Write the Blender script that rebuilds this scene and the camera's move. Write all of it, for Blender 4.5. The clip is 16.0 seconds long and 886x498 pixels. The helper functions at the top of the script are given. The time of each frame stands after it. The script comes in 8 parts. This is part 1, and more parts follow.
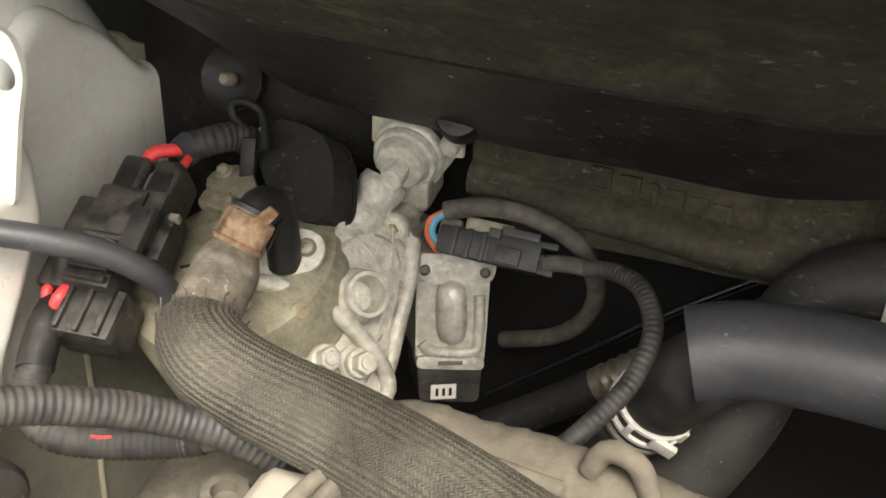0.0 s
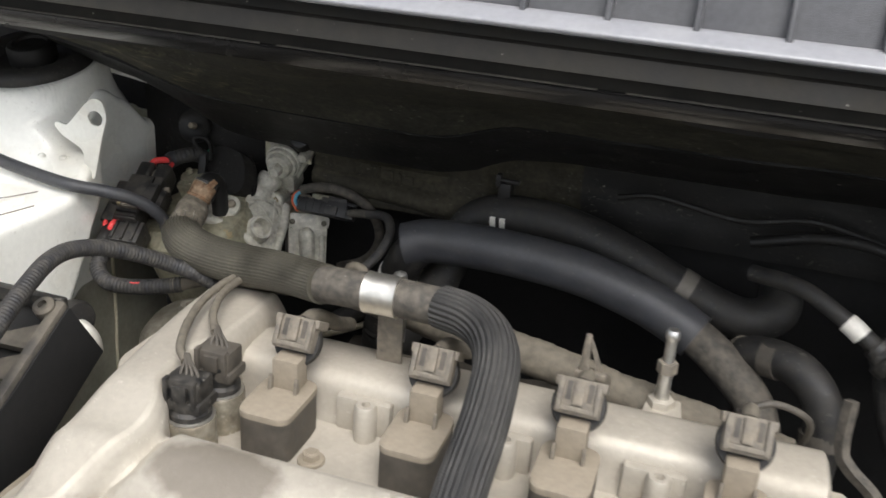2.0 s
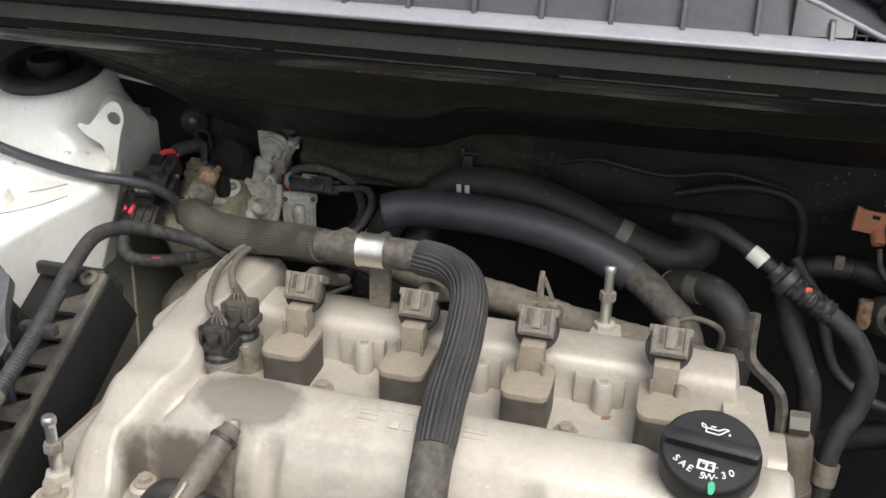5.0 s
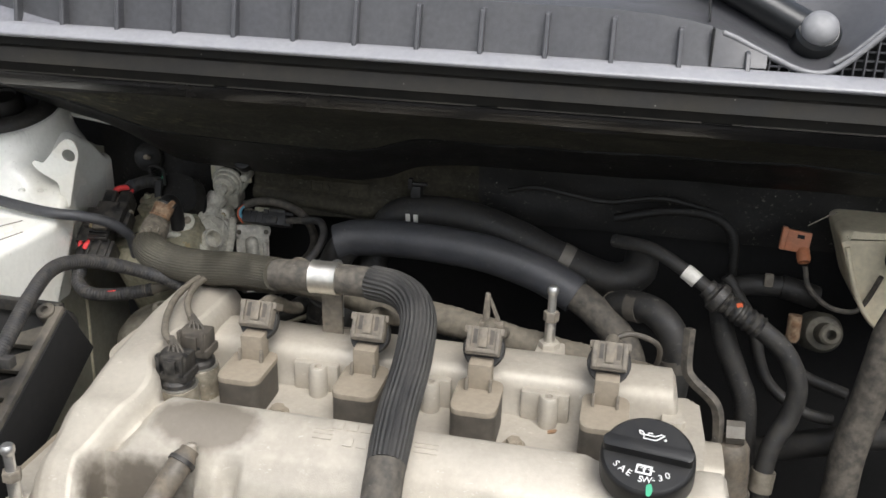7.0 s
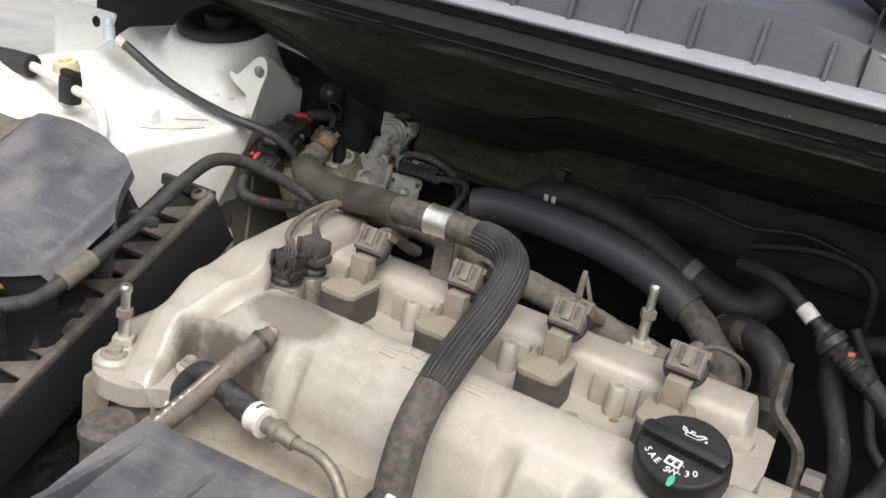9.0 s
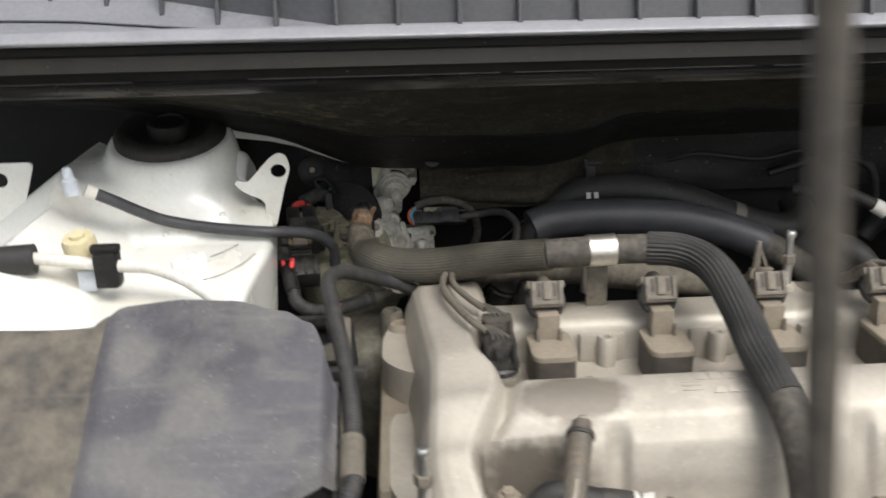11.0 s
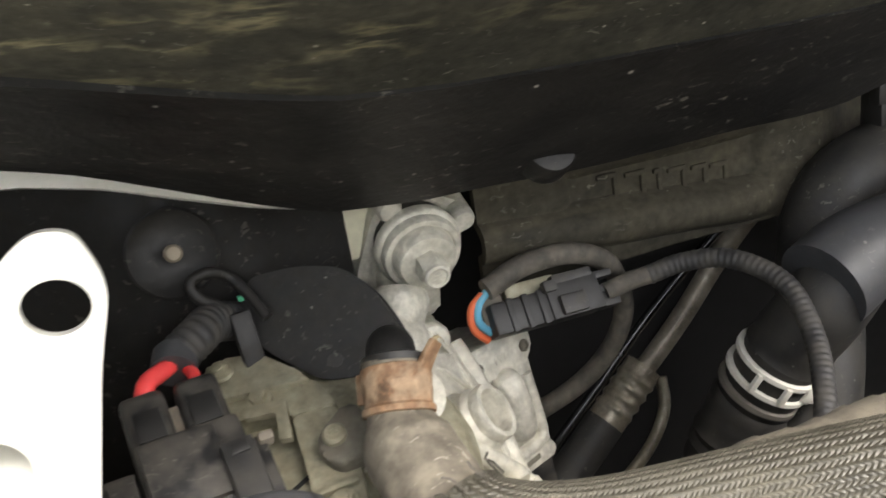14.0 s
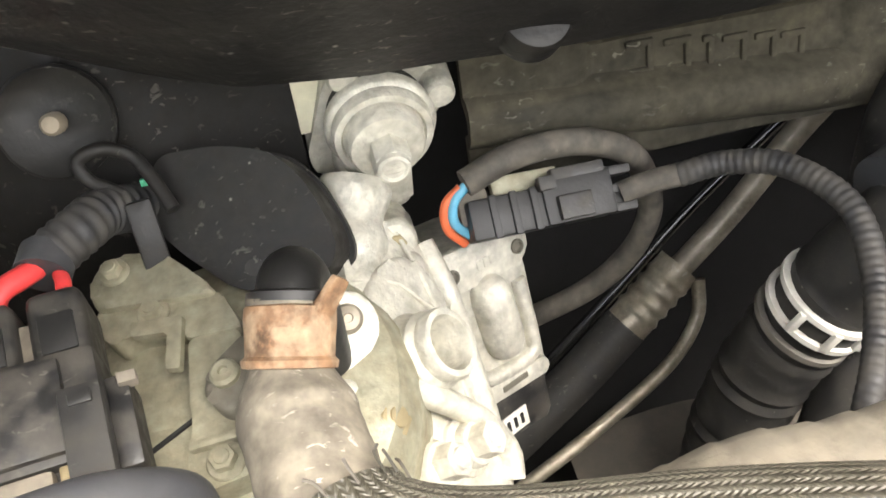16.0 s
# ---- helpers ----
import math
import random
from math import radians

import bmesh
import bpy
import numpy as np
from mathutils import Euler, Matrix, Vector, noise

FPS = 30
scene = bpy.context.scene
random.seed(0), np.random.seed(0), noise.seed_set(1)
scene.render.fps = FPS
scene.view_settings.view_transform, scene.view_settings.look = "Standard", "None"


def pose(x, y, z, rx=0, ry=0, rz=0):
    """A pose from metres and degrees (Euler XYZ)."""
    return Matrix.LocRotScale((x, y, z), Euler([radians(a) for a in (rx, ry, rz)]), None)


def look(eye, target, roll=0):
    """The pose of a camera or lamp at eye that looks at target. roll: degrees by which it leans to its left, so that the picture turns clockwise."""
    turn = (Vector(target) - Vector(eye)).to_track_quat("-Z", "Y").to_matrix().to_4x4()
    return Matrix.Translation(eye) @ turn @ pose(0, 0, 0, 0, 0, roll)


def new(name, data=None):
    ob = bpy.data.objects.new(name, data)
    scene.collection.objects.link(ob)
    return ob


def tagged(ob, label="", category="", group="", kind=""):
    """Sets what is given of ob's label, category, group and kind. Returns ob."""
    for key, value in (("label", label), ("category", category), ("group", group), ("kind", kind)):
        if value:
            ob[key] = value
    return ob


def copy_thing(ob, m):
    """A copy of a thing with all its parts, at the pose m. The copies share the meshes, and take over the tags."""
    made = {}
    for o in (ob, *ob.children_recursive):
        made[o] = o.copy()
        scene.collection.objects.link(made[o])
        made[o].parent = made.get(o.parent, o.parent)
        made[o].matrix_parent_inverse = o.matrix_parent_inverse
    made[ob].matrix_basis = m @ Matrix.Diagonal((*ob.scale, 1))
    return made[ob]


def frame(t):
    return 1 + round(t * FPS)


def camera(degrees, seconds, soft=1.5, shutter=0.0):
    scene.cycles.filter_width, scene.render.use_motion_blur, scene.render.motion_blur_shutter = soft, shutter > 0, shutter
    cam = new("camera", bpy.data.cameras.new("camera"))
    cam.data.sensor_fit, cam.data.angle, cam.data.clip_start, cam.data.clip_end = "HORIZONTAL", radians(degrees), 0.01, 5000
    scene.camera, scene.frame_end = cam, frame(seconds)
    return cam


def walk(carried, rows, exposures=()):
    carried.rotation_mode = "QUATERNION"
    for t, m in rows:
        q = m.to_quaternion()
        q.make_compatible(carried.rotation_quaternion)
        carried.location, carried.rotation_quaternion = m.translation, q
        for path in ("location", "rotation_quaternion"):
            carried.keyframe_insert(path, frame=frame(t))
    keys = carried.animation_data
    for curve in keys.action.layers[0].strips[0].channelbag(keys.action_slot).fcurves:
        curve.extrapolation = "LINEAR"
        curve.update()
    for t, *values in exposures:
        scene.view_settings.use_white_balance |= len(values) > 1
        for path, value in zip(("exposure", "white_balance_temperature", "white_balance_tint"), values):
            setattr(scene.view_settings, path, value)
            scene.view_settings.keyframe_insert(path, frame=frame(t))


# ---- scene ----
cam = camera(52.5, 16.0, soft=1.6, shutter=0.35)
PATH = [
    (0, (0.0237, -0.1199, 0.1767), (-0.6017, 1.5238, -0.7758), 2.89),
    (0.3, (0.0274, -0.1375, 0.1881), (-0.5978, 1.4865, -0.7976), 3.49),
    (0.5, (0.0393, -0.1707, 0.2014), (-0.5898, 1.4691, -0.7552), 3.80),
    (1, (0.0952, -0.2565, 0.2276), (-0.5218, 1.4309, -0.6511), 2.91),
    (1.5, (0.1580, -0.3671, 0.2512), (-0.4549, 1.3522, -0.5663), 4.44),
    (2, (0.2232, -0.4436, 0.2683), (-0.3105, 1.3177, -0.5145), 4.01),
    (2.5, (0.2438, -0.5029, 0.2776), (-0.2656, 1.2558, -0.5270), 3.59),
    (3, (0.2364, -0.5181, 0.2668), (-0.1053, 1.2708, -0.5596), 4.20),
    (3.5, (0.2377, -0.5456, 0.2752), (-0.1725, 1.2165, -0.5774), 2.44),
    (3.7, (0.2470, -0.5493, 0.2777), (-0.2021, 1.2004, -0.5807), 2.09),
    (5.8, (0.2522, -0.5713, 0.3082), (-0.1853, 1.2178, -0.4713), 1.04),
    (6, (0.2541, -0.5771, 0.3077), (-0.1609, 1.2199, -0.4659), 1.10),
    (6.5, (0.2579, -0.5809, 0.3058), (-0.1069, 1.2320, -0.4559), 0.88),
    (7, (0.2617, -0.5840, 0.3029), (-0.1092, 1.2381, -0.4337), 1.54),
    (7.5, (0.2569, -0.5787, 0.2967), (-0.1134, 1.2397, -0.4492), 1.99),
    (7.8, (0.2841, -0.5579, 0.2911), (-0.2307, 1.2154, -0.4773), 2.91),
    (8, (0.3204, -0.5433, 0.2989), (-0.4265, 1.1292, -0.5041), 5.70),
    (8.2, (0.3631, -0.5278, 0.2757), (-0.5684, 1.0614, -0.5032), 9.10),
    (10.3, (0.1557, -0.7349, 0.2587), (-0.1392, 1.1372, -0.3802), 8.00),
    (10.5, (0.0814, -0.7309, 0.2547), (-0.1172, 1.1534, -0.3856), 5.92),
    (10.8, (-0.0302, -0.6747, 0.2629), (-0.0614, 1.2133, -0.3963), 0.66),
    (11, (-0.1019, -0.6435, 0.2738), (-0.0245, 1.2345, -0.4097), -1.58),
    (11.2, (-0.1658, -0.5978, 0.2590), (0.0309, 1.2830, -0.3920), -3.94),
    (11.5, (-0.2546, -0.5051, 0.2995), (0.2737, 1.2953, -0.3929), -9.02),
    (11.6, (-0.2658, -0.4689, 0.3125), (0.3307, 1.2872, -0.4361), -10.07),
    (11.8, (-0.2695, -0.4127, 0.2966), (0.3869, 1.3204, -0.4555), -11.82),
    (12, (-0.2487, -0.3513, 0.2572), (0.4105, 1.3958, -0.4591), -11.97),
    (12.2, (-0.2344, -0.2857, 0.2285), (0.4374, 1.4550, -0.4917), -11.69),
    (12.5, (-0.2189, -0.2044, 0.1796), (0.4542, 1.5239, -0.5688), -10.91),
    (13, (-0.2002, -0.1323, 0.1596), (0.3781, 1.6276, -0.5944), -8.63),
    (13.5, (-0.1911, -0.1055, 0.1461), (0.3195, 1.6866, -0.5803), -8.14),
    (13.6, (-0.1930, -0.1035, 0.1432), (0.3037, 1.6935, -0.5808), -7.93),
    (14, (-0.1754, -0.0843, 0.1426), (0.2902, 1.7245, -0.5725), -9.26),
    (14.5, (-0.1519, -0.0756, 0.1346), (0.2581, 1.7413, -0.5938), -7.19),
    (15, (-0.1435, -0.0552, 0.1346), (0.1919, 1.7323, -0.6974), -5.87),
    (15.5, (-0.1291, -0.0405, 0.1330), (0.1083, 1.6965, -0.8295), -7.65),
    (15.6, (-0.1238, -0.0347, 0.1314), (0.0907, 1.6933, -0.8525), -8.17),
    (16, (-0.1235, -0.0308, 0.1328), (0.0462, 1.6610, -0.9203), -9.06),
]
EXPOSURES = [(0.0, 1.98, 7200, 10), (0.6, 1.88, 6900, 10), (1.0, 1.58, 6650, 10), (1.5, 1.05, 6500, 10), (2.2, 0.84, 6400, 10), (3.5, 0.78, 6380, 10), (8.0, 0.80, 6400, 10), (10.5, 0.64, 6450, 10), (11.5, 0.57, 6600, 10), (12.0, 0.60, 6800, 10), (12.5, 1.3, 6700, 10), (13.0, 1.7, 6800, 10), (13.6, 1.8, 6800, 10), (14.5, 2.76, 6900, 10), (15.0, 2.80, 6920, 10), (15.5, 3.02, 6940, 10), (16.0, 3.12, 6950, 10)]
walk(cam, [(t, look(eye, target, roll)) for t, eye, target, roll in PATH], EXPOSURES)

# ---- light: overcast day, a broad pale sun from the front of the car ----
world = bpy.data.worlds.new("overcast")
scene.world = world
world.use_nodes = True
wn = world.node_tree.nodes
sky = wn.new("ShaderNodeTexSky")
sky.sky_type, sky.sun_disc = "NISHITA", False
sky.sun_elevation, sky.sun_rotation = radians(58), radians(148)
sky.air_density, sky.dust_density, sky.ozone_density = 1.0, 4.0, 1.0
hsv = wn.new("ShaderNodeHueSaturation")
hsv.inputs["Saturation"].default_value = 0.4
world.node_tree.links.new(sky.outputs[0], hsv.inputs["Color"])
world.node_tree.links.new(hsv.outputs[0], wn["Background"].inputs["Color"])
wn["Background"].inputs["Strength"].default_value = 0.14
sun = new("sun", bpy.data.lights.new("sun", "SUN"))
sun.data.energy, sun.data.angle, sun.data.color = 1.4, radians(40), (1.0, 0.985, 0.96)
sun.matrix_basis = look((0.8, -1.3, 2.45), (0, 0, 0))

# ---- materials ----
def surface(name, base, rough=0.5, metal=0.0, var=0.25, scale=60.0, dust=None, dusty=0.0, specks=0.0, speck_scale=160.0, bump=0.15, grain=700.0, coat=0.0, spread=0.5, grit=0.08, streak=0.0, edge=0.22, spec=0.5, scuff=0.0, scuff_color=(0.24, 0.225, 0.19)):
    """A procedural surface: base colour with two scales of variation, dust film, light specks and fine relief."""
    m = bpy.data.materials.new(name)
    m.use_nodes = True
    t = m.node_tree
    b = t.nodes["Principled BSDF"]
    link = t.links.new
    co = t.nodes.new("ShaderNodeTexCoord").outputs["Object"]

    def noise_of(sc, detail=4.0):
        n = t.nodes.new("ShaderNodeTexNoise")
        n.inputs["Scale"].default_value, n.inputs["Detail"].default_value = sc, detail
        link(co, n.inputs["Vector"])
        return n.outputs["Fac"]

    def ramp(fac, lo, hi):
        r = t.nodes.new("ShaderNodeMapRange")
        r.inputs["From Min"].default_value, r.inputs["From Max"].default_value = lo, hi
        link(fac, r.inputs["Value"])
        return r.outputs["Result"]

    def mix(fac, a, c):
        x = t.nodes.new("ShaderNodeMix")
        x.data_type = "RGBA"
        link(fac, x.inputs["Factor"])
        for sock, v in (("A", a), ("B", c)):
            k = [i for i in x.inputs if i.name == sock and i.type == "RGBA"][0]
            if isinstance(v, tuple):
                k.default_value = (*v, 1)
            else:
                link(v, k)
        return [o for o in x.outputs if o.type == "RGBA"][0]

    big, fine = noise_of(scale), noise_of(scale * 7, 6.0)
    dark = tuple(v * (1 - var) for v in base)
    light = tuple(min(1.0, v * (1 + var)) for v in base)
    col = mix(ramp(big, 0.3, 0.7), dark, light)
    col = mix(ramp(fine, 0.45, 0.75), col, tuple(min(1.0, v * (1 + var * 0.6)) for v in base))
    rgh = rough
    if dust:
        film = t.nodes.new("ShaderNodeMath")
        film.operation = "MULTIPLY"
        link(ramp(noise_of(scale * 1.7, 8.0), spread - edge, spread + edge), film.inputs[0])
        film.inputs[1].default_value = dusty
        col = mix(film.outputs[0], col, dust)
        rr = t.nodes.new("ShaderNodeMapRange")
        rr.inputs["To Min"].default_value, rr.inputs["To Max"].default_value = rough, min(1.0, rough + 0.45)
        link(film.outputs[0], rr.inputs["Value"])
        link(rr.outputs["Result"], b.inputs["Roughness"])
    else:
        rr = t.nodes.new("ShaderNodeMapRange")
        rr.inputs["To Min"].default_value, rr.inputs["To Max"].default_value = max(0.03, rough - 0.1), min(1.0, rough + 0.12)
        link(fine, rr.inputs["Value"])
        link(rr.outputs["Result"], b.inputs["Roughness"])
    if specks:
        v = t.nodes.new("ShaderNodeTexVoronoi")
        v.inputs["Scale"].default_value = speck_scale
        link(co, v.inputs["Vector"])
        pick = t.nodes.new("ShaderNodeSeparateColor")
        link(v.outputs["Color"], pick.inputs[0])
        wide = t.nodes.new("ShaderNodeMath")
        wide.operation = "DIVIDE"
        link(v.outputs["Distance"], wide.inputs[0]), link(pick.outputs[1], wide.inputs[1])
        spot = ramp(wide.outputs[0], 0.17, 0.05)
        rare = ramp(pick.outputs[0], 0.80, 0.86)
        both = t.nodes.new("ShaderNodeMath")
        both.operation = "MULTIPLY"
        link(spot, both.inputs[0]), link(rare, both.inputs[1])
        amt = t.nodes.new("ShaderNodeMath")
        amt.operation = "MULTIPLY"
        link(both.outputs[0], amt.inputs[0])
        amt.inputs[1].default_value = specks
        col = mix(amt.outputs[0], col, (0.32, 0.305, 0.27))
    if streak:
        # dust rubbed into long thin smears
        mp = t.nodes.new("ShaderNodeMapping")
        mp.inputs["Rotation"].default_value, mp.inputs["Scale"].default_value = (0.4, 0.3, 0.25), (14, 120, 120)
        link(co, mp.inputs["Vector"])
        sn = t.nodes.new("ShaderNodeTexNoise")
        sn.inputs["Scale"].default_value, sn.inputs["Detail"].default_value = 1.0, 5.0
        link(mp.outputs[0], sn.inputs["Vector"])
        sm = t.nodes.new("ShaderNodeMath")
        sm.operation = "MULTIPLY"
        link(ramp(sn.outputs["Fac"], 0.55, 0.75), sm.inputs[0])
        sm.inputs[1].default_value = streak
        col = mix(sm.outputs[0], col, dust or tuple(min(1.0, v * 3) for v in base))
    if scuff:
        # short pale scuffs and dried flecks, in drifts
        mp = t.nodes.new("ShaderNodeMapping")
        mp.inputs["Rotation"].default_value, mp.inputs["Scale"].default_value = (0.5, 0.9, 0.7), (260, 520, 420)
        link(co, mp.inputs["Vector"])
        sn = t.nodes.new("ShaderNodeTexNoise")
        sn.inputs["Scale"].default_value, sn.inputs["Detail"].default_value, sn.inputs["Distortion"].default_value = 1.0, 3.0, 0.8
        link(mp.outputs[0], sn.inputs["Vector"])
        drift = ramp(noise_of(38.0, 4.0), 0.42, 0.68)
        sm = t.nodes.new("ShaderNodeMath")
        sm.operation = "MULTIPLY"
        link(ramp(sn.outputs["Fac"], 0.63, 0.69), sm.inputs[0])
        link(drift, sm.inputs[1])
        sa = t.nodes.new("ShaderNodeMath")
        sa.operation = "MULTIPLY"
        link(sm.outputs[0], sa.inputs[0])
        sa.inputs[1].default_value = scuff
        col = mix(sa.outputs[0], col, scuff_color)
    if grit:
        # fine uneven dirt
        hv = t.nodes.new("ShaderNodeHueSaturation")
        gm = t.nodes.new("ShaderNodeMapRange")
        gm.inputs["From Min"].default_value, gm.inputs["From Max"].default_value = 0.3, 0.7
        gm.inputs["To Min"].default_value, gm.inputs["To Max"].default_value = 1 - grit, 1 + grit
        link(noise_of(260.0, 9.0), gm.inputs["Value"])
        link(gm.outputs["Result"], hv.inputs["Value"])
        link(col, hv.inputs["Color"])
        col = hv.outputs[0]
    link(col, b.inputs["Base Color"])
    b.inputs["Metallic"].default_value = metal
    b.inputs["Specular IOR Level"].default_value = spec
    b.inputs["Coat Weight"].default_value = coat
    bp = t.nodes.new("ShaderNodeBump")
    bp.inputs["Strength"].default_value, bp.inputs["Distance"].default_value = bump, 0.0006
    link(noise_of(grain, 5.0), bp.inputs["Height"])
    link(bp.outputs["Normal"], b.inputs["Normal"])
    return m


def braided(name, base, dust, ribs):
    """Knitted hose sleeve: rows of chevrons that run along the hose, by the tube's own u and v."""
    m = surface(name, base, 0.42, dust=dust, dusty=0.8, scale=20, spread=0.52, edge=0.16, specks=0.9, speck_scale=330, grit=0.3)
    t = m.node_tree
    b = t.nodes["Principled BSDF"]
    link = t.links.new
    uv = t.nodes.new("ShaderNodeSeparateXYZ")
    link(t.nodes.new("ShaderNodeTexCoord").outputs["UV"], uv.inputs[0])

    def op(kind, a, c=None):
        n = t.nodes.new("ShaderNodeMath")
        n.operation = kind
        for k, v in enumerate((a, c)):
            if v is None:
                continue
            if isinstance(v, (int, float)):
                n.inputs[k].default_value = v
            else:
                link(v, n.inputs[k])
        return n.outputs[0]

    wn = t.nodes.new("ShaderNodeTexNoise")
    wn.inputs["Scale"].default_value, wn.inputs["Detail"].default_value = 110.0, 3.0
    link(t.nodes.new("ShaderNodeTexCoord").outputs["Object"], wn.inputs["Vector"])
    warp = op("SUBTRACT", wn.outputs["Fac"], 0.5)
    rows = op("ADD", op("MULTIPLY", uv.outputs[0], float(ribs)), op("MULTIPLY", warp, 0.35))
    tri = op("ABSOLUTE", op("SUBTRACT", op("MULTIPLY", op("FRACT", rows), 2.0), 1.0))
    chev = op("SINE", op("MULTIPLY", op("ADD", op("ADD", op("MULTIPLY", uv.outputs[1], 620.0), op("MULTIPLY", warp, 1.6)), op("MULTIPLY", tri, 0.9)), 6.2832))
    groove = op("SINE", op("MULTIPLY", rows, 6.2832))
    height = op("ADD", op("MULTIPLY", chev, 0.42), op("MULTIPLY", groove, 0.62))
    bp = t.nodes.new("ShaderNodeBump")
    bp.inputs["Strength"].default_value, bp.inputs["Distance"].default_value = 0.6, 0.0005
    link(height, bp.inputs["Height"])
    link(bp.outputs["Normal"], b.inputs["Normal"])
    col = b.inputs["Base Color"].links[0].from_socket
    x = t.nodes.new("ShaderNodeMix")
    x.data_type = "RGBA"
    mr = t.nodes.new("ShaderNodeMapRange")
    mr.inputs["From Min"].default_value, mr.inputs["From Max"].default_value = -0.8, 0.6
    link(height, mr.inputs["Value"])
    link(mr.outputs["Result"], x.inputs["Factor"])
    cols = [i for i in x.inputs if i.type == "RGBA"]
    cols[0].default_value = (*(v * 0.85 + w * 0.18 for v, w in zip(base, dust)), 1)
    link(col, cols[1])
    link([o for o in x.outputs if o.type == "RGBA"][0], b.inputs["Base Color"])
    return m


def stained(m, at, size, color):
    """A ragged-rimmed patch round a place on the surface: oily stain, and shade in the timing pocket."""
    t = m.node_tree
    b = t.nodes["Principled BSDF"]
    link = t.links.new
    co = t.nodes.new("ShaderNodeTexCoord").outputs["Object"]
    mp = t.nodes.new("ShaderNodeMapping")
    mp.inputs["Location"].default_value = tuple(-a / s for a, s in zip(at, size))
    mp.inputs["Scale"].default_value = tuple(1 / s for s in size)
    link(co, mp.inputs["Vector"])
    ln = t.nodes.new("ShaderNodeVectorMath")
    ln.operation = "LENGTH"
    link(mp.outputs[0], ln.inputs[0])
    nz = t.nodes.new("ShaderNodeTexNoise")
    nz.inputs["Scale"].default_value, nz.inputs["Detail"].default_value = 90, 6
    link(co, nz.inputs["Vector"])
    ad = t.nodes.new("ShaderNodeMath")
    ad.operation = "MULTIPLY_ADD"
    link(nz.outputs["Fac"], ad.inputs[0])
    ad.inputs[1].default_value = 0.55
    link(ln.outputs["Value"], ad.inputs[2])
    mr = t.nodes.new("ShaderNodeMapRange")
    mr.inputs["From Min"].default_value, mr.inputs["From Max"].default_value = 1.30, 1.02
    mr.inputs["To Max"].default_value = 0.72
    link(ad.outputs[0], mr.inputs["Value"])
    x = t.nodes.new("ShaderNodeMix")
    x.data_type = "RGBA"
    link(mr.outputs["Result"], x.inputs["Factor"])
    cols = [i for i in x.inputs if i.type == "RGBA"]
    link(b.inputs["Base Color"].links[0].from_socket, cols[0])
    cols[1].default_value = (*color, 1)
    link([o for o in x.outputs if o.type == "RGBA"][0], b.inputs["Base Color"])
    return m


def smeared(m, at, size, color):
    """Thin winding dust smears, thickest round a place on the surface."""
    t = m.node_tree
    b = t.nodes["Principled BSDF"]
    link = t.links.new
    co = t.nodes.new("ShaderNodeTexCoord").outputs["Object"]
    mp = t.nodes.new("ShaderNodeMapping")
    mp.inputs["Location"].default_value = tuple(-a / s for a, s in zip(at, size))
    mp.inputs["Scale"].default_value = tuple(1 / s for s in size)
    link(co, mp.inputs["Vector"])
    ln = t.nodes.new("ShaderNodeVectorMath")
    ln.operation = "LENGTH"
    link(mp.outputs[0], ln.inputs[0])
    near = t.nodes.new("ShaderNodeMapRange")
    near.inputs["From Min"].default_value, near.inputs["From Max"].default_value = 1.1, 0.3
    link(ln.outputs["Value"], near.inputs["Value"])
    st = t.nodes.new("ShaderNodeMapping")
    st.inputs["Scale"].default_value = (34, 60, 110)
    link(co, st.inputs["Vector"])
    nz = t.nodes.new("ShaderNodeTexNoise")
    nz.inputs["Scale"].default_value, nz.inputs["Detail"].default_value, nz.inputs["Distortion"].default_value = 1.0, 9.0, 0.35
    link(st.outputs[0], nz.inputs["Vector"])
    sub = t.nodes.new("ShaderNodeMath")
    sub.operation = "SUBTRACT"
    link(nz.outputs["Fac"], sub.inputs[0])
    sub.inputs[1].default_value = 0.52
    ab = t.nodes.new("ShaderNodeMath")
    ab.operation = "ABSOLUTE"
    link(sub.outputs[0], ab.inputs[0])
    vein = t.nodes.new("ShaderNodeMapRange")
    vein.inputs["From Min"].default_value, vein.inputs["From Max"].default_value = 0.055, 0.0
    vein.inputs["To Max"].default_value = 0.5
    link(ab.outputs[0], vein.inputs["Value"])
    brk = t.nodes.new("ShaderNodeTexNoise")
    brk.inputs["Scale"].default_value, brk.inputs["Detail"].default_value = 55.0, 6.0
    link(co, brk.inputs["Vector"])
    bm = t.nodes.new("ShaderNodeMapRange")
    bm.inputs["From Min"].default_value, bm.inputs["From Max"].default_value = 0.42, 0.66
    link(brk.outputs["Fac"], bm.inputs["Value"])
    m1 = t.nodes.new("ShaderNodeMath")
    m1.operation = "MULTIPLY"
    link(vein.outputs["Result"], m1.inputs[0]), link(bm.outputs["Result"], m1.inputs[1])
    m2 = t.nodes.new("ShaderNodeMath")
    m2.operation = "MULTIPLY"
    link(m1.outputs[0], m2.inputs[0]), link(near.outputs["Result"], m2.inputs[1])
    x = t.nodes.new("ShaderNodeMix")
    x.data_type = "RGBA"
    link(m2.outputs[0], x.inputs["Factor"])
    cols = [i for i in x.inputs if i.type == "RGBA"]
    link(b.inputs["Base Color"].links[0].from_socket, cols[0])
    cols[1].default_value = (*color, 1)
    link([o for o in x.outputs if o.type == "RGBA"][0], b.inputs["Base Color"])
    return m


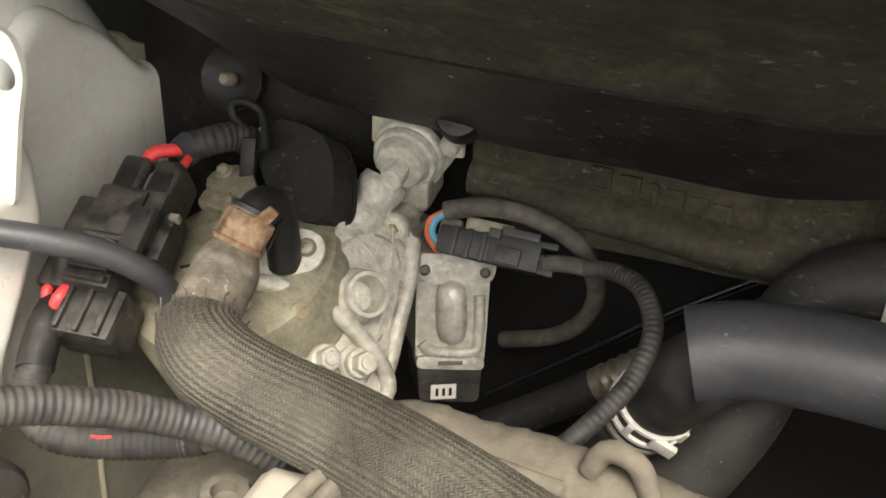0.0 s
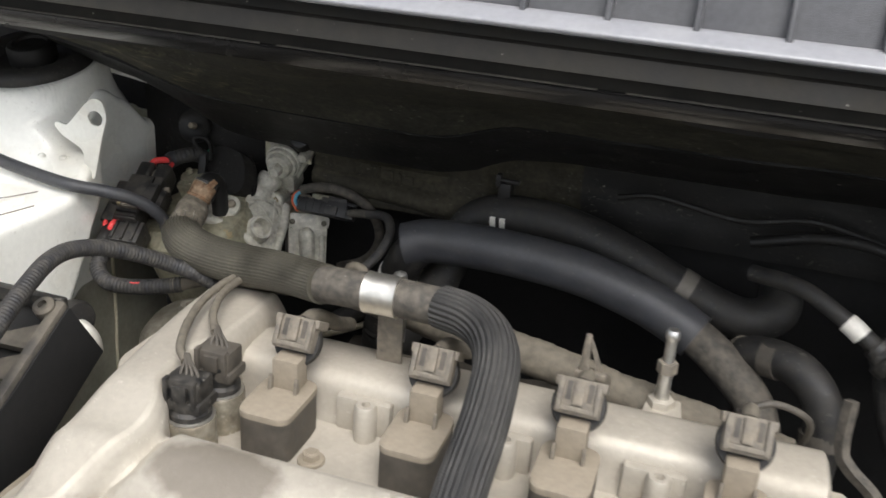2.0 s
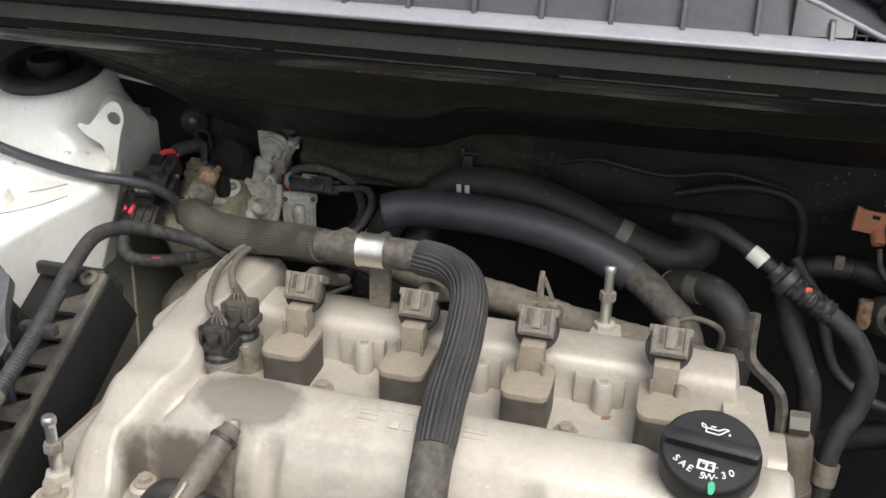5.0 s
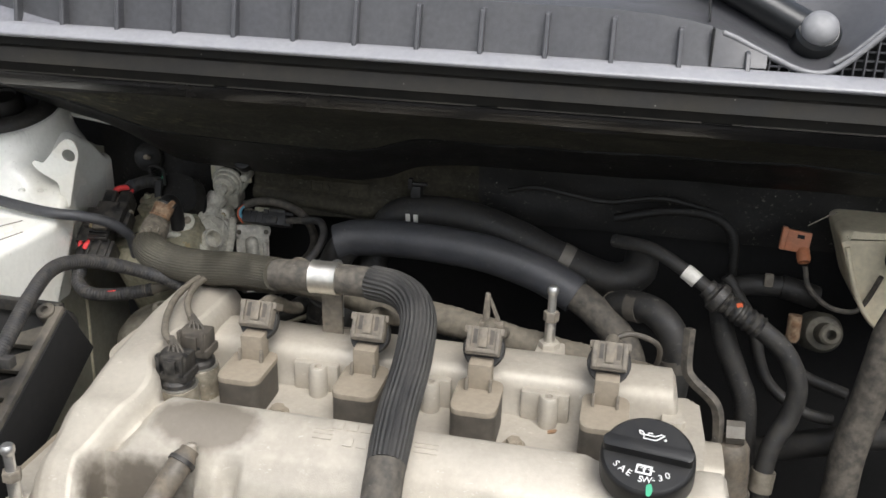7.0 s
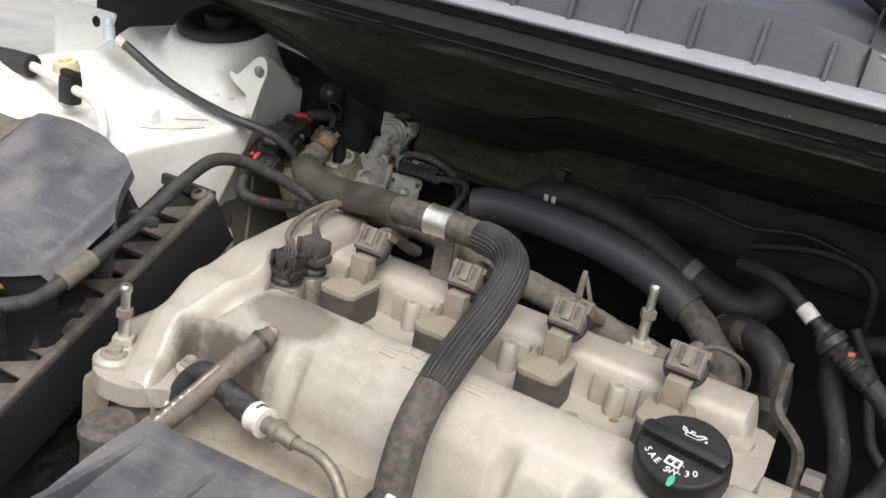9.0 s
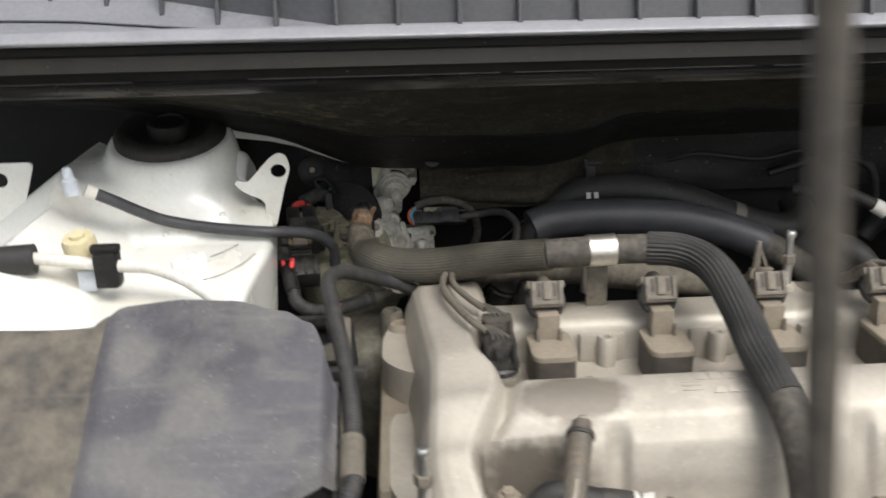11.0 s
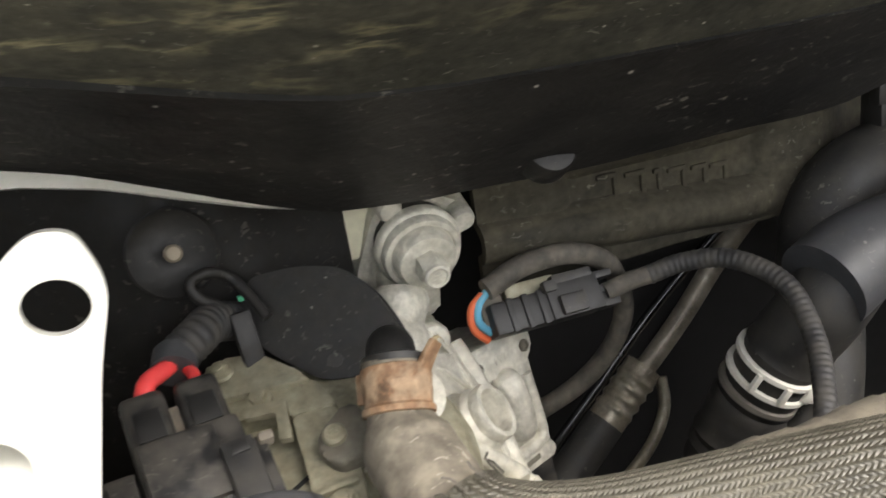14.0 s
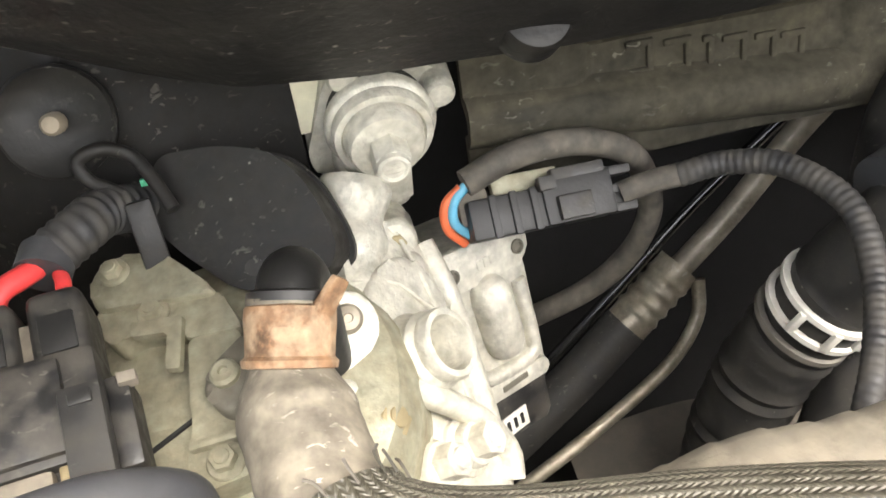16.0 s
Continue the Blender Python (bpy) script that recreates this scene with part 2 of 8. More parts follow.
M_COVER = surface("dusty_cast_aluminium_cover", (0.425, 0.390, 0.328), 0.35, 0.20, var=0.16, scale=11, dust=(0.355, 0.320, 0.262), dusty=0.6, bump=0.25, grain=900, grit=0.05, specks=0.35, speck_scale=190, scuff=0.45, scuff_color=(0.66, 0.63, 0.56))
stained(M_COVER, (0.004, -0.117, -0.03), (0.041, 0.021, 0.03), (0.125, 0.104, 0.078))
# timing pocket: oily dirt, painted darker still for the pocket's shade
stained(M_COVER, (-0.030, -0.153, -0.07), (0.046, 0.019, 0.05), (0.062, 0.047, 0.032))
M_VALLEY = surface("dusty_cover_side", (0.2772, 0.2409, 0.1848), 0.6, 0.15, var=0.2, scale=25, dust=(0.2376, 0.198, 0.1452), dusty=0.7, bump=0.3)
M_CAST = surface("cast_aluminium", (0.54, 0.525, 0.455), 0.42, 0.28, var=0.3, scale=70, dust=(0.40, 0.375, 0.298), dusty=0.6, bump=1.0, grain=480, grit=0.18, edge=0.16, scuff=0.4, scuff_color=(0.62, 0.60, 0.54))
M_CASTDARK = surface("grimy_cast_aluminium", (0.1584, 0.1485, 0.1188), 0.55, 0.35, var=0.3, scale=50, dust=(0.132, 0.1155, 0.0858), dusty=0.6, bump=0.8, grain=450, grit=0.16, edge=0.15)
M_OLIVE = surface("dull_alternator_casting", (0.285, 0.272, 0.198), 0.5, 0.35, var=0.25, scale=80, dust=(0.225, 0.195, 0.13), dusty=0.6, bump=0.8, grit=0.18, grain=450, edge=0.15, scuff=0.5, scuff_color=(0.36, 0.34, 0.27))
M_BRAID = braided("braided_hose_sleeve", (0.042, 0.038, 0.028), (0.128, 0.117, 0.087), 38)
M_BRAID2 = braided("black_braided_hose_sleeve", (0.015, 0.0147, 0.0142), (0.088, 0.083, 0.074), 24)
M_RUBBER = surface("black_rubber_hose", (0.0132, 0.01287, 0.01254), 0.55, var=0.25, scale=80, dust=(0.048, 0.043, 0.0345), dusty=0.45, streak=0.4, grit=0.15, edge=0.14, specks=0.4, speck_scale=280, scuff=0.4)
M_DUSTRUB = surface("dusty_rubber_sleeve", (0.046, 0.041, 0.034), 0.7, var=0.3, scale=90, dust=(0.15, 0.132, 0.105), dusty=0.6, grit=0.14, bump=0.8, grain=240, edge=0.14, specks=0.5, speck_scale=260)
M_FOAM = surface("dark_grey_foam_sleeve", (0.038, 0.0395, 0.0445), 0.42, var=0.2, scale=40, dust=(0.085, 0.081, 0.075), dusty=0.3, bump=0.1, streak=0.4, specks=0.5, speck_scale=170, scuff=0.25)
M_CONDUIT = surface("corrugated_conduit", (0.0198, 0.0198, 0.02112), 0.55, var=0.2, scale=90, dust=(0.0792, 0.07062, 0.05676), dusty=0.5, edge=0.15, grit=0.15)
M_TAPE = surface("dusty_harness_tape", (0.108, 0.095, 0.073), 0.8, var=0.25, scale=110, dust=(0.172, 0.148, 0.112), dusty=0.6, bump=0.9, edge=0.14, grain=260)
M_BLACK = surface("black_plastic", (0.01056, 0.01056, 0.01089), 0.4, var=0.25, scale=110, dust=(0.066, 0.059, 0.048), dusty=0.6, specks=0.6, speck_scale=300, streak=0.4, grit=0.2, edge=0.12, scuff=0.5)
M_CAP = surface("black_cap_plastic", (0.00792, 0.00792, 0.00825), 0.42, var=0.2, scale=90, dust=(0.033, 0.03036, 0.02508), dusty=0.3)
M_COVERBLK = surface("matt_black_cover", (0.0068, 0.0066, 0.0063), 0.5, var=0.25, scale=120, dust=(0.026, 0.023, 0.019), dusty=0.45, specks=0.5, speck_scale=300, streak=0.3, grit=0.2, edge=0.14, scuff=0.35, spec=0.4)
M_COIL = surface("dusty_coil_plastic", (0.236, 0.201, 0.151), 0.7, var=0.08, scale=60, dust=(0.265, 0.222, 0.167), dusty=0.6, specks=0.3, speck_scale=250)
M_COILSIDE = surface("dark_coil_side", (0.0495, 0.04356, 0.03564), 0.55, var=0.25, scale=70, dust=(0.132, 0.1135, 0.0891), dusty=0.5)
M_PLUG = surface("grey_connector_plastic", (0.118, 0.104, 0.083), 0.6, var=0.2, scale=90, dust=(0.26, 0.222, 0.17), dusty=0.6, spread=0.52, edge=0.16, grit=0.16)
M_WHITE = surface("white_body_paint", (0.875, 0.87, 0.80), 0.22, var=0.035, scale=9, dust=(0.47, 0.40, 0.27), dusty=0.42, bump=0.03, coat=0.5, spread=0.60, grit=0.03, specks=0.5, speck_scale=110, edge=0.1, scuff=0.35, scuff_color=(0.30, 0.25, 0.17))
M_BEIGE = surface("pale_primer_panel", (0.62, 0.60, 0.45), 0.5, var=0.1, scale=30, dust=(0.42, 0.38, 0.26), dusty=0.5)
# pale body paint as seen in shade: the grey-green is painted in
M_INNER = surface("shade_toned_body_panel", (0.31, 0.305, 0.245), 0.5, var=0.18, scale=14, dust=(0.22, 0.2, 0.145), dusty=0.6)
M_PAD = surface("black_insulation_pad", (0.0235, 0.0230, 0.0180), 0.8, var=0.2, scale=40, dust=(0.062, 0.059, 0.042), dusty=0.45, specks=0.7, speck_scale=210, bump=0.5, grain=350, streak=0.4, grit=0.3, edge=0.1, spread=0.58, scuff=0.4, spec=0.2)
M_PADBROWN = surface("dusty_brown_insulation", (0.018, 0.0165, 0.0125), 0.75, var=0.3, scale=26, dust=(0.085, 0.075, 0.050), dusty=0.55, specks=0.8, speck_scale=190, bump=0.6, grain=320, streak=0.4, grit=0.3, scuff=0.4, spec=0.25)
smeared(M_PAD, (-0.185, 0.10, 0.128), (0.13, 0.09, 0.024), (0.30, 0.275, 0.16))
M_FLANGE = surface("dusty_black_steel_flange", (0.010, 0.0095, 0.0085), 0.5, var=0.2, scale=25, dust=(0.036, 0.033, 0.026), dusty=0.6, specks=0.7, speck_scale=200, spec=0.22)
M_LIP = surface("satin_black_paint", (0.00528, 0.00528, 0.00528), 0.2, var=0.2, scale=30, dust=(0.0198, 0.01848, 0.01584), dusty=0.2, coat=0.3)
M_SEAL = surface("grey_rubber_seal", (0.225, 0.225, 0.240), 0.4, var=0.08, scale=30, dust=(0.31, 0.308, 0.303), dusty=0.4, coat=0.5, grit=0.06)
M_COWL = surface("charcoal_cowl_plastic", (0.056, 0.0565, 0.0615), 0.27, var=0.08, scale=14, dust=(0.108, 0.107, 0.106), dusty=0.35, bump=0.3, grain=1500, grit=0.12, edge=0.3)
# the ledge's sky sheen, painted as a grey paler than the cowl's
M_LEDGE = surface("cowl_ledge_sky_sheen", (0.185, 0.185, 0.200), 0.35, var=0.08, scale=12, dust=(0.26, 0.26, 0.27), dusty=0.4, bump=0.2, grain=1500, grit=0.1)
M_AIRBOX = surface("dusty_airbox_plastic", (0.070, 0.067, 0.073), 0.55, var=0.25, scale=13, dust=(0.190, 0.180, 0.166), dusty=0.6, bump=0.3, grain=900, spread=0.52, edge=0.10, streak=0.30, specks=0.3, speck_scale=120, scuff=0.6, scuff_color=(0.27, 0.26, 0.24))
M_SHELF = surface("dust_covered_casting", (0.2376, 0.2046, 0.1518), 0.75, var=0.2, scale=45, dust=(0.3036, 0.2574, 0.1914), dusty=0.7, bump=0.4)
M_GREYST = surface("dull_grey_steel", (0.15, 0.14, 0.122), 0.5, 0.3, var=0.2, scale=60, dust=(0.22, 0.195, 0.155), dusty=0.5)
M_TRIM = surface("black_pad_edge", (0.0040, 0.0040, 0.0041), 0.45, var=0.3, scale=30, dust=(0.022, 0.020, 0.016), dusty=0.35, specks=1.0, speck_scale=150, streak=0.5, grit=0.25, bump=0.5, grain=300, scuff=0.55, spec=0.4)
M_WIPER = surface("blue_black_coated_steel", (0.00495, 0.00627, 0.00759), 0.3, var=0.15, scale=60, dust=(0.0396, 0.0396, 0.03828), dusty=0.15)
M_RIMGREY = surface("pale_grey_plastic_rim", (0.1955, 0.1955, 0.1997), 0.45, var=0.08, scale=40)
M_LIDSIDE = surface("brown_dusty_plastic", (0.0500, 0.0460, 0.041), 0.7, var=0.3, scale=30, dust=(0.1782, 0.1551, 0.1188), dusty=0.75, edge=0.15, streak=0.4)
M_ZINC = surface("zinc_plated_steel", (0.62, 0.61, 0.58), 0.3, 0.9, var=0.12, scale=120, grit=0.08)
M_STEEL = surface("dull_steel_pipe", (0.29, 0.258, 0.208), 0.36, 0.5, var=0.3, scale=80, dust=(0.14, 0.118, 0.085), dusty=0.6)
M_CHROME = surface("bright_hose_clamp", (0.72, 0.69, 0.62), 0.36, 0.95, var=0.06, scale=60, grit=0.08)
M_BRASS = surface("yellow_passivated_bolt", (0.363, 0.297, 0.1716), 0.42, 0.75, var=0.2, scale=120, dust=(0.264, 0.2244, 0.1584), dusty=0.5)
M_RUST = surface("rusty_spring_clamp", (0.185, 0.105, 0.056), 0.75, 0.15, var=0.5, scale=120, dust=(0.36, 0.265, 0.175), dusty=0.68, bump=0.9, grit=0.3, edge=0.09, grain=420, spread=0.5, scuff=0.6, scuff_color=(0.09, 0.05, 0.03))
M_RED = surface("red_wire", (0.75, 0.06, 0.06), 0.4, var=0.1, grit=0.08)
M_BLUE = surface("blue_wire", (0.10, 0.33, 0.46), 0.4, var=0.1, grit=0.08)
M_ORANGEW = surface("orange_wire", (0.62, 0.13, 0.05), 0.45, var=0.1)
M_ORANGE = surface("orange_plastic", (0.464, 0.16, 0.068), 0.45, var=0.15, scale=90, dust=(0.24, 0.16, 0.104), dusty=0.3)
M_YELLOW = surface("yellow_clip", (0.75, 0.60, 0.07), 0.45, var=0.1)
M_CREAM = surface("cream_plastic", (0.62, 0.55, 0.34), 0.4, var=0.1, dust=(0.45, 0.38, 0.25), dusty=0.3)
M_WHITEPL = surface("white_plastic", (0.68, 0.66, 0.60), 0.4, var=0.08, dust=(0.4, 0.36, 0.28), dusty=0.35)
M_TANK = surface("yellowed_tank_plastic", (0.70, 0.63, 0.46), 0.35, var=0.1, scale=30, dust=(0.33, 0.28, 0.19), dusty=0.5)
M_CRUST = surface("mud_crusted_rubber", (0.085, 0.073, 0.056), 0.7, var=0.3, scale=75, dust=(0.24, 0.21, 0.16), dusty=0.7, spread=0.52, edge=0.24, grit=0.3, bump=1.0, grain=160, specks=0.6, speck_scale=150, scuff=0.7, scuff_color=(0.42, 0.39, 0.33))
M_DIP = surface("brown_worn_steel", (0.105, 0.091, 0.073), 0.55, 0.15, var=0.3, scale=60, dust=(0.175, 0.142, 0.102), dusty=0.6, grit=0.2, edge=0.15, scuff=0.4)
M_PIPE = surface("worn_aluminium_pipe", (0.30, 0.27, 0.21), 0.34, 0.5, var=0.3, scale=70, dust=(0.21, 0.175, 0.125), dusty=0.55, edge=0.12, grit=0.2, scuff=0.5, scuff_color=(0.62, 0.58, 0.5))
M_SHIELD = surface("black_moulded_shield", (0.0048, 0.0047, 0.0045), 0.55, var=0.25, scale=120, dust=(0.018, 0.016, 0.0135), dusty=0.5, spec=0.28, scuff=0.3, specks=0.5, speck_scale=300, grit=0.2, edge=0.14)
M_GLASS = surface("windscreen_glass", (0.012, 0.014, 0.016), 0.04, var=0.1, scale=4, coat=1.0, spec=1.0, bump=0.0, grit=0.0)
M_GREEN = surface("green_paint_dab", (0.06, 0.36, 0.20), 0.5, var=0.2, grit=0.08)
M_PRINT = surface("white_print", (0.72, 0.72, 0.70), 0.6, var=0.12, scale=200, grit=0.08)
M_BLUEPL = surface("pale_blue_plastic", (0.50, 0.54, 0.58), 0.3, var=0.15)
# undertray colour, also painted on some parts in place of shade
M_DARK = surface("dark_undertray_and_shade", (0.0085, 0.0083, 0.0080), 0.8, var=0.3, scale=20, spec=0.4)
M_GROUND = surface("concrete", (0.30, 0.29, 0.27), 0.85, var=0.2, scale=3, bump=0.5, grain=60)

# ---- shape helpers ----
def world_of(o):
    return (world_of(o.parent) @ o.matrix_parent_inverse if o.parent else Matrix()) @ o.matrix_basis


def part(name, bm, material, parent=None, label="", smooth=True, angle=38):
    """Links a bmesh, in world coordinates, as one mesh object under a thing or a part."""
    bmesh.ops.recalc_face_normals(bm, faces=bm.faces)
    me = bpy.data.meshes.new(name)
    for f in bm.faces:
        f.smooth = smooth
    bm.to_mesh(me)
    bm.free()
    if smooth:
        me.set_sharp_from_angle(angle=radians(angle))
    me.materials.append(material)
    ob = new(name, me)
    if parent:
        ob.parent = parent
        ob.matrix_parent_inverse = world_of(parent).inverted()
    return tagged(ob, label=label)


def thing(name, at, label, category, group="", kind=""):
    ob = new(name)
    ob.empty_display_size = 0.01
    ob.matrix_basis = Matrix.Translation(at)
    return tagged(ob, label, category, group, kind)


def basis(origin, w, up):
    """A frame at origin with z along w and y near up."""
    w = Vector(w).normalized()
    u = Vector(up).cross(w).normalized()
    v = w.cross(u)
    return Matrix(((u.x, v.x, w.x, origin[0]), (u.y, v.y, w.y, origin[1]), (u.z, v.z, w.z, origin[2]), (0, 0, 0, 1)))


def add_box(bm, size, at=(0, 0, 0), m=None, bevel=0.0015, seg=2, taper=None):
    """A bevelled box; taper: scale of its upper face in x and y."""
    vs = bmesh.ops.create_cube(bm, size=1.0)["verts"]
    for v in vs:
        k = taper if taper and v.co.z > 0 else (1, 1)
        v.co = Vector((v.co.x * size[0] * k[0] + at[0], v.co.y * size[1] * k[1] + at[1], v.co.z * size[2] + at[2]))
    es = list({e for v in vs for e in v.link_edges})
    if bevel:
        out = bmesh.ops.bevel(bm, geom=es, offset=min(bevel, min(size) * 0.45), segments=seg, affect="EDGES", profile=0.6)
        vs = list({v for f in out["faces"] for v in f.verts} | {v for v in vs if v.is_valid})
    if m is not None:
        bmesh.ops.transform(bm, matrix=m, verts=vs)
    return bm


def add_lathe(bm, profile, m=None, n=28, start=0.0, sweep=360.0):
    """Turns (radius, height) pairs about z."""
    full = sweep >= 359.9
    cols = n if full else n + 1
    rings = []
    for r, h in profile:
        rings.append([bm.verts.new((r * math.cos(radians(start + sweep * k / n)), r * math.sin(radians(start + sweep * k / n)), h)) for k in range(cols)])
    for a, b in zip(rings, rings[1:]):
        for k in range(n):
            j = (k + 1) % cols
            bm.faces.new((a[k], a[j], b[j], b[k]))
    if full:
        for ring, (r, _) in ((rings[0], profile[0]), (rings[-1], profile[-1])):
            if r > 1e-5:
                bm.faces.new(ring)
    vs = [v for ring in rings for v in ring]
    if m is not None:
        bmesh.ops.transform(bm, matrix=m, verts=vs)
    return bm


def add_prism(bm, outline, z0, z1, m=None, bevel=0.0, seg=2):
    """Extrudes an outline from z0 to z1, with a bevelled upper edge."""
    lo = [bm.verts.new((x, y, z0)) for x, y in outline]
    hi = [bm.verts.new((x, y, z1)) for x, y in outline]
    n = len(outline)
    bm.faces.new(lo[::-1])
    bm.faces.new(hi)
    for k in range(n):
        bm.faces.new((lo[k], lo[(k + 1) % n], hi[(k + 1) % n], hi[k]))
    vs = lo + hi
    if bevel:
        es = [e for e in {e for v in hi for e in v.link_edges} if e.verts[0] in hi and e.verts[1] in hi]
        out = bmesh.ops.bevel(bm, geom=es, offset=bevel, segments=seg, affect="EDGES", profile=0.6)
        vs = list({v for v in vs if v.is_valid} | {v for f in out["faces"] for v in f.verts})
    if m is not None:
        bmesh.ops.transform(bm, matrix=m, verts=vs)
    return bm


def rounded(points, r, n=5):
    """An outline with its corners rounded."""
    out = []
    k = len(points)
    for i in range(k):
        p, a, b = Vector(points[i]), Vector(points[i - 1]), Vector(points[(i + 1) % k])
        da, db = (a - p), (b - p)
        q = min(r, da.length * 0.45, db.length * 0.45)
        s, e = p + da.normalized() * q, p + db.normalized() * q
        for j in range(n + 1):
            t = j / n
            out.append(tuple((1 - t) ** 2 * s + 2 * t * (1 - t) * p + t * t * e))
    return out


def spline(points, step=0.004):
    """Even points along a smooth curve through the given ones."""
    ps = [Vector(p) for p in points]
    ps = [2 * ps[0] - ps[1]] + ps + [2 * ps[-1] - ps[-2]]
    dense = []
    for i in range(1, len(ps) - 2):
        a, b, c, d = ps[i - 1 : i + 3]
        for k in range(24):
            t = k / 24
            dense.append(0.5 * (2 * b + (c - a) * t + (2 * a - 5 * b + 4 * c - d) * t * t + (3 * b - a - 3 * c + d) * t ** 3))
    dense.append(ps[-2])
    lens = np.concatenate([[0], np.cumsum([(b - a).length for a, b in zip(dense, dense[1:])])])
    count = max(2, int(lens[-1] / step))
    arr = np.array([tuple(p) for p in dense])
    at = np.linspace(0, lens[-1], count + 1)
    return [Vector(p) for p in np.stack([np.interp(at, lens, arr[:, k]) for k in range(3)], 1)], at


def add_tube(bm, points, r, n=18, step=0.004, shape=None, caps=True, flat=1.0, flutes=0, deep=0.02):
    """A tube along a smooth curve; shape(s, length) scales its radius along the way."""
    ps, at = spline(points, step)
    uv = bm.loops.layers.uv.verify()
    tan = [(ps[min(i + 1, len(ps) - 1)] - ps[max(i - 1, 0)]).normalized() for i in range(len(ps))]
    ref = Vector((0, 0, 1)) if abs(tan[0].z) < 0.9 else Vector((0, 1, 0))
    nrm = (ref - tan[0] * ref.dot(tan[0])).normalized()
    rings = []
    for p, d, s in zip(ps, tan, at):
        nrm = (nrm - d * nrm.dot(d)).normalized()
        side = d.cross(nrm)
        k = r * (shape(s, at[-1]) if shape else 1.0)
        ks = [k * (1 + deep * math.sin(2 * math.pi * j * flutes / n)) if flutes else k for j in range(n)]
        rings.append([bm.verts.new(p + nrm * (ks[j] * flat * math.cos(2 * math.pi * j / n)) + side * (ks[j] * math.sin(2 * math.pi * j / n))) for j in range(n)])
    for i, (a, b) in enumerate(zip(rings, rings[1:])):
        for j in range(n):
            f = bm.faces.new((a[j], a[(j + 1) % n], b[(j + 1) % n], b[j]))
            for lp, (u, v) in zip(f.loops, ((j / n, at[i]), ((j + 1) / n, at[i]), ((j + 1) / n, at[i + 1]), (j / n, at[i + 1]))):
                lp[uv].uv = (u, v)
    if caps:
        bm.faces.new(rings[0][::-1])
        bm.faces.new(rings[-1])
    return bm


def ripple(pitch=0.0032, deep=0.10):
    return lambda s, full: 1.0 + deep * (0.5 + 0.5 * math.copysign(abs(math.sin(math.pi * s / pitch * 2)) ** 0.5, math.sin(math.pi * s / pitch * 2)))


def add_sheet(bm, fn, nu, nv, thick=0.0):
    """A sheet of nu by nv quads from fn(u, v), with u and v in 0..1, made thick along its normals."""
    g = [[bm.verts.new(fn(i / nu, j / nv)) for j in range(nv + 1)] for i in range(nu + 1)]
    fs = [bm.faces.new((g[i][j], g[i + 1][j], g[i + 1][j + 1], g[i][j + 1])) for i in range(nu) for j in range(nv)]
    if thick:
        bmesh.ops.recalc_face_normals(bm, faces=fs)
        bmesh.ops.solidify(bm, geom=fs, thickness=thick)
    return bm


def smooth01(t):
    t = max(0.0, min(1.0, t))
    return t * t * (3 - 2 * t)


def hexagon(r):
    return [(r * math.cos(radians(60 * k)), r * math.sin(radians(60 * k))) for k in range(6)]


def add_bolt(bm, m, r=0.006, h=0.005, washer=1.5):
    """A hexagon head on a round flange."""
    add_lathe(bm, [(r * washer, 0), (r * washer, h * 0.22), (r * washer * 0.92, h * 0.34), (r * 0.9, h * 0.36)], m)
    add_prism(bm, hexagon(r), h * 0.3, h, m, bevel=r * 0.12)
    add_lathe(bm, [(r * 0.62, h * 0.98), (r * 0.55, h * 1.1), (0.0001, h * 1.12)], m, n=16)
    return bm


def B():
    return bmesh.new()

# ================= the setting =================
def setting(name, bm, material, label, category, smooth=True):
    return tagged(part(name, bm, material, None, smooth=smooth), label, category, kind="structure")


setting("ground", add_sheet(B(), lambda u, v: Vector((-30 + 60 * u, -30 + 60 * v, -0.75)), 2, 2), M_GROUND, "grey concrete ground under the car", "ground")
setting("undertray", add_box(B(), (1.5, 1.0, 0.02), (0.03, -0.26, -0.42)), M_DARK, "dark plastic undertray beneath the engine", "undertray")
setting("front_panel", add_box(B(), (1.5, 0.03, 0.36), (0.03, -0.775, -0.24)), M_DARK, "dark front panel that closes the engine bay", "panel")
# closing wall whose shade is painted as near black
setting("inner_fender_right", add_box(B(), (0.02, 1.0, 0.5), (0.78, -0.26, -0.18)), M_DARK, "inner fender wall, near black in place of shade", "wall")


def cowl_y(x):
    return 0.04 * x


def cowl_z(x):
    return -0.013 * x


def along(profile, x0=-0.62, x1=0.76, n=46, closed=True):
    """Sweeps a (y, z) profile across the car along the cowl's line."""
    bm = B()
    rows = []
    for i in range(n + 1):
        x = x0 + (x1 - x0) * i / n
        rows.append([bm.verts.new((x, y + cowl_y(x), z + cowl_z(x))) for y, z in profile])
    k = len(profile)
    for a, b in zip(rows, rows[1:]):
        for j in range(k if closed else k - 1):
            bm.faces.new((a[j], a[(j + 1) % k], b[(j + 1) % k], b[j]))
    if closed:
        bm.faces.new(rows[0])
        bm.faces.new(rows[-1])
    return bm


# firewall with its black insulation: a lip under the cowl, an upper pad that slopes back, a pad below its edge
def along_x(points, x):
    for (a, p), (b, q) in zip(points, points[1:]):
        if x <= b:
            return p + (q - p) * smooth01((x - a) / (b - a)) if x >= a else p
    return points[-1][1]


def line_at(points, x):
    return float(np.interp(x, [p[0] for p in points], [p[1] for p in points]))


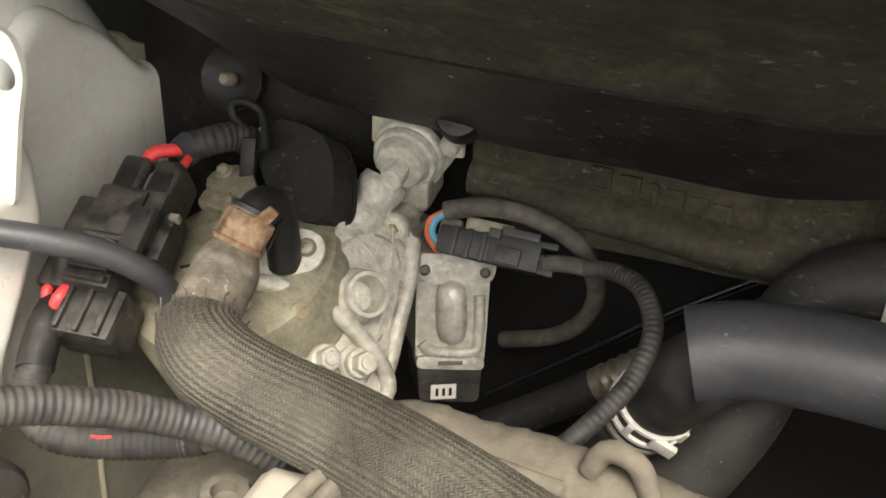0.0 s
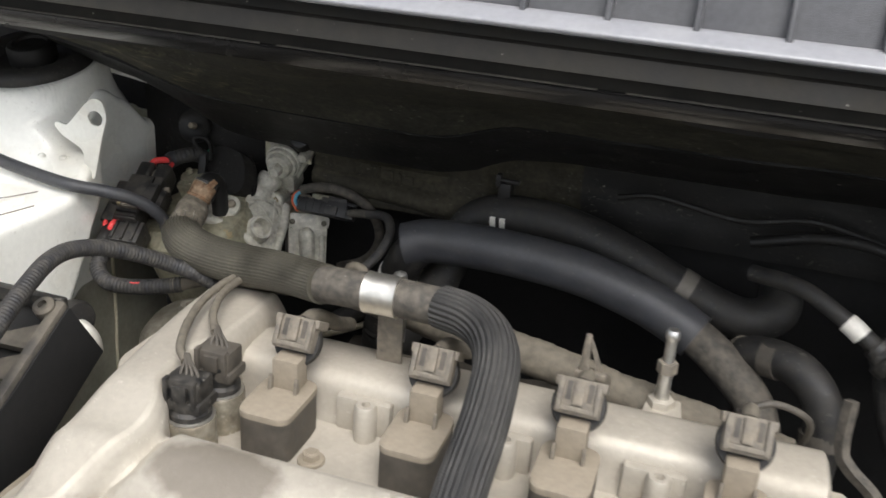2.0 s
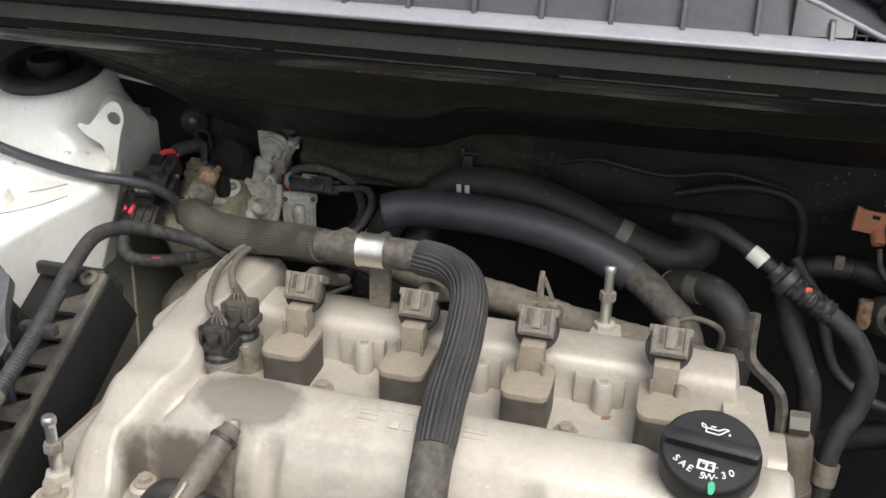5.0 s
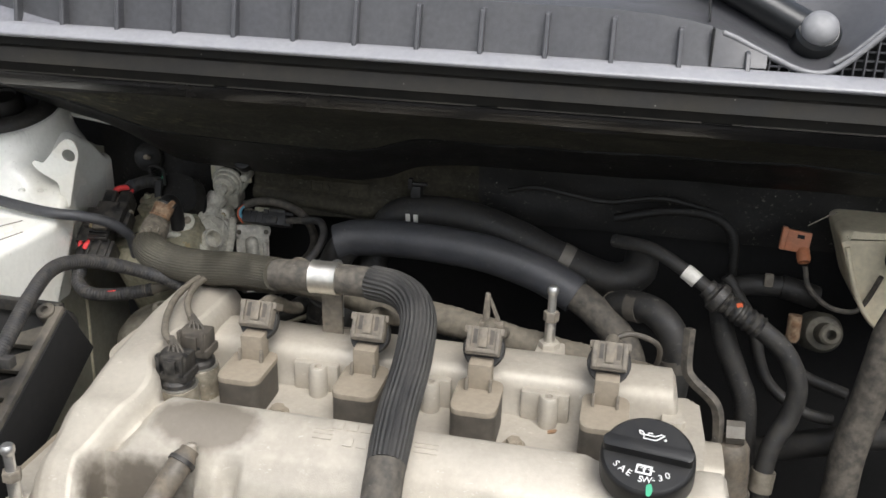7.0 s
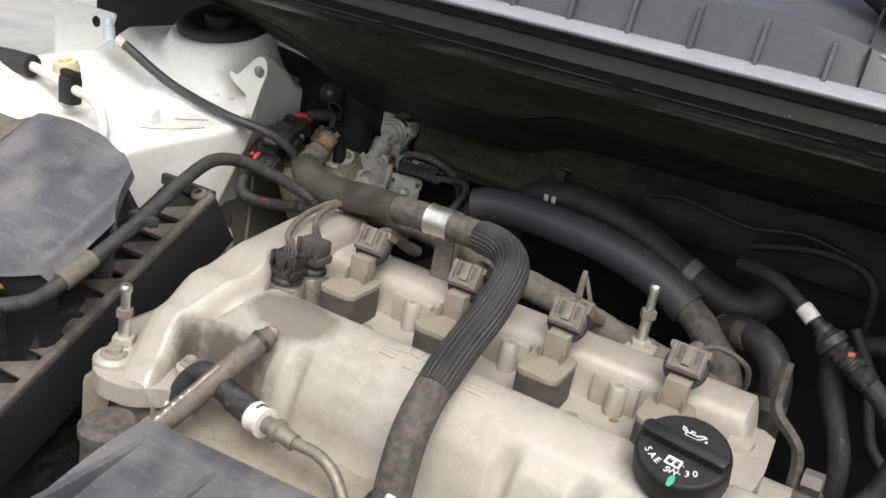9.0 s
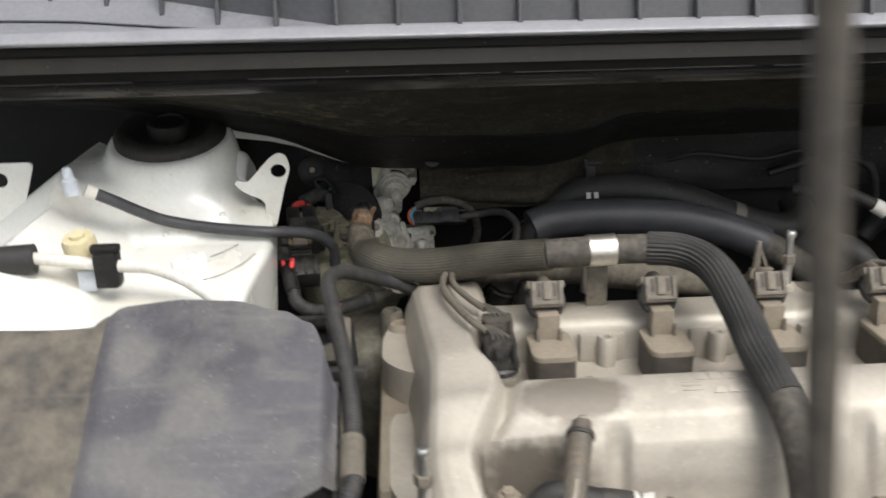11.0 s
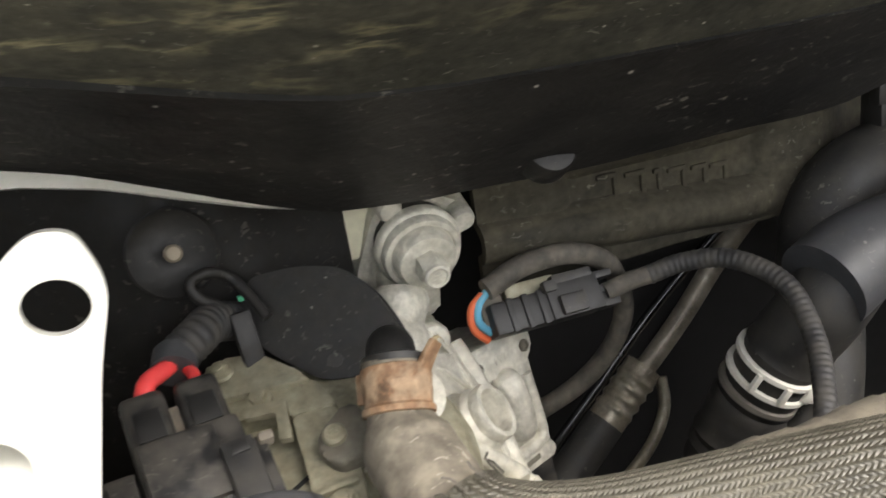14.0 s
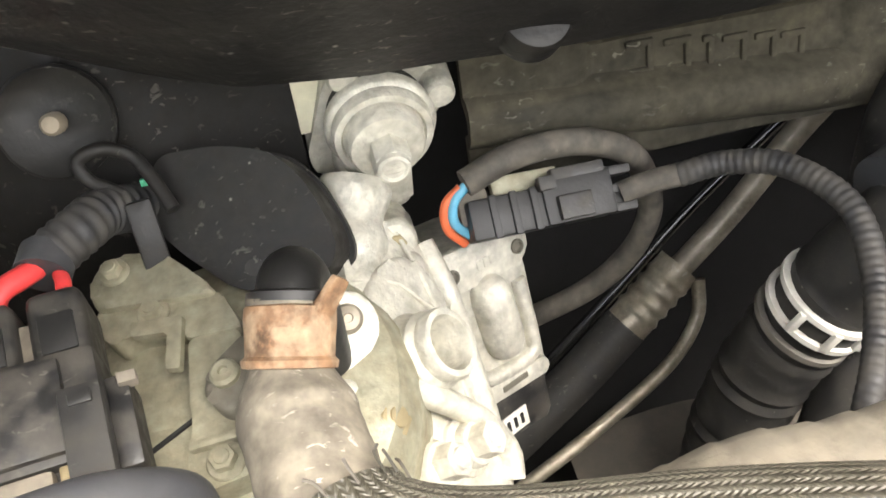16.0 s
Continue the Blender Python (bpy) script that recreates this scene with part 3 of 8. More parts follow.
def edge_z(x):
    """Height of the upper pad's lower edge."""
    return line_at([(-0.62, 0.15), (-0.36, 0.128), (-0.30, 0.1185), (-0.25, 0.1065), (-0.224, 0.1000), (-0.205, 0.0930), (-0.184, 0.0835), (-0.164, 0.0750), (-0.143, 0.0675), (-0.115, 0.0635), (-0.08, 0.0625), (0.03, 0.0620), (0.058, 0.067), (0.075, 0.076), (0.09, 0.0815), (0.12, 0.0845), (0.17, 0.085), (0.76, 0.09)], x)


def upper_pad(u, v):
    x = -0.62 + 1.38 * u
    y0, z0 = 0.019 + cowl_y(x), 0.164 + cowl_z(x)
    y1, z1 = 0.163, edge_z(x)
    t = v
    bulge = 0.020 * math.sin(math.pi * t) ** 1.2
    y = y0 + (y1 - y0) * t
    z = z0 + (z1 - z0) * (0.86 * t + 0.14 * t * t) + bulge * 0.45
    hollow = 0.010 * math.exp(-((x + 0.19) / 0.085) ** 4) * math.exp(-((t - 0.16) / 0.13) ** 4)
    hollow += 0.010 * math.exp(-((x - 0.235) / 0.05) ** 4) * math.exp(-((t - 0.10) / 0.07) ** 4)
    wob = 0.0022 * noise.noise(Vector((x * 14, t * 5, 3)))
    return Vector((x, y + hollow + wob, z + hollow * 0.8 + wob))


firewall = thing("firewall", (0.05, 0.22, -0.42), "black insulated firewall under the windscreen cowl", "firewall", kind="structure")
part("upper_pad", add_sheet(B(), lambda u, v: upper_pad(u, v * (0.70 + 0.02 * math.sin(9 * u) + 0.012 * noise.noise(Vector((u * 40, 0, 0))))), 150, 24, 0.004), M_PAD, firewall, "dusty black sloping insulation pad")
part("pad_edge", add_sheet(B(), lambda u, v: upper_pad(u, 0.66 + 0.34 * v) + Vector((0, 0.002 * (1 - v), -0.0045 * (1 - v))), 150, 14, 0.003), M_TRIM, firewall, "shinier black lower edge of the pad, flecked with dirt")
part("lower_lip", along([(0.015, 0.159), (0.024, 0.160), (0.024, 0.1665), (0.0165, 0.1692), (0.0125, 0.1700), (0.0105, 0.1690), (0.0112, 0.1650)]), M_LIP, firewall, "glossy black folded lip")


def lower_pad(u, v):
    x = -0.088 + 0.218 * u
    z = 0.085 - v * (0.078 - 0.001 * u)
    ridge = 0.0065 * math.exp(-((z - 0.019 + 0.09 * x) / 0.0045) ** 4) * smooth01((0.045 - x) / 0.03)
    ridge -= 0.0035 * smooth01((0.047 - z) / 0.004) * smooth01((z - 0.024 + 0.09 * x) / 0.003) * smooth01((x + 0.056) / 0.006) * smooth01((0.034 - x) / 0.008)
    back = 0.03 * smooth01((x - 0.05) / 0.05)
    return Vector((x, 0.206 + back - ridge + 0.0015 * noise.noise(Vector((x * 30, z * 30, 1))), z))


part("lower_pad", add_sheet(B(), lower_pad, 110, 60, 0.004), M_PADBROWN, firewall, "dusty brown-black insulation with an embossed ridge")
# lower pad carried on, with the shade behind the hoses in its black
part("right_pad", add_sheet(B(), lambda u, v: Vector((0.129 + 0.63 * u, 0.236 + 0.0015 * noise.noise(Vector((u * 20, v * 3, 1))), 0.085 - 0.077 * v)), 90, 16, 0.004), M_TRIM, firewall, "insulation deep behind the hoses, blackened in colour for shade")
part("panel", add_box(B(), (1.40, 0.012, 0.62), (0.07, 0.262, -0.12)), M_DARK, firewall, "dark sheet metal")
part("side_pad", add_sheet(B(), lambda u, v: Vector((-0.248 + 0.114 * u, 0.206 - 0.012 * math.exp(-(((u - 0.52) / 0.28) ** 2 + ((v - 0.42) / 0.35) ** 2) ** 2), 0.10 - 0.16 * v)), 40, 30, 0.004), M_SHIELD, firewall, "smooth black moulded insulation with a round dish")
bm = B()
add_box(bm, (0.046, 0.004, 0.040), (-0.1155, 0.205, 0.053))
part("bare_panel", bm, M_BEIGE, firewall, "pale bare body panel")
bm = B()
fx = basis((-0.1895, 0.184, 0.057), (0.1, -0.95, 0.3), (0, 0, 1))
add_lathe(bm, [(0.0140, -0.004), (0.0140, 0.0008), (0.0132, 0.0016), (0.0100, -0.0006), (0.005, -0.0016), (0.0001, -0.0018)], fx)
part("dish_washer", bm, M_TRIM, firewall, "black round dish")
part("stud", add_lathe(B(), [(0.0028, 0), (0.0028, 0.006), (0.002, 0.0075), (0.0001, 0.0078)], fx, 12), M_COIL, firewall, "pale dirty stud end")
gm = basis((-0.0773, 0.1550, 0.0701), (0.1, -0.75, 0.55), (0, 0, 1))
part("grommet", add_lathe(B(), [(0.0084, -0.006), (0.0084, 0.0010), (0.0076, 0.0024), (0.0045, 0.0032), (0.0001, 0.0034)], gm), M_TRIM, firewall, "round black rubber grommet")
for x0, w in ((-0.0350, 0.0085), (-0.0235, 0.0085), (-0.0145, 0.0030), (-0.0060, 0.0080), (0.0035, 0.0070), (0.0120, 0.0080)):
    # raised marks that cannot be read, as plain bars with worn edges
    zm = 0.0325 - 0.13 * (x0 + 0.01)
    part("embossed_mark", add_box(B(), (w, 0.0034, 0.0022), (x0, 0.2060, zm + 0.0040), bevel=0.0009), M_PADBROWN, firewall)
    part("embossed_mark", add_box(B(), (w, 0.0038, 0.0022), (x0, 0.2060, zm - 0.0045), bevel=0.0009), M_PADBROWN, firewall)
    part("embossed_mark", add_box(B(), (0.0020, 0.0036, 0.0092), (x0 + w * 0.36, 0.2060, zm), bevel=0.0008), M_PADBROWN, firewall)
# strips paler than the lip draw its broken highlight
for x0, x1 in ((-0.57, -0.46), (-0.42, -0.29), (-0.21, -0.03), (-0.02, 0.16), (0.175, 0.31), (0.33, 0.52)):
    part("lip_glint", along([(0.0100, 0.1696), (0.0106, 0.1703), (0.0114, 0.1705), (0.0110, 0.1697)], x0, x1, 14), M_FLANGE, firewall, "broken highlight line on the lip")
# drain slots under the lip
for xc, half in ((-0.166, 0.053), (0.236, 0.032)):
    bm = B()
    add_prism(bm, [(half * math.cos(radians(a)), 0.0032 * math.sin(radians(a))) for a in range(0, 360, 15)], -0.004, 0.0012, basis((xc, 0.0205 + cowl_y(xc), 0.1600 + cowl_z(xc)), (0, -0.62, 0.78), (0, 0.78, 0.62)), bevel=0.0008)
    part("drain_slot", bm, M_DARK, firewall, "dark drain slot under the lip")
part("scratch", add_tube(B(), [(0.048, 0.1565, 0.0705), (0.058, 0.1565, 0.0745), (0.068, 0.1565, 0.0800), (0.080, 0.1560, 0.0835)], 0.0005, 6, 0.002), M_BEIGE, firewall, "pale scratch on the pad")
# pale rim of the body sheet under the pad's edge
RIM = [(-0.36, 0.030), (-0.30, 0.019), (-0.25, 0.0135), (-0.20, 0.0080), (-0.165, 0.0062), (-0.14, 0.0045), (-0.115, 0.0035)]


def body_rim(u, v):
    x = -0.305 + 0.190 * u
    return Vector((x, 0.190 - 0.006 * v, edge_z(x) - 0.0035 + 0.003 - v * (0.003 + line_at(RIM, x))))


part("body_rim", add_sheet(B(), body_rim, 80, 6, 0.002), M_WHITE, firewall, "pale painted rim of the body sheet")
# recessed panel, its shade put into the olive tone
part("side_panel", add_sheet(B(), lambda u, v: Vector((-0.40 + 0.155 * u, 0.2125 + 0.0025 * math.sin(u * 40) * smooth01((u - 0.55) / 0.1), -0.05 + (0.105 + 0.016 * (1 - u)) * v)), 60, 4, 0.003), M_INNER, firewall, "body panel toned olive for shade, with upright folds")

# ---- cowl: seal, flange, plastic panel with ribs, wiper ----
flange = tagged(part("cowl_flange", along([(0.024, 0.1685), (0.024, 0.194), (0.016, 0.194), (0.0155, 0.1888), (0.0108, 0.1877), (0.0072, 0.1776), (0.0145, 0.1762), (0.0155, 0.1690)]), M_FLANGE), "dusty black steel flange below the cowl seal", "flange", kind="structure")
seal = rounded([(0.0235, 0.2040), (0.0180, 0.2058), (0.0125, 0.2049), (0.0055, 0.2008), (0.0030, 0.1988), (0.0048, 0.1962), (0.0235, 0.1950)], 0.0022, 3)
tagged(part("cowl_seal", along(seal), M_SEAL), "grey rubber bulb seal along the cowl edge", "seal", kind="structure")

cowl = thing("cowl_panel", (0.05, 0.12, 0.16), "charcoal plastic cowl panel with upright ribs below the windscreen", "cowl panel")


def top_z(x):
    """Height of the upper edge of the cowl's front face, which dips round the wiper pivot."""
    return along_x([(-0.62, 0.285), (-0.34, 0.272), (-0.274, 0.265), (-0.19, 0.2565), (-0.107, 0.2505), (0.0, 0.2415), (0.115, 0.236), (0.239, 0.234), (0.27, 0.232), (0.293, 0.229), (0.31, 0.2255)], x) if x < 0.31 else line_at([(0.31, 0.2255), (0.327, 0.219), (0.339, 0.2135), (0.355, 0.2065), (0.367, 0.2015), (0.379, 0.1992), (0.389, 0.2010), (0.399, 0.2080), (0.405, 0.2140), (0.411, 0.2200), (0.419, 0.228), (0.432, 0.2355), (0.45, 0.240), (0.76, 0.246)], x)


def ledge_w(x):
    """Width of the flat ledge before the ribbed face, which opens towards the side."""
    return 0.075 * smooth01((-0.12 - x) / 0.26)


def ledge_z(x):
    return line_at([(-0.62, 0.240), (-0.34, 0.221), (-0.275, 0.2120), (-0.232, 0.2068), (-0.19, 0.2035), (-0.14, 0.2005), (0.76, 0.2000)], x)


def cowl_face(u, v):
    x = -0.62 + 0.967 * u
    w = ledge_w(x)
    if v < 0.3:
        t = v / 0.3
        y, z = 0.019 + (w + 0.004) * t, 0.2000 + cowl_z(x) * 0 + (ledge_z(x) - 0.2000) * t
    else:
        t = (v - 0.3) / 0.7
        y, z = 0.023 + w + 0.008 * t, ledge_z(x) + (top_z(x) - ledge_z(x)) * t
    return Vector((x, y + cowl_y(x), z))


def cowl_deck(u, v):
    x = -0.62 + 1.38 * u
    y0, z0 = 0.030 + ledge_w(x), top_z(x)
    y1, z1 = 0.24, 0.268
    lift = smooth01(v * 1.6)
    return Vector((x, y0 + (y1 - y0) * v + cowl_y(x), z0 + (max(z1, z0 + 0.012) - z0) * lift + 0.0015 * math.sin(math.pi * min(1.0, v * 8)) ))


part("front_face", add_sheet(B(), lambda u, v: cowl_face(u, 0.3 + 0.7 * v), 130, 20, 0.003), M_COWL, cowl)
part("inner_ledge", add_sheet(B(), lambda u, v: cowl_face(0.6 + 0.4 * u, 0.3 * v), 50, 6, 0.003), M_COWL, cowl)
# outer ledge and its sweep carry the sky sheen in their colour
part("ledge", add_sheet(B(), lambda u, v: cowl_face(0.6 * u, 0.3 * v), 90, 8, 0.003), M_LEDGE, cowl, "ledge before the ribbed face, with sky sheen in its pale grey")
part("fillet", add_sheet(B(), lambda u, v: cowl_face(0.58 * u, 0.30 - 0.14 * (1 - v)) * (1 - v) + cowl_face(0.58 * u, 0.30 + 0.20 * v) * v + Vector((0, -0.0012, 0.0012)), 90, 8, 0.001), M_LEDGE, cowl, "soft sweep from the ledge to the face, in the same sheen grey")
part("deck", add_sheet(B(), cowl_deck, 150, 30, 0.003), M_COWL, cowl, "flat grey deck behind the ribbed face")
for k in range(20):
    x = 0.335 - 0.0437 * k
    w = ledge_w(x)
    y0, z0, z1 = 0.0110 + w + cowl_y(x), ledge_z(x) - 0.003, top_z(x) - 0.0045
    y1 = y0 + 0.0095
    bm = B()
    prof = [(y0, z0), (y1, z1), (y1 + 0.003, z1 + 0.0012), (y1 + 0.013, z1), (y1 + 0.013, z0)]
    lo = [bm.verts.new((x - 0.0016, y, z)) for y, z in prof]
    hi = [bm.verts.new((x + 0.0016, y, z)) for y, z in prof]
    bm.faces.new(lo), bm.faces.new(hi[::-1])
    for j in range(5):
        bm.faces.new((lo[j], lo[(j + 1) % 5], hi[(j + 1) % 5], hi[j]))
    bmesh.ops.bevel(bm, geom=list(bm.edges), offset=0.0005, segments=1, affect="EDGES")
    part("rib", bm, M_COWL, cowl, smooth=False)
part("panel_seam", add_box(B(), (0.0016, 0.0060, 0.027), (0.3115, 0.0225 + cowl_y(0.3115), 0.2125), pose(0, 0, 0), bevel=0.0003), M_DARK, cowl, "dark joint between two cowl mouldings")
part("deck_seam", add_box(B(), (0.0016, 0.05, 0.0012), (0, 0, 0), pose(0.309, 0.068, 0.2425, 34, 0, 0), bevel=0.0003), M_DARK, cowl, "dark joint across the deck")
bm = B()
gx = [0.346 + 0.004 * k for k in range(60)]
lo = [bm.verts.new((x, 0.034 + cowl_y(x), 0.190)) for x in gx]
hi = [bm.verts.new((x, 0.034 + cowl_y(x), top_z(x) - 0.0005)) for x in gx]
for k in range(len(gx) - 1):
    bm.faces.new((lo[k], lo[k + 1], hi[k + 1], hi[k]))
bmesh.ops.solidify(bm, geom=list(bm.faces), thickness=0.002)
grille = part("grille", bm, M_DARK, cowl, "black air intake mesh")
for k in range(32):
    x = 0.350 + 0.0066 * k
    h = top_z(x) - 0.190
    part("mesh_bar", add_box(B(), (0.0012, 0.0025, h), (x, 0.0300 + cowl_y(x), 0.190 + h / 2), bevel=0.0003), M_COWL, grille)
for k in range(8):
    z = 0.1965 + 0.0058 * k
    inside = [x for x in gx if top_z(x) > z + 0.001]
    run = []
    for x in inside + [9.0]:
        if run and x - run[-1] > 0.0045:
            a, b = run[0] - 0.002, run[-1] + 0.002
            part("mesh_bar", add_box(B(), (b - a, 0.0025, 0.0012), ((a + b) / 2, 0.0300 + cowl_y((a + b) / 2), z), pose(0, 0, 0), bevel=0.0003), M_COWL, grille)
            run = []
        run.append(x)
edge_line = [(x, 0.0285 + cowl_y(x), top_z(x)) for x in (0.318, 0.327, 0.339, 0.355, 0.367, 0.379, 0.389, 0.399, 0.405, 0.411, 0.419, 0.432, 0.45, 0.54)]
part("grille_rim", add_tube(B(), edge_line, 0.0020, 10, 0.003), M_RIMGREY, cowl, "pale raised rim round the air intake")
part("grille_rim", add_tube(B(), [(x + 0.002, y + 0.004, z + 0.0045) for x, y, z in edge_line[6:]], 0.0016, 10, 0.003), M_RIMGREY, cowl, "second raised rim")

wiper = thing("windscreen_wiper", (0.379, 0.08, 0.20), "black wiper arm with a domed pivot cap on the cowl", "wiper")
wm = basis((0.3815, 0.066, 0.2245), (0.05, -0.75, 0.6), (0, 0, 1))
part("pivot_cap", add_lathe(B(), [(0.0122, -0.010), (0.0122, 0.002), (0.0114, 0.0052), (0.0085, 0.0078), (0.0045, 0.0092), (0.0001, 0.0096)], wm, 36), M_RIMGREY, wiper, "domed grey pivot cap")
part("boss", add_lathe(B(), [(0.0150, -0.035), (0.0158, -0.010), (0.0150, -0.002), (0.0130, 0.0)], wm, 36), M_WIPER, wiper)
arm = part("arm", add_tube(B(), [(0.384, 0.082, 0.2190), (0.366, 0.083, 0.2270), (0.344, 0.086, 0.2380), (0.312, 0.092, 0.2540), (0.25, 0.105, 0.282), (0.12, 0.14, 0.32)], 0.0165, 18, 0.005, lambda s, f: 1.0 - 0.30 * smooth01((s - 0.05) / 0.15), flat=0.72), M_WIPER, wiper, "glossy blue-black wiper arm")
tagged(part("windscreen", add_sheet(B(), lambda u, v: Vector((-0.62 + 1.38 * u, 0.24 + 0.75 * v, 0.262 + 0.42 * v)), 4, 4, 0.005), M_GLASS), "dark glossy windscreen above the cowl", "windscreen", kind="structure")

# ---- strut tower and inner fender, white ----
TC = Vector((-0.305, 0.139, 0.107))


def apron(x, y):
    ridge = -0.388
    z = 0.030 + 0.55 * max(0.0, -0.322 - max(x, ridge)) - 0.7 * max(0.0, ridge - x) - 0.06 * max(0.0, 0.0 - y)
    z -= 1.2 * max(0.0, -0.082 - y)
    # shelf that climbs behind the vacuum hose towards the foot of the bracket
    z += 0.022 * smooth01((y - 0.060) / 0.034)
    d = math.hypot(x - TC.x, y - TC.y)
    cup = TC.z - 0.003 + 0.26 * (y - TC.y)
    if cup > z:
        z += (cup - z) * (1 - smooth01((d - 0.051) / 0.010)) * 0.45 + (cup - z) * (1 - smooth01((d - 0.054) / 0.028)) * 0.55
    return z


def tower(u, v):
    y = -0.16 + 0.36 * v
    def wall(z):
        turn = y - 0.094 + 0.62 * max(0.0, 0.025 - z)
        return -0.214 - 0.006 * smooth01((0.06 - y) / 0.1) - 0.026 * smooth01(turn / 0.026)

    top = wall(0.05)
    if u < 0.7:
        x = -0.52 + (top - 0.008 + 0.52) * (u / 0.7)
        return Vector((x, y, apron(x, y)))
    t = (u - 0.7) / 0.3
    z1 = apron(top - 0.008, y)
    if t < 0.12:
        a = t / 0.12 * math.pi / 2
        return Vector((top - 0.008 + 0.008 * math.sin(a), y, z1 - 0.008 * (1 - math.cos(a))))
    z = z1 - 0.008 - 0.105 * (t - 0.12) / 0.88
    return Vector((wall(z), y, z))


def on_apron(points, lift=0.0004):
    return [(x, y, apron(x, y) + lift) for x, y in points]


strut = thing("strut_tower", (-0.3, 0.1, -0.42), "glossy white strut tower and inner fender of the car", "strut tower", kind="structure")
part("tower_panel", add_sheet(B(), tower, 170, 130, 0.003), M_WHITE, strut)
for seam in ([(-0.241, 0.057), (-0.250, 0.040), (-0.258, 0.030)], [(-0.2235, 0.033), (-0.231, 0.009), (-0.243, -0.009), (-0.255, -0.017)]):
    part("scored_seam", add_tube(B(), on_apron(seam, 0.0002), 0.0005, 6, 0.002), M_DIP, strut, "thin dirty line in the paint")
for x, y in ((-0.256, 0.082), (-0.240, 0.086), (-0.300, 0.066), (-0.285, 0.030)):
    part("pimple", add_lathe(B(), [(0.0032, -0.001), (0.0026, 0.0006), (0.0012, 0.0012), (0.0001, 0.0013)], Matrix.Translation((x, y, apron(x, y))), 12), M_WHITE, strut)
# both lower walls are white paint darkened in colour for shade
part("lower_wall", add_box(B(), (0.012, 0.20, 0.42), (-0.2468, 0.105, -0.235), bevel=0.003), M_INNER, strut, "lower wall toned grey-green for shade, with a sealed seam")
part("front_wall", add_box(B(), (0.012, 0.16, 0.36), (-0.2290, -0.050, -0.245), bevel=0.003), M_INNER, strut, "lower wall toned grey-green for shade")
part("wall_seam", add_tube(B(), [(-0.2398, 0.131, -0.035), (-0.2398, 0.1305, -0.070), (-0.2398, 0.129, -0.11), (-0.2398, 0.1265, -0.146), (-0.2398, 0.12, -0.3)], 0.0014, 8), M_BEIGE, strut, "pale seam sealer bead")
tm = basis(TC, (0.02, -0.26, 1), (0, 1, 0))
mount = thing("strut_mount", TC, "black rubber strut mount ring on top of the white tower", "strut mount")
part("mount_ring", add_lathe(B(), [(0.0475, -0.006), (0.048, 0.001), (0.0465, 0.0045), (0.042, 0.007), (0.036, 0.0072), (0.0325, 0.0045), (0.029, -0.001), (0.014, -0.002)], tm, 44), M_RUBBER, mount)
part("strut_nut", add_lathe(B(), [(0.0185, -0.003), (0.0185, 0.010), (0.017, 0.0125), (0.0135, 0.0130), (0.0125, 0.0110), (0.0001, 0.0110)], tm, 28), M_COVERBLK, mount, "dusty black dust cap")

tab = thing("lifting_bracket", (-0.215, 0.086, 0.035), "white painted steel bracket plate with a round hole", "bracket")
outline = rounded([(-0.2, 0.0975), (-0.1965, 0.086), (-0.2025, 0.070), (-0.212, 0.036), (-0.2185, 0.036), (-0.2205, 0.046), (-0.2195, 0.058), (-0.238, 0.067), (-0.244, 0.074), (-0.241, 0.077), (-0.233, 0.0745), (-0.214, 0.0945), (-0.207, 0.099)], 0.006)
bm = B()
N = 28
ring_o = [bm.verts.new((-0.2068 + 0.0063 * math.cos(2 * math.pi * k / N), 0, 0.0838 + 0.0056 * math.sin(2 * math.pi * k / N))) for k in range(N)]
ring_p = [bm.verts.new((x, 0, z)) for x, z in outline]
eds = [bm.edges.new((r[k], r[(k + 1) % len(r)])) for r in (ring_o, ring_p) for k in range(len(r))]
bmesh.ops.triangle_fill(bm, use_beauty=True, edges=eds)
bmesh.ops.solidify(bm, geom=list(bm.faces), thickness=0.0022)
bmesh.ops.transform(bm, matrix=Matrix.Translation((0, 0.0865, 0)), verts=list(bm.verts))
part("plate", bm, M_WHITE, tab)
part("foot", add_box(B(), (0.016, 0.012, 0.0022), (-0.2275, 0.0925, 0.0655), pose(0, 0, 0), bevel=0.0008), M_WHITE, tab, "folded welded foot")

# ---- engine: cover, coils, cap ----
def track(points, at):
    """Value at a place along (place, value) pairs, smoothly."""
    for (a, p), (b, q) in zip(points, points[1:]):
        if at <= b:
            return p + (q - p) * smooth01((at - a) / (b - a)) if at >= a else p
    return points[-1][1]


def cover_section(y):
    """Height of the cover across the engine, in the middle of its length."""
    pts = [(-0.170, -0.112), (-0.160, -0.106), (-0.1535, -0.092), (-0.150, -0.074), (-0.143, -0.055), (-0.131, -0.0395), (-0.115, -0.030), (-0.101, -0.0265), (-0.0965, -0.028),
           (-0.0945, -0.034), (-0.094, -0.058), (-0.090, -0.060), (-0.030, -0.060), (-0.014, -0.058), (-0.0105, -0.048), (-0.0085, -0.033), (-0.004, -0.0275), (0.006, -0.0255), (0.027, -0.0255), (0.036, -0.029),
           (0.041, -0.038), (0.043, -0.060), (0.044, -0.110)]
    for (a, p), (b, q) in zip(pts, pts[1:]):
        if y <= b:
            return p + (q - p) * max(0.0, (y - a) / (b - a))
    return pts[-1][1]


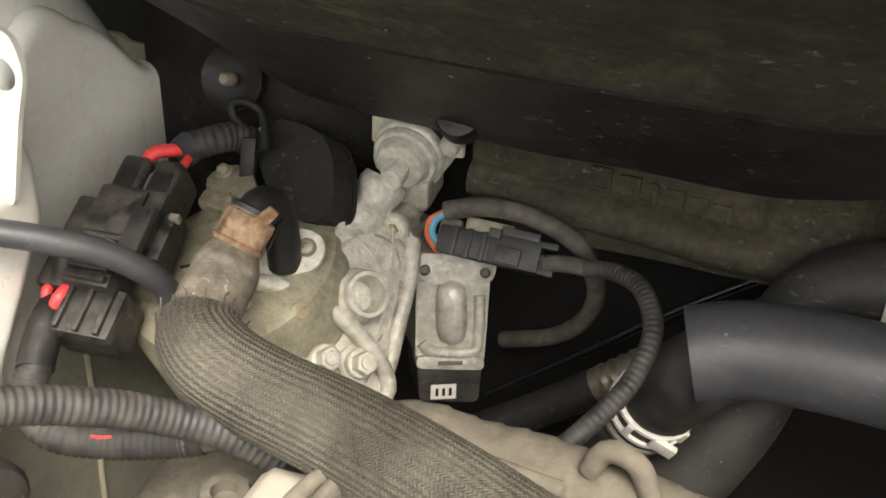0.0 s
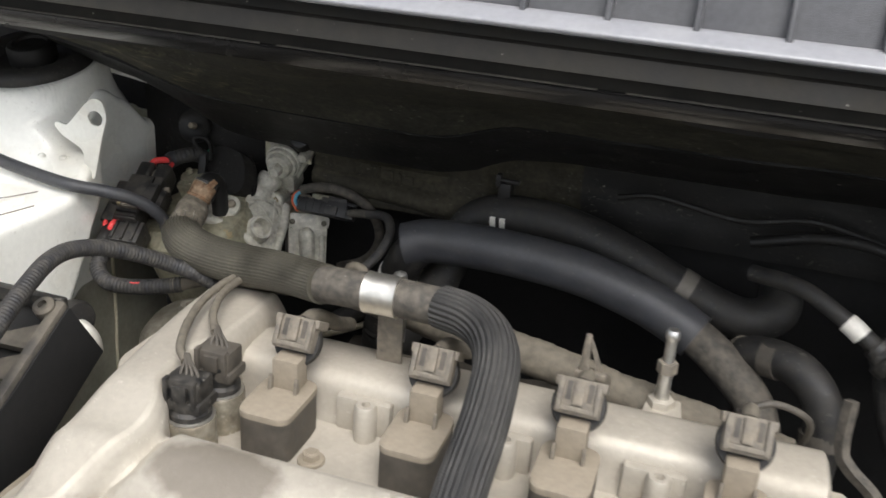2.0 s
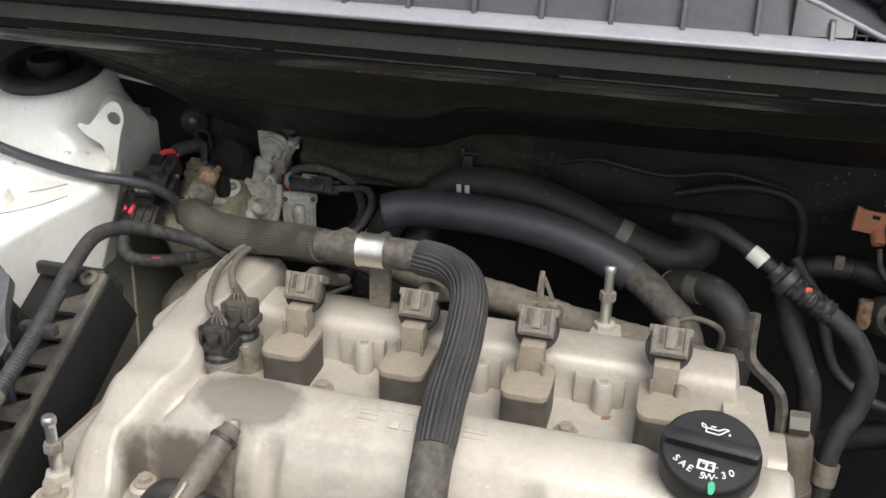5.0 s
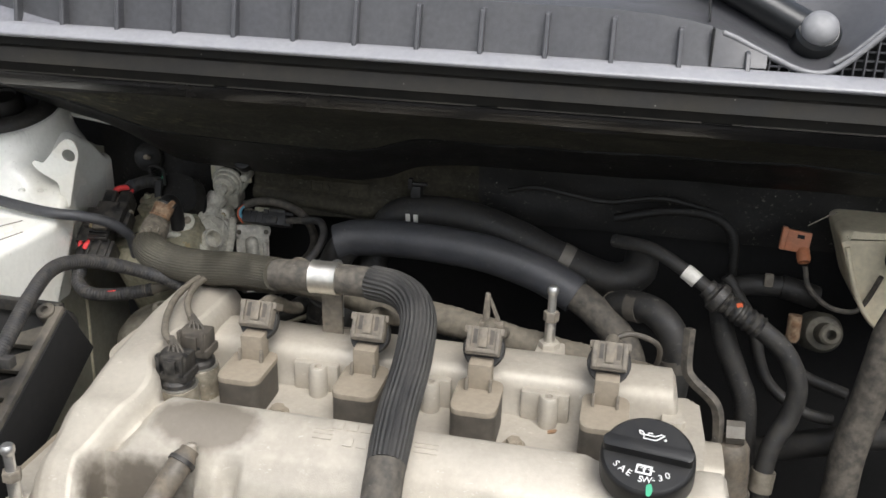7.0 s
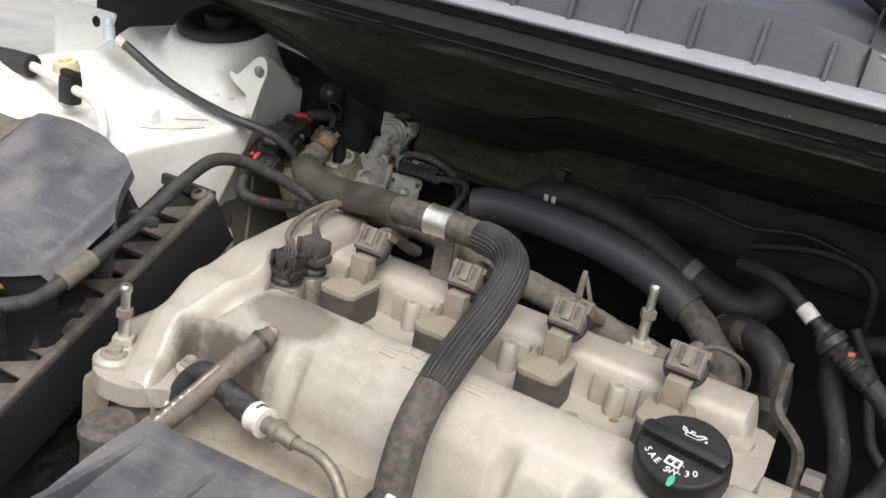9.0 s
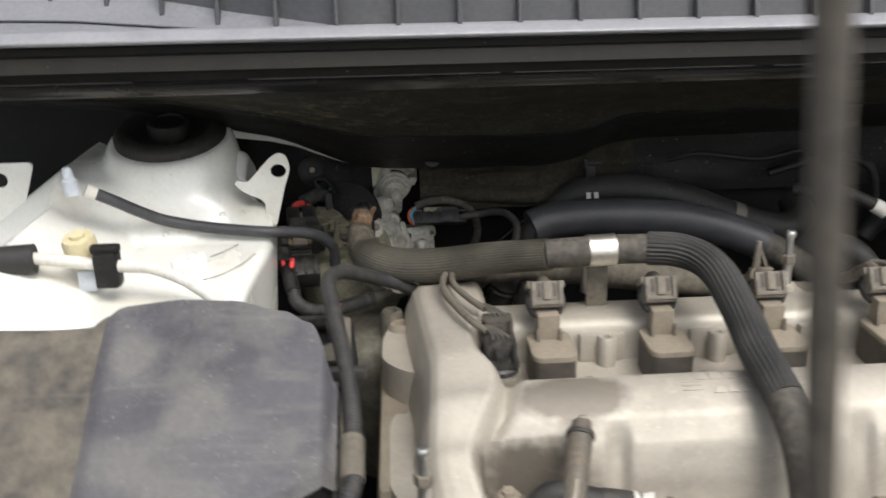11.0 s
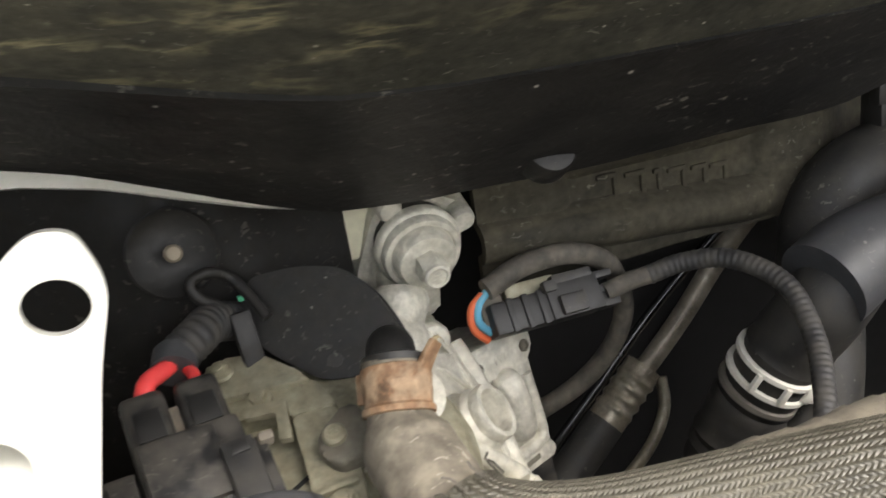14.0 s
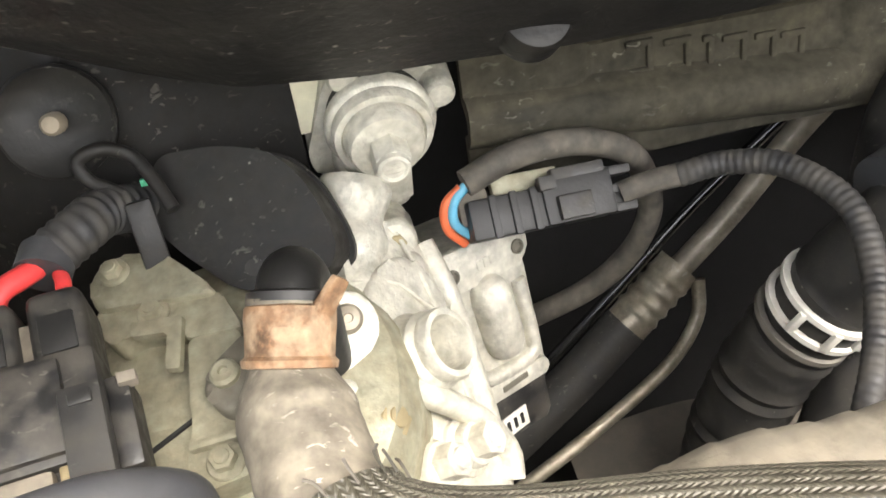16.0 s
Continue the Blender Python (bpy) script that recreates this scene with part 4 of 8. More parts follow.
ys = [-0.170, -0.166, -0.163, -0.160, -0.157, -0.155, -0.1535, -0.1515, -0.150, -0.148, -0.1465, -0.145, -0.143, -0.1415, -0.140, -0.1385, -0.137, -0.135, -0.133, -0.131, -0.127, -0.123, -0.115, -0.108, -0.101, -0.0985, -0.0965, -0.0953, -0.0945, -0.094, -0.090, -0.06, -0.030, -0.014, -0.012, -0.0105, -0.0095, -0.0085, -0.0065, -0.004, 0.001, 0.006, 0.016, 0.027, 0.032, 0.036, 0.0385, 0.041, 0.042, 0.043, 0.044]
engine = thing("valve_cover", (0.12, -0.06, -0.40), "dusty cast aluminium valve cover with two cam tunnels", "valve cover")


def ridge_x(y):
    """The arch's edge beside the front tunnel and the sensor recess."""
    x = line_at([(-0.200, -0.052), (-0.184, -0.058), (-0.166, -0.066), (-0.151, -0.0675), (-0.142, -0.0645), (-0.133, -0.059), (-0.122, -0.0525), (-0.111, -0.0480), (-0.098, -0.0462), (0.062, -0.046)], y)
    return x - 0.012 * math.exp(-((y + 0.052) / 0.030) ** 4)


def cover_z(x, y):
    z = cover_section(y)
    end = smooth01((x - 0.312) / 0.016)
    front = smooth01((x - 0.320 - 0.02 * smooth01((-0.05 - y) / 0.05)) / 0.016)
    z -= (0.06 * front if y < -0.02 else 0.06 * end) * (1 if z > -0.075 else 0.3)
    # recess behind the filler cap
    if y < -0.09:
        d = math.hypot(x - 0.290, y + 0.118)
        z = z + (min(z, -0.033) - z) * (1 - smooth01((d - 0.030) / 0.012))
        # pockets on the front slope
        for px in (0.030, 0.195, 0.248):
            z -= 0.016 * math.exp(-((x - px) / 0.0065) ** 4 - ((y + 0.1465) / 0.010) ** 4)
        # hollow at the timing end
        z -= 0.034 * smooth01((-0.1385 - y) / 0.006) * smooth01((x + 0.068) / 0.004) * (1 - smooth01((x - 0.002) / 0.006)) * smooth01((y + 0.176) / 0.008)
        z -= 0.009 * (1 - smooth01((x - ridge_x(y) - 0.004) / 0.016)) * smooth01((y + 0.139) / 0.004)
    return z


bm = B()
xs = np.concatenate([np.linspace(-0.064, 0.30, 147), np.linspace(0.304, 0.356, 20)])
g = [[bm.verts.new((x, y, cover_z(x, y))) for y in ys] for x in xs]
for a, b in zip(g, g[1:]):
    for j in range(len(ys) - 1):
        bm.faces.new((a[j], a[j + 1], b[j + 1], b[j]))
part("cam_cover", bm, M_COVER, engine, "pale cast cover with a bright worn sheen", angle=50)
# skirt and block below, so that nothing is hollow
bm = B()
add_box(bm, (0.36, 0.19, 0.24), (0.15, -0.06, -0.235), bevel=0.006)
add_box(bm, (0.40, 0.215, 0.014), (0.145, -0.0625, -0.113), bevel=0.004)
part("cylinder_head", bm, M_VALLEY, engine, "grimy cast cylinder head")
for k in range(4):
    x = 0.088 * k + 0.046
    if k < 3:
        bm = B()
        add_box(bm, (0.036, 0.008, 0.024), (x, -0.0125, -0.047), bevel=0.003)
        add_lathe(bm, [(0.0072, -0.061), (0.0072, -0.037), (0.0060, -0.0352), (0.0030, -0.0352), (0.0028, -0.039)], Matrix.Translation((x + 0.003, -0.0185, 0)), 20)
        part("screw_boss", bm, M_COVER, engine)
        bm = B()
        add_bolt(bm, Matrix.Translation((x - 0.017, -0.052, -0.0595)), 0.0055, 0.006)
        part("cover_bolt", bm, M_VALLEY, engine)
part("red_mark", add_prism(B(), rounded([(0.226, -0.030), (0.232, -0.028), (0.234, -0.020), (0.230, -0.016), (0.227, -0.021)], 0.002), -0.0605, -0.0592), M_RUST, engine, "rust-coloured paint mark")


# the timing end: a sloping arch over the chain case, with a crisp ridge beside the tunnel
def arch(u, v):
    y = 0.062 - 0.262 * v
    crest = track([(-0.215, -0.092), (-0.185, -0.072), (-0.150, -0.045), (-0.115, -0.024), (-0.070, -0.013), (0.0, -0.011), (0.050, -0.012), (0.062, -0.03)], y)
    xl = line_at([(-0.200, -0.077), (-0.185, -0.083), (-0.166, -0.091), (-0.145, -0.092), (-0.115, -0.089), (-0.078, -0.087), (0.010, -0.095), (0.062, -0.098)], y)
    xr = ridge_x(y)
    deep = smooth01((-0.132 - y) / 0.006) + smooth01((y + 0.094) / 0.004)
    prof = [(xl - 0.020, -0.075), (xl - 0.0155, -0.045), (xl - 0.0095, -0.020), (xl - 0.004, -0.0075), (xl + 0.001, -0.0026), ((xl + xr) / 2 - 0.004, -0.0004), (xr - 0.010, 0.0), (xr - 0.0045, 0.0004),
            (xr - 0.0015, -0.0010), (xr + 0.0015, -0.0050), (xr + 0.0040, -0.0105), (xr + 0.0065, -0.0140 - 0.026 * deep), (xr + 0.009 + 0.010 * (1 - min(1.0, deep)), -0.0165 - 0.055 * deep)]
    s = u * (len(prof) - 1)
    i = min(int(s), len(prof) - 2)
    f = s - i
    a, h = (prof[i][k] + (prof[i + 1][k] - prof[i][k]) * f for k in (0, 1))
    return Vector((a, y, crest + h))


part("timing_arch", add_sheet(B(), arch, 48, 70), M_COVER, engine, "broad rounded arch over the timing chain", angle=60)
bm = B()
add_box(bm, (0.05, 0.19, 0.20), (-0.106, -0.055, -0.175), bevel=0.008)
add_box(bm, (0.10, 0.235, 0.16), (-0.078, -0.075, -0.185), bevel=0.008)
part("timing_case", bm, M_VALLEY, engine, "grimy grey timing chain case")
bm = B()
add_prism(bm, rounded([(0.300, 0.026), (0.334, 0.028), (0.336, -0.030), (0.332, -0.075), (0.300, -0.085)], 0.008), -0.112, -0.049, bevel=0.005, seg=3)
add_prism(bm, rounded([(0.306, -0.004), (0.324, -0.002), (0.322, -0.020), (0.306, -0.022)], 0.004), -0.060, -0.043, bevel=0.003)
part("end_ledge", bm, M_COVER, engine, "cast ledge at the end of the cover")
part("stud_lug", add_prism(B(), rounded([(0.207, 0.030), (0.232, 0.030), (0.229, 0.062), (0.210, 0.062)], 0.006), -0.046, -0.0300, bevel=0.002), M_COVER, engine)
part("rear_lobe", add_prism(B(), rounded([(-0.128, -0.020), (-0.127, 0.024), (-0.119, 0.047), (-0.090, 0.050), (-0.080, -0.05), (-0.110, -0.042)], 0.012), -0.14, -0.046, bevel=0.011, seg=4), M_COVER, engine, "rounded lobe of the chain case")
part("front_lobe", add_prism(B(), rounded([(-0.1225, -0.066), (-0.114, -0.046), (-0.085, -0.04), (-0.080, -0.17), (-0.110, -0.175), (-0.1225, -0.150)], 0.012), -0.16, -0.074, bevel=0.011, seg=4), M_COVER, engine, "rounded lobe of the chain case")
part("case_boss", add_lathe(B(), [(0.012, -0.10), (0.012, -0.046), (0.009, -0.042), (0.005, -0.042), (0.004, -0.046)], Matrix.Translation((-0.112, 0.038, 0)), 24), M_VALLEY, engine)
# front flange with its stud bosses
bm = B()
add_prism(bm, rounded([(-0.112, -0.178), (-0.104, -0.204), (-0.085, -0.212), (-0.060, -0.208), (-0.045, -0.192), (-0.030, -0.186), (-0.030, -0.150), (-0.112, -0.150)], 0.008), -0.098, -0.083, bevel=0.003)
add_lathe(bm, [(0.0145, -0.10), (0.0145, -0.080), (0.012, -0.077), (0.006, -0.077)], Matrix.Translation((-0.0965, -0.1895, 0)), 26)
add_lathe(bm, [(0.010, -0.10), (0.010, -0.076), (0.008, -0.074), (0.0001, -0.074)], Matrix.Translation((-0.046, -0.165, 0)), 22)
add_lathe(bm, [(0.0105, -0.10), (0.0105, -0.076), (0.009, -0.074), (0.0001, -0.074)], Matrix.Translation((-0.1000, -0.1775, 0)), 22)
part("front_flange", bm, M_COVER, engine, "cast flange with bolt bosses")
for fx, fy, fz, fr in ((-0.0965, -0.1895, -0.077, 0.0062), (-0.046, -0.165, -0.074, 0.0048)):
    part("flange_bolt", add_bolt(B(), Matrix.Translation((fx, fy, fz)), fr, 0.0055, 1.55), M_COIL, engine, "dusty washer-head bolt")
def on_cover(x, y):
    """A frame on the cover's front slope."""
    d = (cover_z(x, y - 0.002) - cover_z(x, y + 0.002)) / -0.004
    return basis((x, y, cover_z(x, y)), (0, -d, 1), (0, 1, d))


# cast marks that cannot be read: two rows of blocks and long bars
for k in range(5):
    part("cast_mark", add_box(B(), (0.0075, 0.0068, 0.0016), (0, 0, 0), on_cover(0.094 + 0.0098 * k, -0.1045), bevel=0.0003), M_COVER, engine)
for k in range(3):
    part("cast_mark", add_box(B(), (0.0068, 0.0062, 0.0016), (0, 0, 0), on_cover(0.104 + 0.0095 * k, -0.1165), bevel=0.0003), M_COVER, engine)
for x, w, y in ((0.086, 0.013, -0.109), (0.086, 0.013, -0.1125), (0.086, 0.013, -0.116), (0.155, 0.016, -0.109), (0.155, 0.016, -0.1125), (0.155, 0.016, -0.116)):
    part("cast_mark", add_box(B(), (w, 0.0016, 0.0015), (0, 0, 0), on_cover(x, y), bevel=0.0003), M_COVER, engine)


def stud_bolt(at, top, label):
    t = thing("stud_bolt", at, label, "stud bolt", "studs on the engine cover")
    h = top - at[2]
    m = Matrix.Translation(at)
    part("shank", add_lathe(B(), [(0.0035, 0), (0.0042, h * 0.05), (0.0042, h * 0.55), (0.0034, h * 0.6), (0.0034, h - 0.006)], m, 16), M_ZINC, t, "grey plated shank")
    part("collar", add_prism(B(), hexagon(0.0062), h * 0.46, h * 0.60, m, bevel=0.0008), M_PLUG, t)
    part("base_nut", add_prism(B(), hexagon(0.0085), 0.0, 0.006, m, bevel=0.001), M_COVER, t)
    part("tip", add_lathe(B(), [(0.0036, h - 0.007), (0.0046, h - 0.005), (0.0046, h - 0.002), (0.0034, h), (0.0001, h)], m, 16), M_ZINC, t, "bright worn tip")
    return t


stud_bolt((0.2195, 0.0540, -0.0300), 0.0235, "grey steel stud bolt standing behind the valve cover")
front_stud = stud_bolt((-0.1000, -0.1775, -0.074), -0.0265, "grey steel stud bolt standing on the front flange")


# the cover stands a little further back than its drawing
SEAT = Vector((0.0018, 0.0060, 0.0010))
for ob in (engine, front_stud):
    ob.location += SEAT


# ---- ignition coils ----
def coil():
    t = thing("ignition_coil", (0.0, -0.039, -0.06), "dusty tan ignition coil with a grey plug seated in the cover", "ignition coil", "ignition coils")
    base = add_prism(B(), rounded([(-0.0148, -0.0625), (0.0178, -0.0625), (0.0178, -0.016), (-0.0148, -0.016)], 0.009), -0.060, -0.0335)
    part("body", base, M_COILSIDE, t, "dark coil side")
    part("top_plate", add_prism(B(), rounded([(-0.0151, -0.0628), (0.0181, -0.0628), (0.0181, -0.0157), (-0.0151, -0.0157)], 0.009), -0.0335, -0.0295, bevel=0.0012), M_COIL, t, "tan dust-covered top")
    ax = basis((0.001, -0.020, -0.031), (0, 0.40, 0.92), (0, 1, 0))
    part("neck", add_box(B(), (0.0170, 0.0135, 0.022), (0.001, -0.0245, -0.021), bevel=0.0012), M_COIL, t, "square dusty neck")
    for sx in (-0.0085, 0.0085):
        part("neck_rib", add_box(B(), (0.0022, 0.006, 0.012), (sx + 0.001, -0.0325, -0.026), None, bevel=0.0006, taper=(1, 0.3)), M_PLUG, t)
    pf = basis((0.001, -0.0125, -0.0035), (0, -0.86, 0.51), (0, 0.51, 0.86))
    part("rubber_ring", add_lathe(B(), [(0.0120, -0.003), (0.0148, -0.0028), (0.0156, -0.001), (0.0156, 0.001), (0.0148, 0.0028), (0.0120, 0.003)], pf @ Matrix.Translation((0, -0.002, -0.001)), 32), M_RUBBER, t, "dark rubber seal ring")
    plug = part("plug", add_box(B(), (0.0255, 0.0185, 0.015), (0, 0.0015, 0.0015), pf, bevel=0.0014), M_PLUG, t, "dusty grey connector plug")
    part("plug_collar", add_box(B(), (0.0290, 0.0055, 0.016), (0, 0.0100, 0.000), pf, bevel=0.001), M_PLUG, plug)
    for sx in (-0.0105, 0.0105):
        part("latch_rail", add_box(B(), (0.0030, 0.0185, 0.0035), (sx, 0.0030, 0.0095), pf, bevel=0.0006), M_PLUG, plug)
        part("latch_slot", add_box(B(), (0.0030, 0.0105, 0.0010), (sx * 0.57, 0.0055, 0.0086), pf, bevel=0.0002), M_COILSIDE, plug)
    part("latch", add_box(B(), (0.0060, 0.0140, 0.0032), (0, 0.0050, 0.0098), pf, bevel=0.0006), M_PLUG, plug)
    part("latch_bar", add_box(B(), (0.0235, 0.0030, 0.0034), (0, -0.0045, 0.0092), pf, bevel=0.0006), M_PLUG, plug)
    part("boot", add_tube(B(), [(0.001, -0.006, 0.004), (0.002, 0.006, 0.003), (0.003, 0.022, -0.006), (0.005, 0.036, -0.016), (0.007, 0.052, -0.024)], 0.0050, 12, 0.003), M_TAPE, t, "dusty taped wire tail")
    return t


first = coil()
first.location += SEAT
for k in range(1, 4):
    copy_thing(first, Matrix.Translation(Vector((0.088 * k - (0.002 if k == 2 else 0), -0.039, -0.06)) + SEAT))
lever = thing("plug_lock", (0.175, 0.004, 0.004), "raised grey lock tab of an ignition coil plug", "lock tab")
part("lock_tab", add_box(B(), (0.0060, 0.0035, 0.026), (0, 0, 0.013), pose(0.1725, 0.006, 0.004, 0, 2, 0), bevel=0.001, taper=(0.6, 1)), M_PLUG, lever)
part("tab_brace", add_box(B(), (0.0030, 0.0030, 0.024), (0, 0, 0.012), pose(0.1835, 0.008, 0.003, 0, -22, 0), bevel=0.0008, taper=(0.8, 1)), M_PLUG, lever)
part("tab_foot", add_box(B(), (0.018, 0.006, 0.004), (0.177, 0.006, 0.005), bevel=0.001), M_PLUG, lever)
lever.location += SEAT

# ---- oil filler cap ----
cap = thing("oil_filler_cap", (0.292, -0.121, -0.045), "round black oil filler cap with white markings on the valve cover", "filler cap")
cm = Matrix.Translation((0.292, -0.121, 0)) @ pose(0, 0.002, -0.002, 21, 0, -9)
part("neck", add_lathe(B(), [(0.027, -0.052), (0.027, -0.036), (0.0265, -0.034)], cm, 40), M_COVER, cap, "cast filler neck")
part("skirt", add_lathe(B(), [(0.0235, -0.037), (0.0262, -0.036), (0.0265, -0.031), (0.0240, -0.027), (0.0235, -0.024)], cm, 44), M_CAP, cap)
part("body", add_lathe(B(), [(0.0265, -0.026), (0.0285, -0.024), (0.0285, -0.010), (0.0278, -0.0075), (0.0262, -0.0062), (0.0001, -0.0058)], cm, 48), M_CAP, cap)
part("grip_bar", add_prism(B(), rounded([(-0.0268, -0.0040), (0.0268, -0.0040), (0.0268, 0.0058), (-0.0268, 0.0058)], 0.003), -0.0065, -0.0002, cm, bevel=0.0018), M_CAP, cap, "raised finger grip")


def lettering(text, size, m, parent):
    cu = bpy.data.curves.new("text", "FONT")
    cu.body, cu.size, cu.extrude, cu.align_x, cu.align_y = text, size, 0.0001, "CENTER", "CENTER"
    tmp = bpy.data.objects.new("text", cu)
    me = bpy.data.meshes.new_from_object(tmp)
    bpy.data.objects.remove(tmp)
    bm = B()
    bm.from_mesh(me)
    bpy.data.meshes.remove(me)
    bmesh.ops.transform(bm, matrix=m, verts=list(bm.verts))
    return part("lettering", bm, M_PRINT, parent, "white printed lettering", smooth=False)


for k, ch in enumerate("SAE"):
    lettering(ch, 0.0062, cm @ pose(-0.0165 + 0.0042 * k, -0.0125 - 0.0030 * k + 0.0004 * k * k, -0.0052, 0, 0, -36 + 9 * k), cap)
for k, ch in enumerate("5W-30"):
    lettering(ch, 0.0060, cm @ pose(-0.0008 + 0.0037 * k, -0.0195 + 0.0004 * k * k, -0.0052, 0, 0, -2 + 7 * k), cap)
bm = B()
for k in range(5):
    add_box(bm, (0.0016, 0.0005, 0.0002), (-0.004 + 0.0024 * k, -0.0112 - 0.0002 * k, -0.0052), cm, bevel=0)
add_box(bm, (0.0085, 0.0012, 0.0003), (0.0, -0.0150, -0.0053), cm, bevel=0)
add_box(bm, (0.0085, 0.0012, 0.0003), (0.0, -0.0098, -0.0053), cm, bevel=0)
add_box(bm, (0.0012, 0.0062, 0.0003), (-0.0042, -0.0124, -0.0053), cm, bevel=0)
add_box(bm, (0.0012, 0.0062, 0.0003), (0.0002, -0.0124, -0.0053), cm, bevel=0)
add_box(bm, (0.0012, 0.0062, 0.0003), (0.0042, -0.0124, -0.0053), cm, bevel=0)
part("manual_symbol", bm, M_PRINT, cap, "white booklet symbol")
bm = B()
for path in ([(-0.0045, 0.0100), (0.0030, 0.0100), (0.0075, 0.0145), (0.0055, 0.0150), (0.0022, 0.0128), (-0.0045, 0.0128), (-0.0045, 0.0100)], [(-0.0045, 0.0124), (-0.0072, 0.0132), (-0.0078, 0.0152), (-0.0058, 0.0148), (-0.0045, 0.0128)], [(-0.0022, 0.0130), (-0.0022, 0.0146), (0.0002, 0.0146)], [(0.0085, 0.0122), (0.0080, 0.0112), (0.0090, 0.0112), (0.0085, 0.0122)], [(-0.0045, 0.0082), (-0.0025, 0.0078), (-0.0005, 0.0082), (0.0015, 0.0078), (0.0035, 0.0082), (0.0055, 0.0078)]):
    for a, b in zip(path, path[1:]):
        va, vb = Vector((*a, 0)), Vector((*b, 0))
        d = vb - va
        add_box(bm, (d.length + 0.0005, 0.0007, 0.0003), (0, 0, 0), cm @ Matrix.Translation((va + vb) / 2 + Vector((0, 0, -0.0053))) @ Matrix.Rotation(math.atan2(d.y, d.x), 4, "Z"), bevel=0)
part("oil_can_symbol", bm, M_PRINT, cap, "white oil can symbol")
cap.location += SEAT
part("paint_dab", add_prism(B(), rounded([(0.004, -0.0175), (0.0068, -0.0155), (0.0085, -0.020), (0.0075, -0.0245), (0.0052, -0.0245)], 0.0015), -0.0055, -0.0049, cm), M_GREEN, cap, "green paint dab")

# ================= hoses and pipes =================
def hose(name, points, r, material, label, category="hose", group="", n=20, step=0.004, shape=None, flat=1.0):
    t = thing(name, points[0], label, category, group)
    part("hose_wall", add_tube(B(), points, r, n, step, shape, flat=flat), material, t)
    return t


# braided coolant hose from the valve housing over the cover
HA = [(-0.1382, 0.0845, 0.0095), (-0.1350, 0.0790, 0.0075), (-0.1240, 0.0735, 0.0035), (-0.1040, 0.0702, 0.0004), (-0.073, 0.0618, 0.0032), (-0.032, 0.0395, 0.0155), (0.0095, 0.0150, 0.0260)]
hose_a = thing("coolant_hose", (-0.146, 0.112, 0.02), "thick braided rubber hose that arches across the engine cover", "hose")
part("rubber_end", add_tube(B(), [(-0.1405, 0.1215, 0.0345), (-0.1425, 0.1155, 0.0255), (-0.1432, 0.108, 0.0182), (-0.1416, 0.098, 0.0137), (-0.1392, 0.0868, 0.0102), (-0.1350, 0.0790, 0.0075), (-0.1270, 0.0748, 0.0045)], 0.0119, 28, 0.0015, lambda s, f: 0.70 + 0.30 * smooth01((s - 0.013) / 0.010) + 0.05 * noise.noise(Vector((s * 260, 2, 2)))), M_CRUST, hose_a, "dusty bare rubber hose end")
part("braided_sleeve", add_tube(B(), HA, 0.0152, 190, 0.003, lambda s, f: 0.93 + 0.07 * smooth01(s / 0.02) - 0.13 * smooth01((s / f - 0.35) / 0.6), flat=0.94, flutes=38, deep=0.005), M_BRAID, hose_a, "brown dusty knitted sleeve")
rng = random.Random(11)
rim, axis = Vector((-0.1382, 0.0845, 0.0095)), Vector((0.0032, -0.0058, -0.0020)).normalized()
fm = basis(rim, tuple(-axis), (0, 0, 1))
for k in range(18):
    a = radians(360 * k / 18 + rng.uniform(-5, 5))
    r = 0.0144
    pts = [fm @ Vector((r * math.cos(a), r * math.sin(a), -0.003)), fm @ Vector(((r + 0.0006) * math.cos(a), (r + 0.0006) * math.sin(a), 0.001)), fm @ Vector(((r + rng.uniform(0.0003, 0.0016)) * math.cos(a + rng.uniform(-0.1, 0.1)), (r + rng.uniform(0.0, 0.0016)) * math.sin(a + rng.uniform(-0.1, 0.1)), rng.uniform(0.0015, 0.0034)))]
    part("loose_thread", add_tube(B(), pts, 0.00032, 5, 0.0015), M_DUSTRUB if k % 3 else M_BRAID, hose_a)
part("rubber_cuff", add_tube(B(), [(0.0075, 0.0160, 0.0256), (0.028, 0.0128, 0.0280), (0.058, 0.0128, 0.0287), (0.0885, 0.0120, 0.0286)], 0.0117, 28, 0.004), M_DUSTRUB, hose_a, "smooth dusty rubber cuff")
HB = [(0.0862, 0.0127, 0.0287), (0.107, 0.0055, 0.0290), (0.1225, -0.0070, 0.0262), (0.1315, -0.0250, 0.0195), (0.1348, -0.0500, 0.0090), (0.1358, -0.0700, 0.0010), (0.1360, -0.0990, -0.0098), (0.1375, -0.1200, -0.0165), (0.1390, -0.1380, -0.0235)]
part("ribbed_sleeve", add_tube(B(), HB, 0.0130, 144, 0.003, lambda s, f: 0.95 + 0.05 * smooth01((f - s) / 0.02), flutes=24, deep=0.026), M_BRAID2, hose_a, "black knitted sleeve with fine ribs")
part("lower_end", add_tube(B(), [(0.1389, -0.1368, -0.0230), (0.1402, -0.152, -0.0325), (0.142, -0.166, -0.047), (0.144, -0.176, -0.068), (0.145, -0.180, -0.088)], 0.0124, 24, 0.004), M_DUSTRUB, hose_a, "plain black rubber lower end")
clamp = thing("hose_clamp", (0.045, 0.029, 0.0), "bright metal hose bracket clamp with a bolt beside it", "clamp")
ca = Vector((0.0390, 0.0128, 0.0284))
cb = Vector((0.0600, 0.0128, 0.0287))
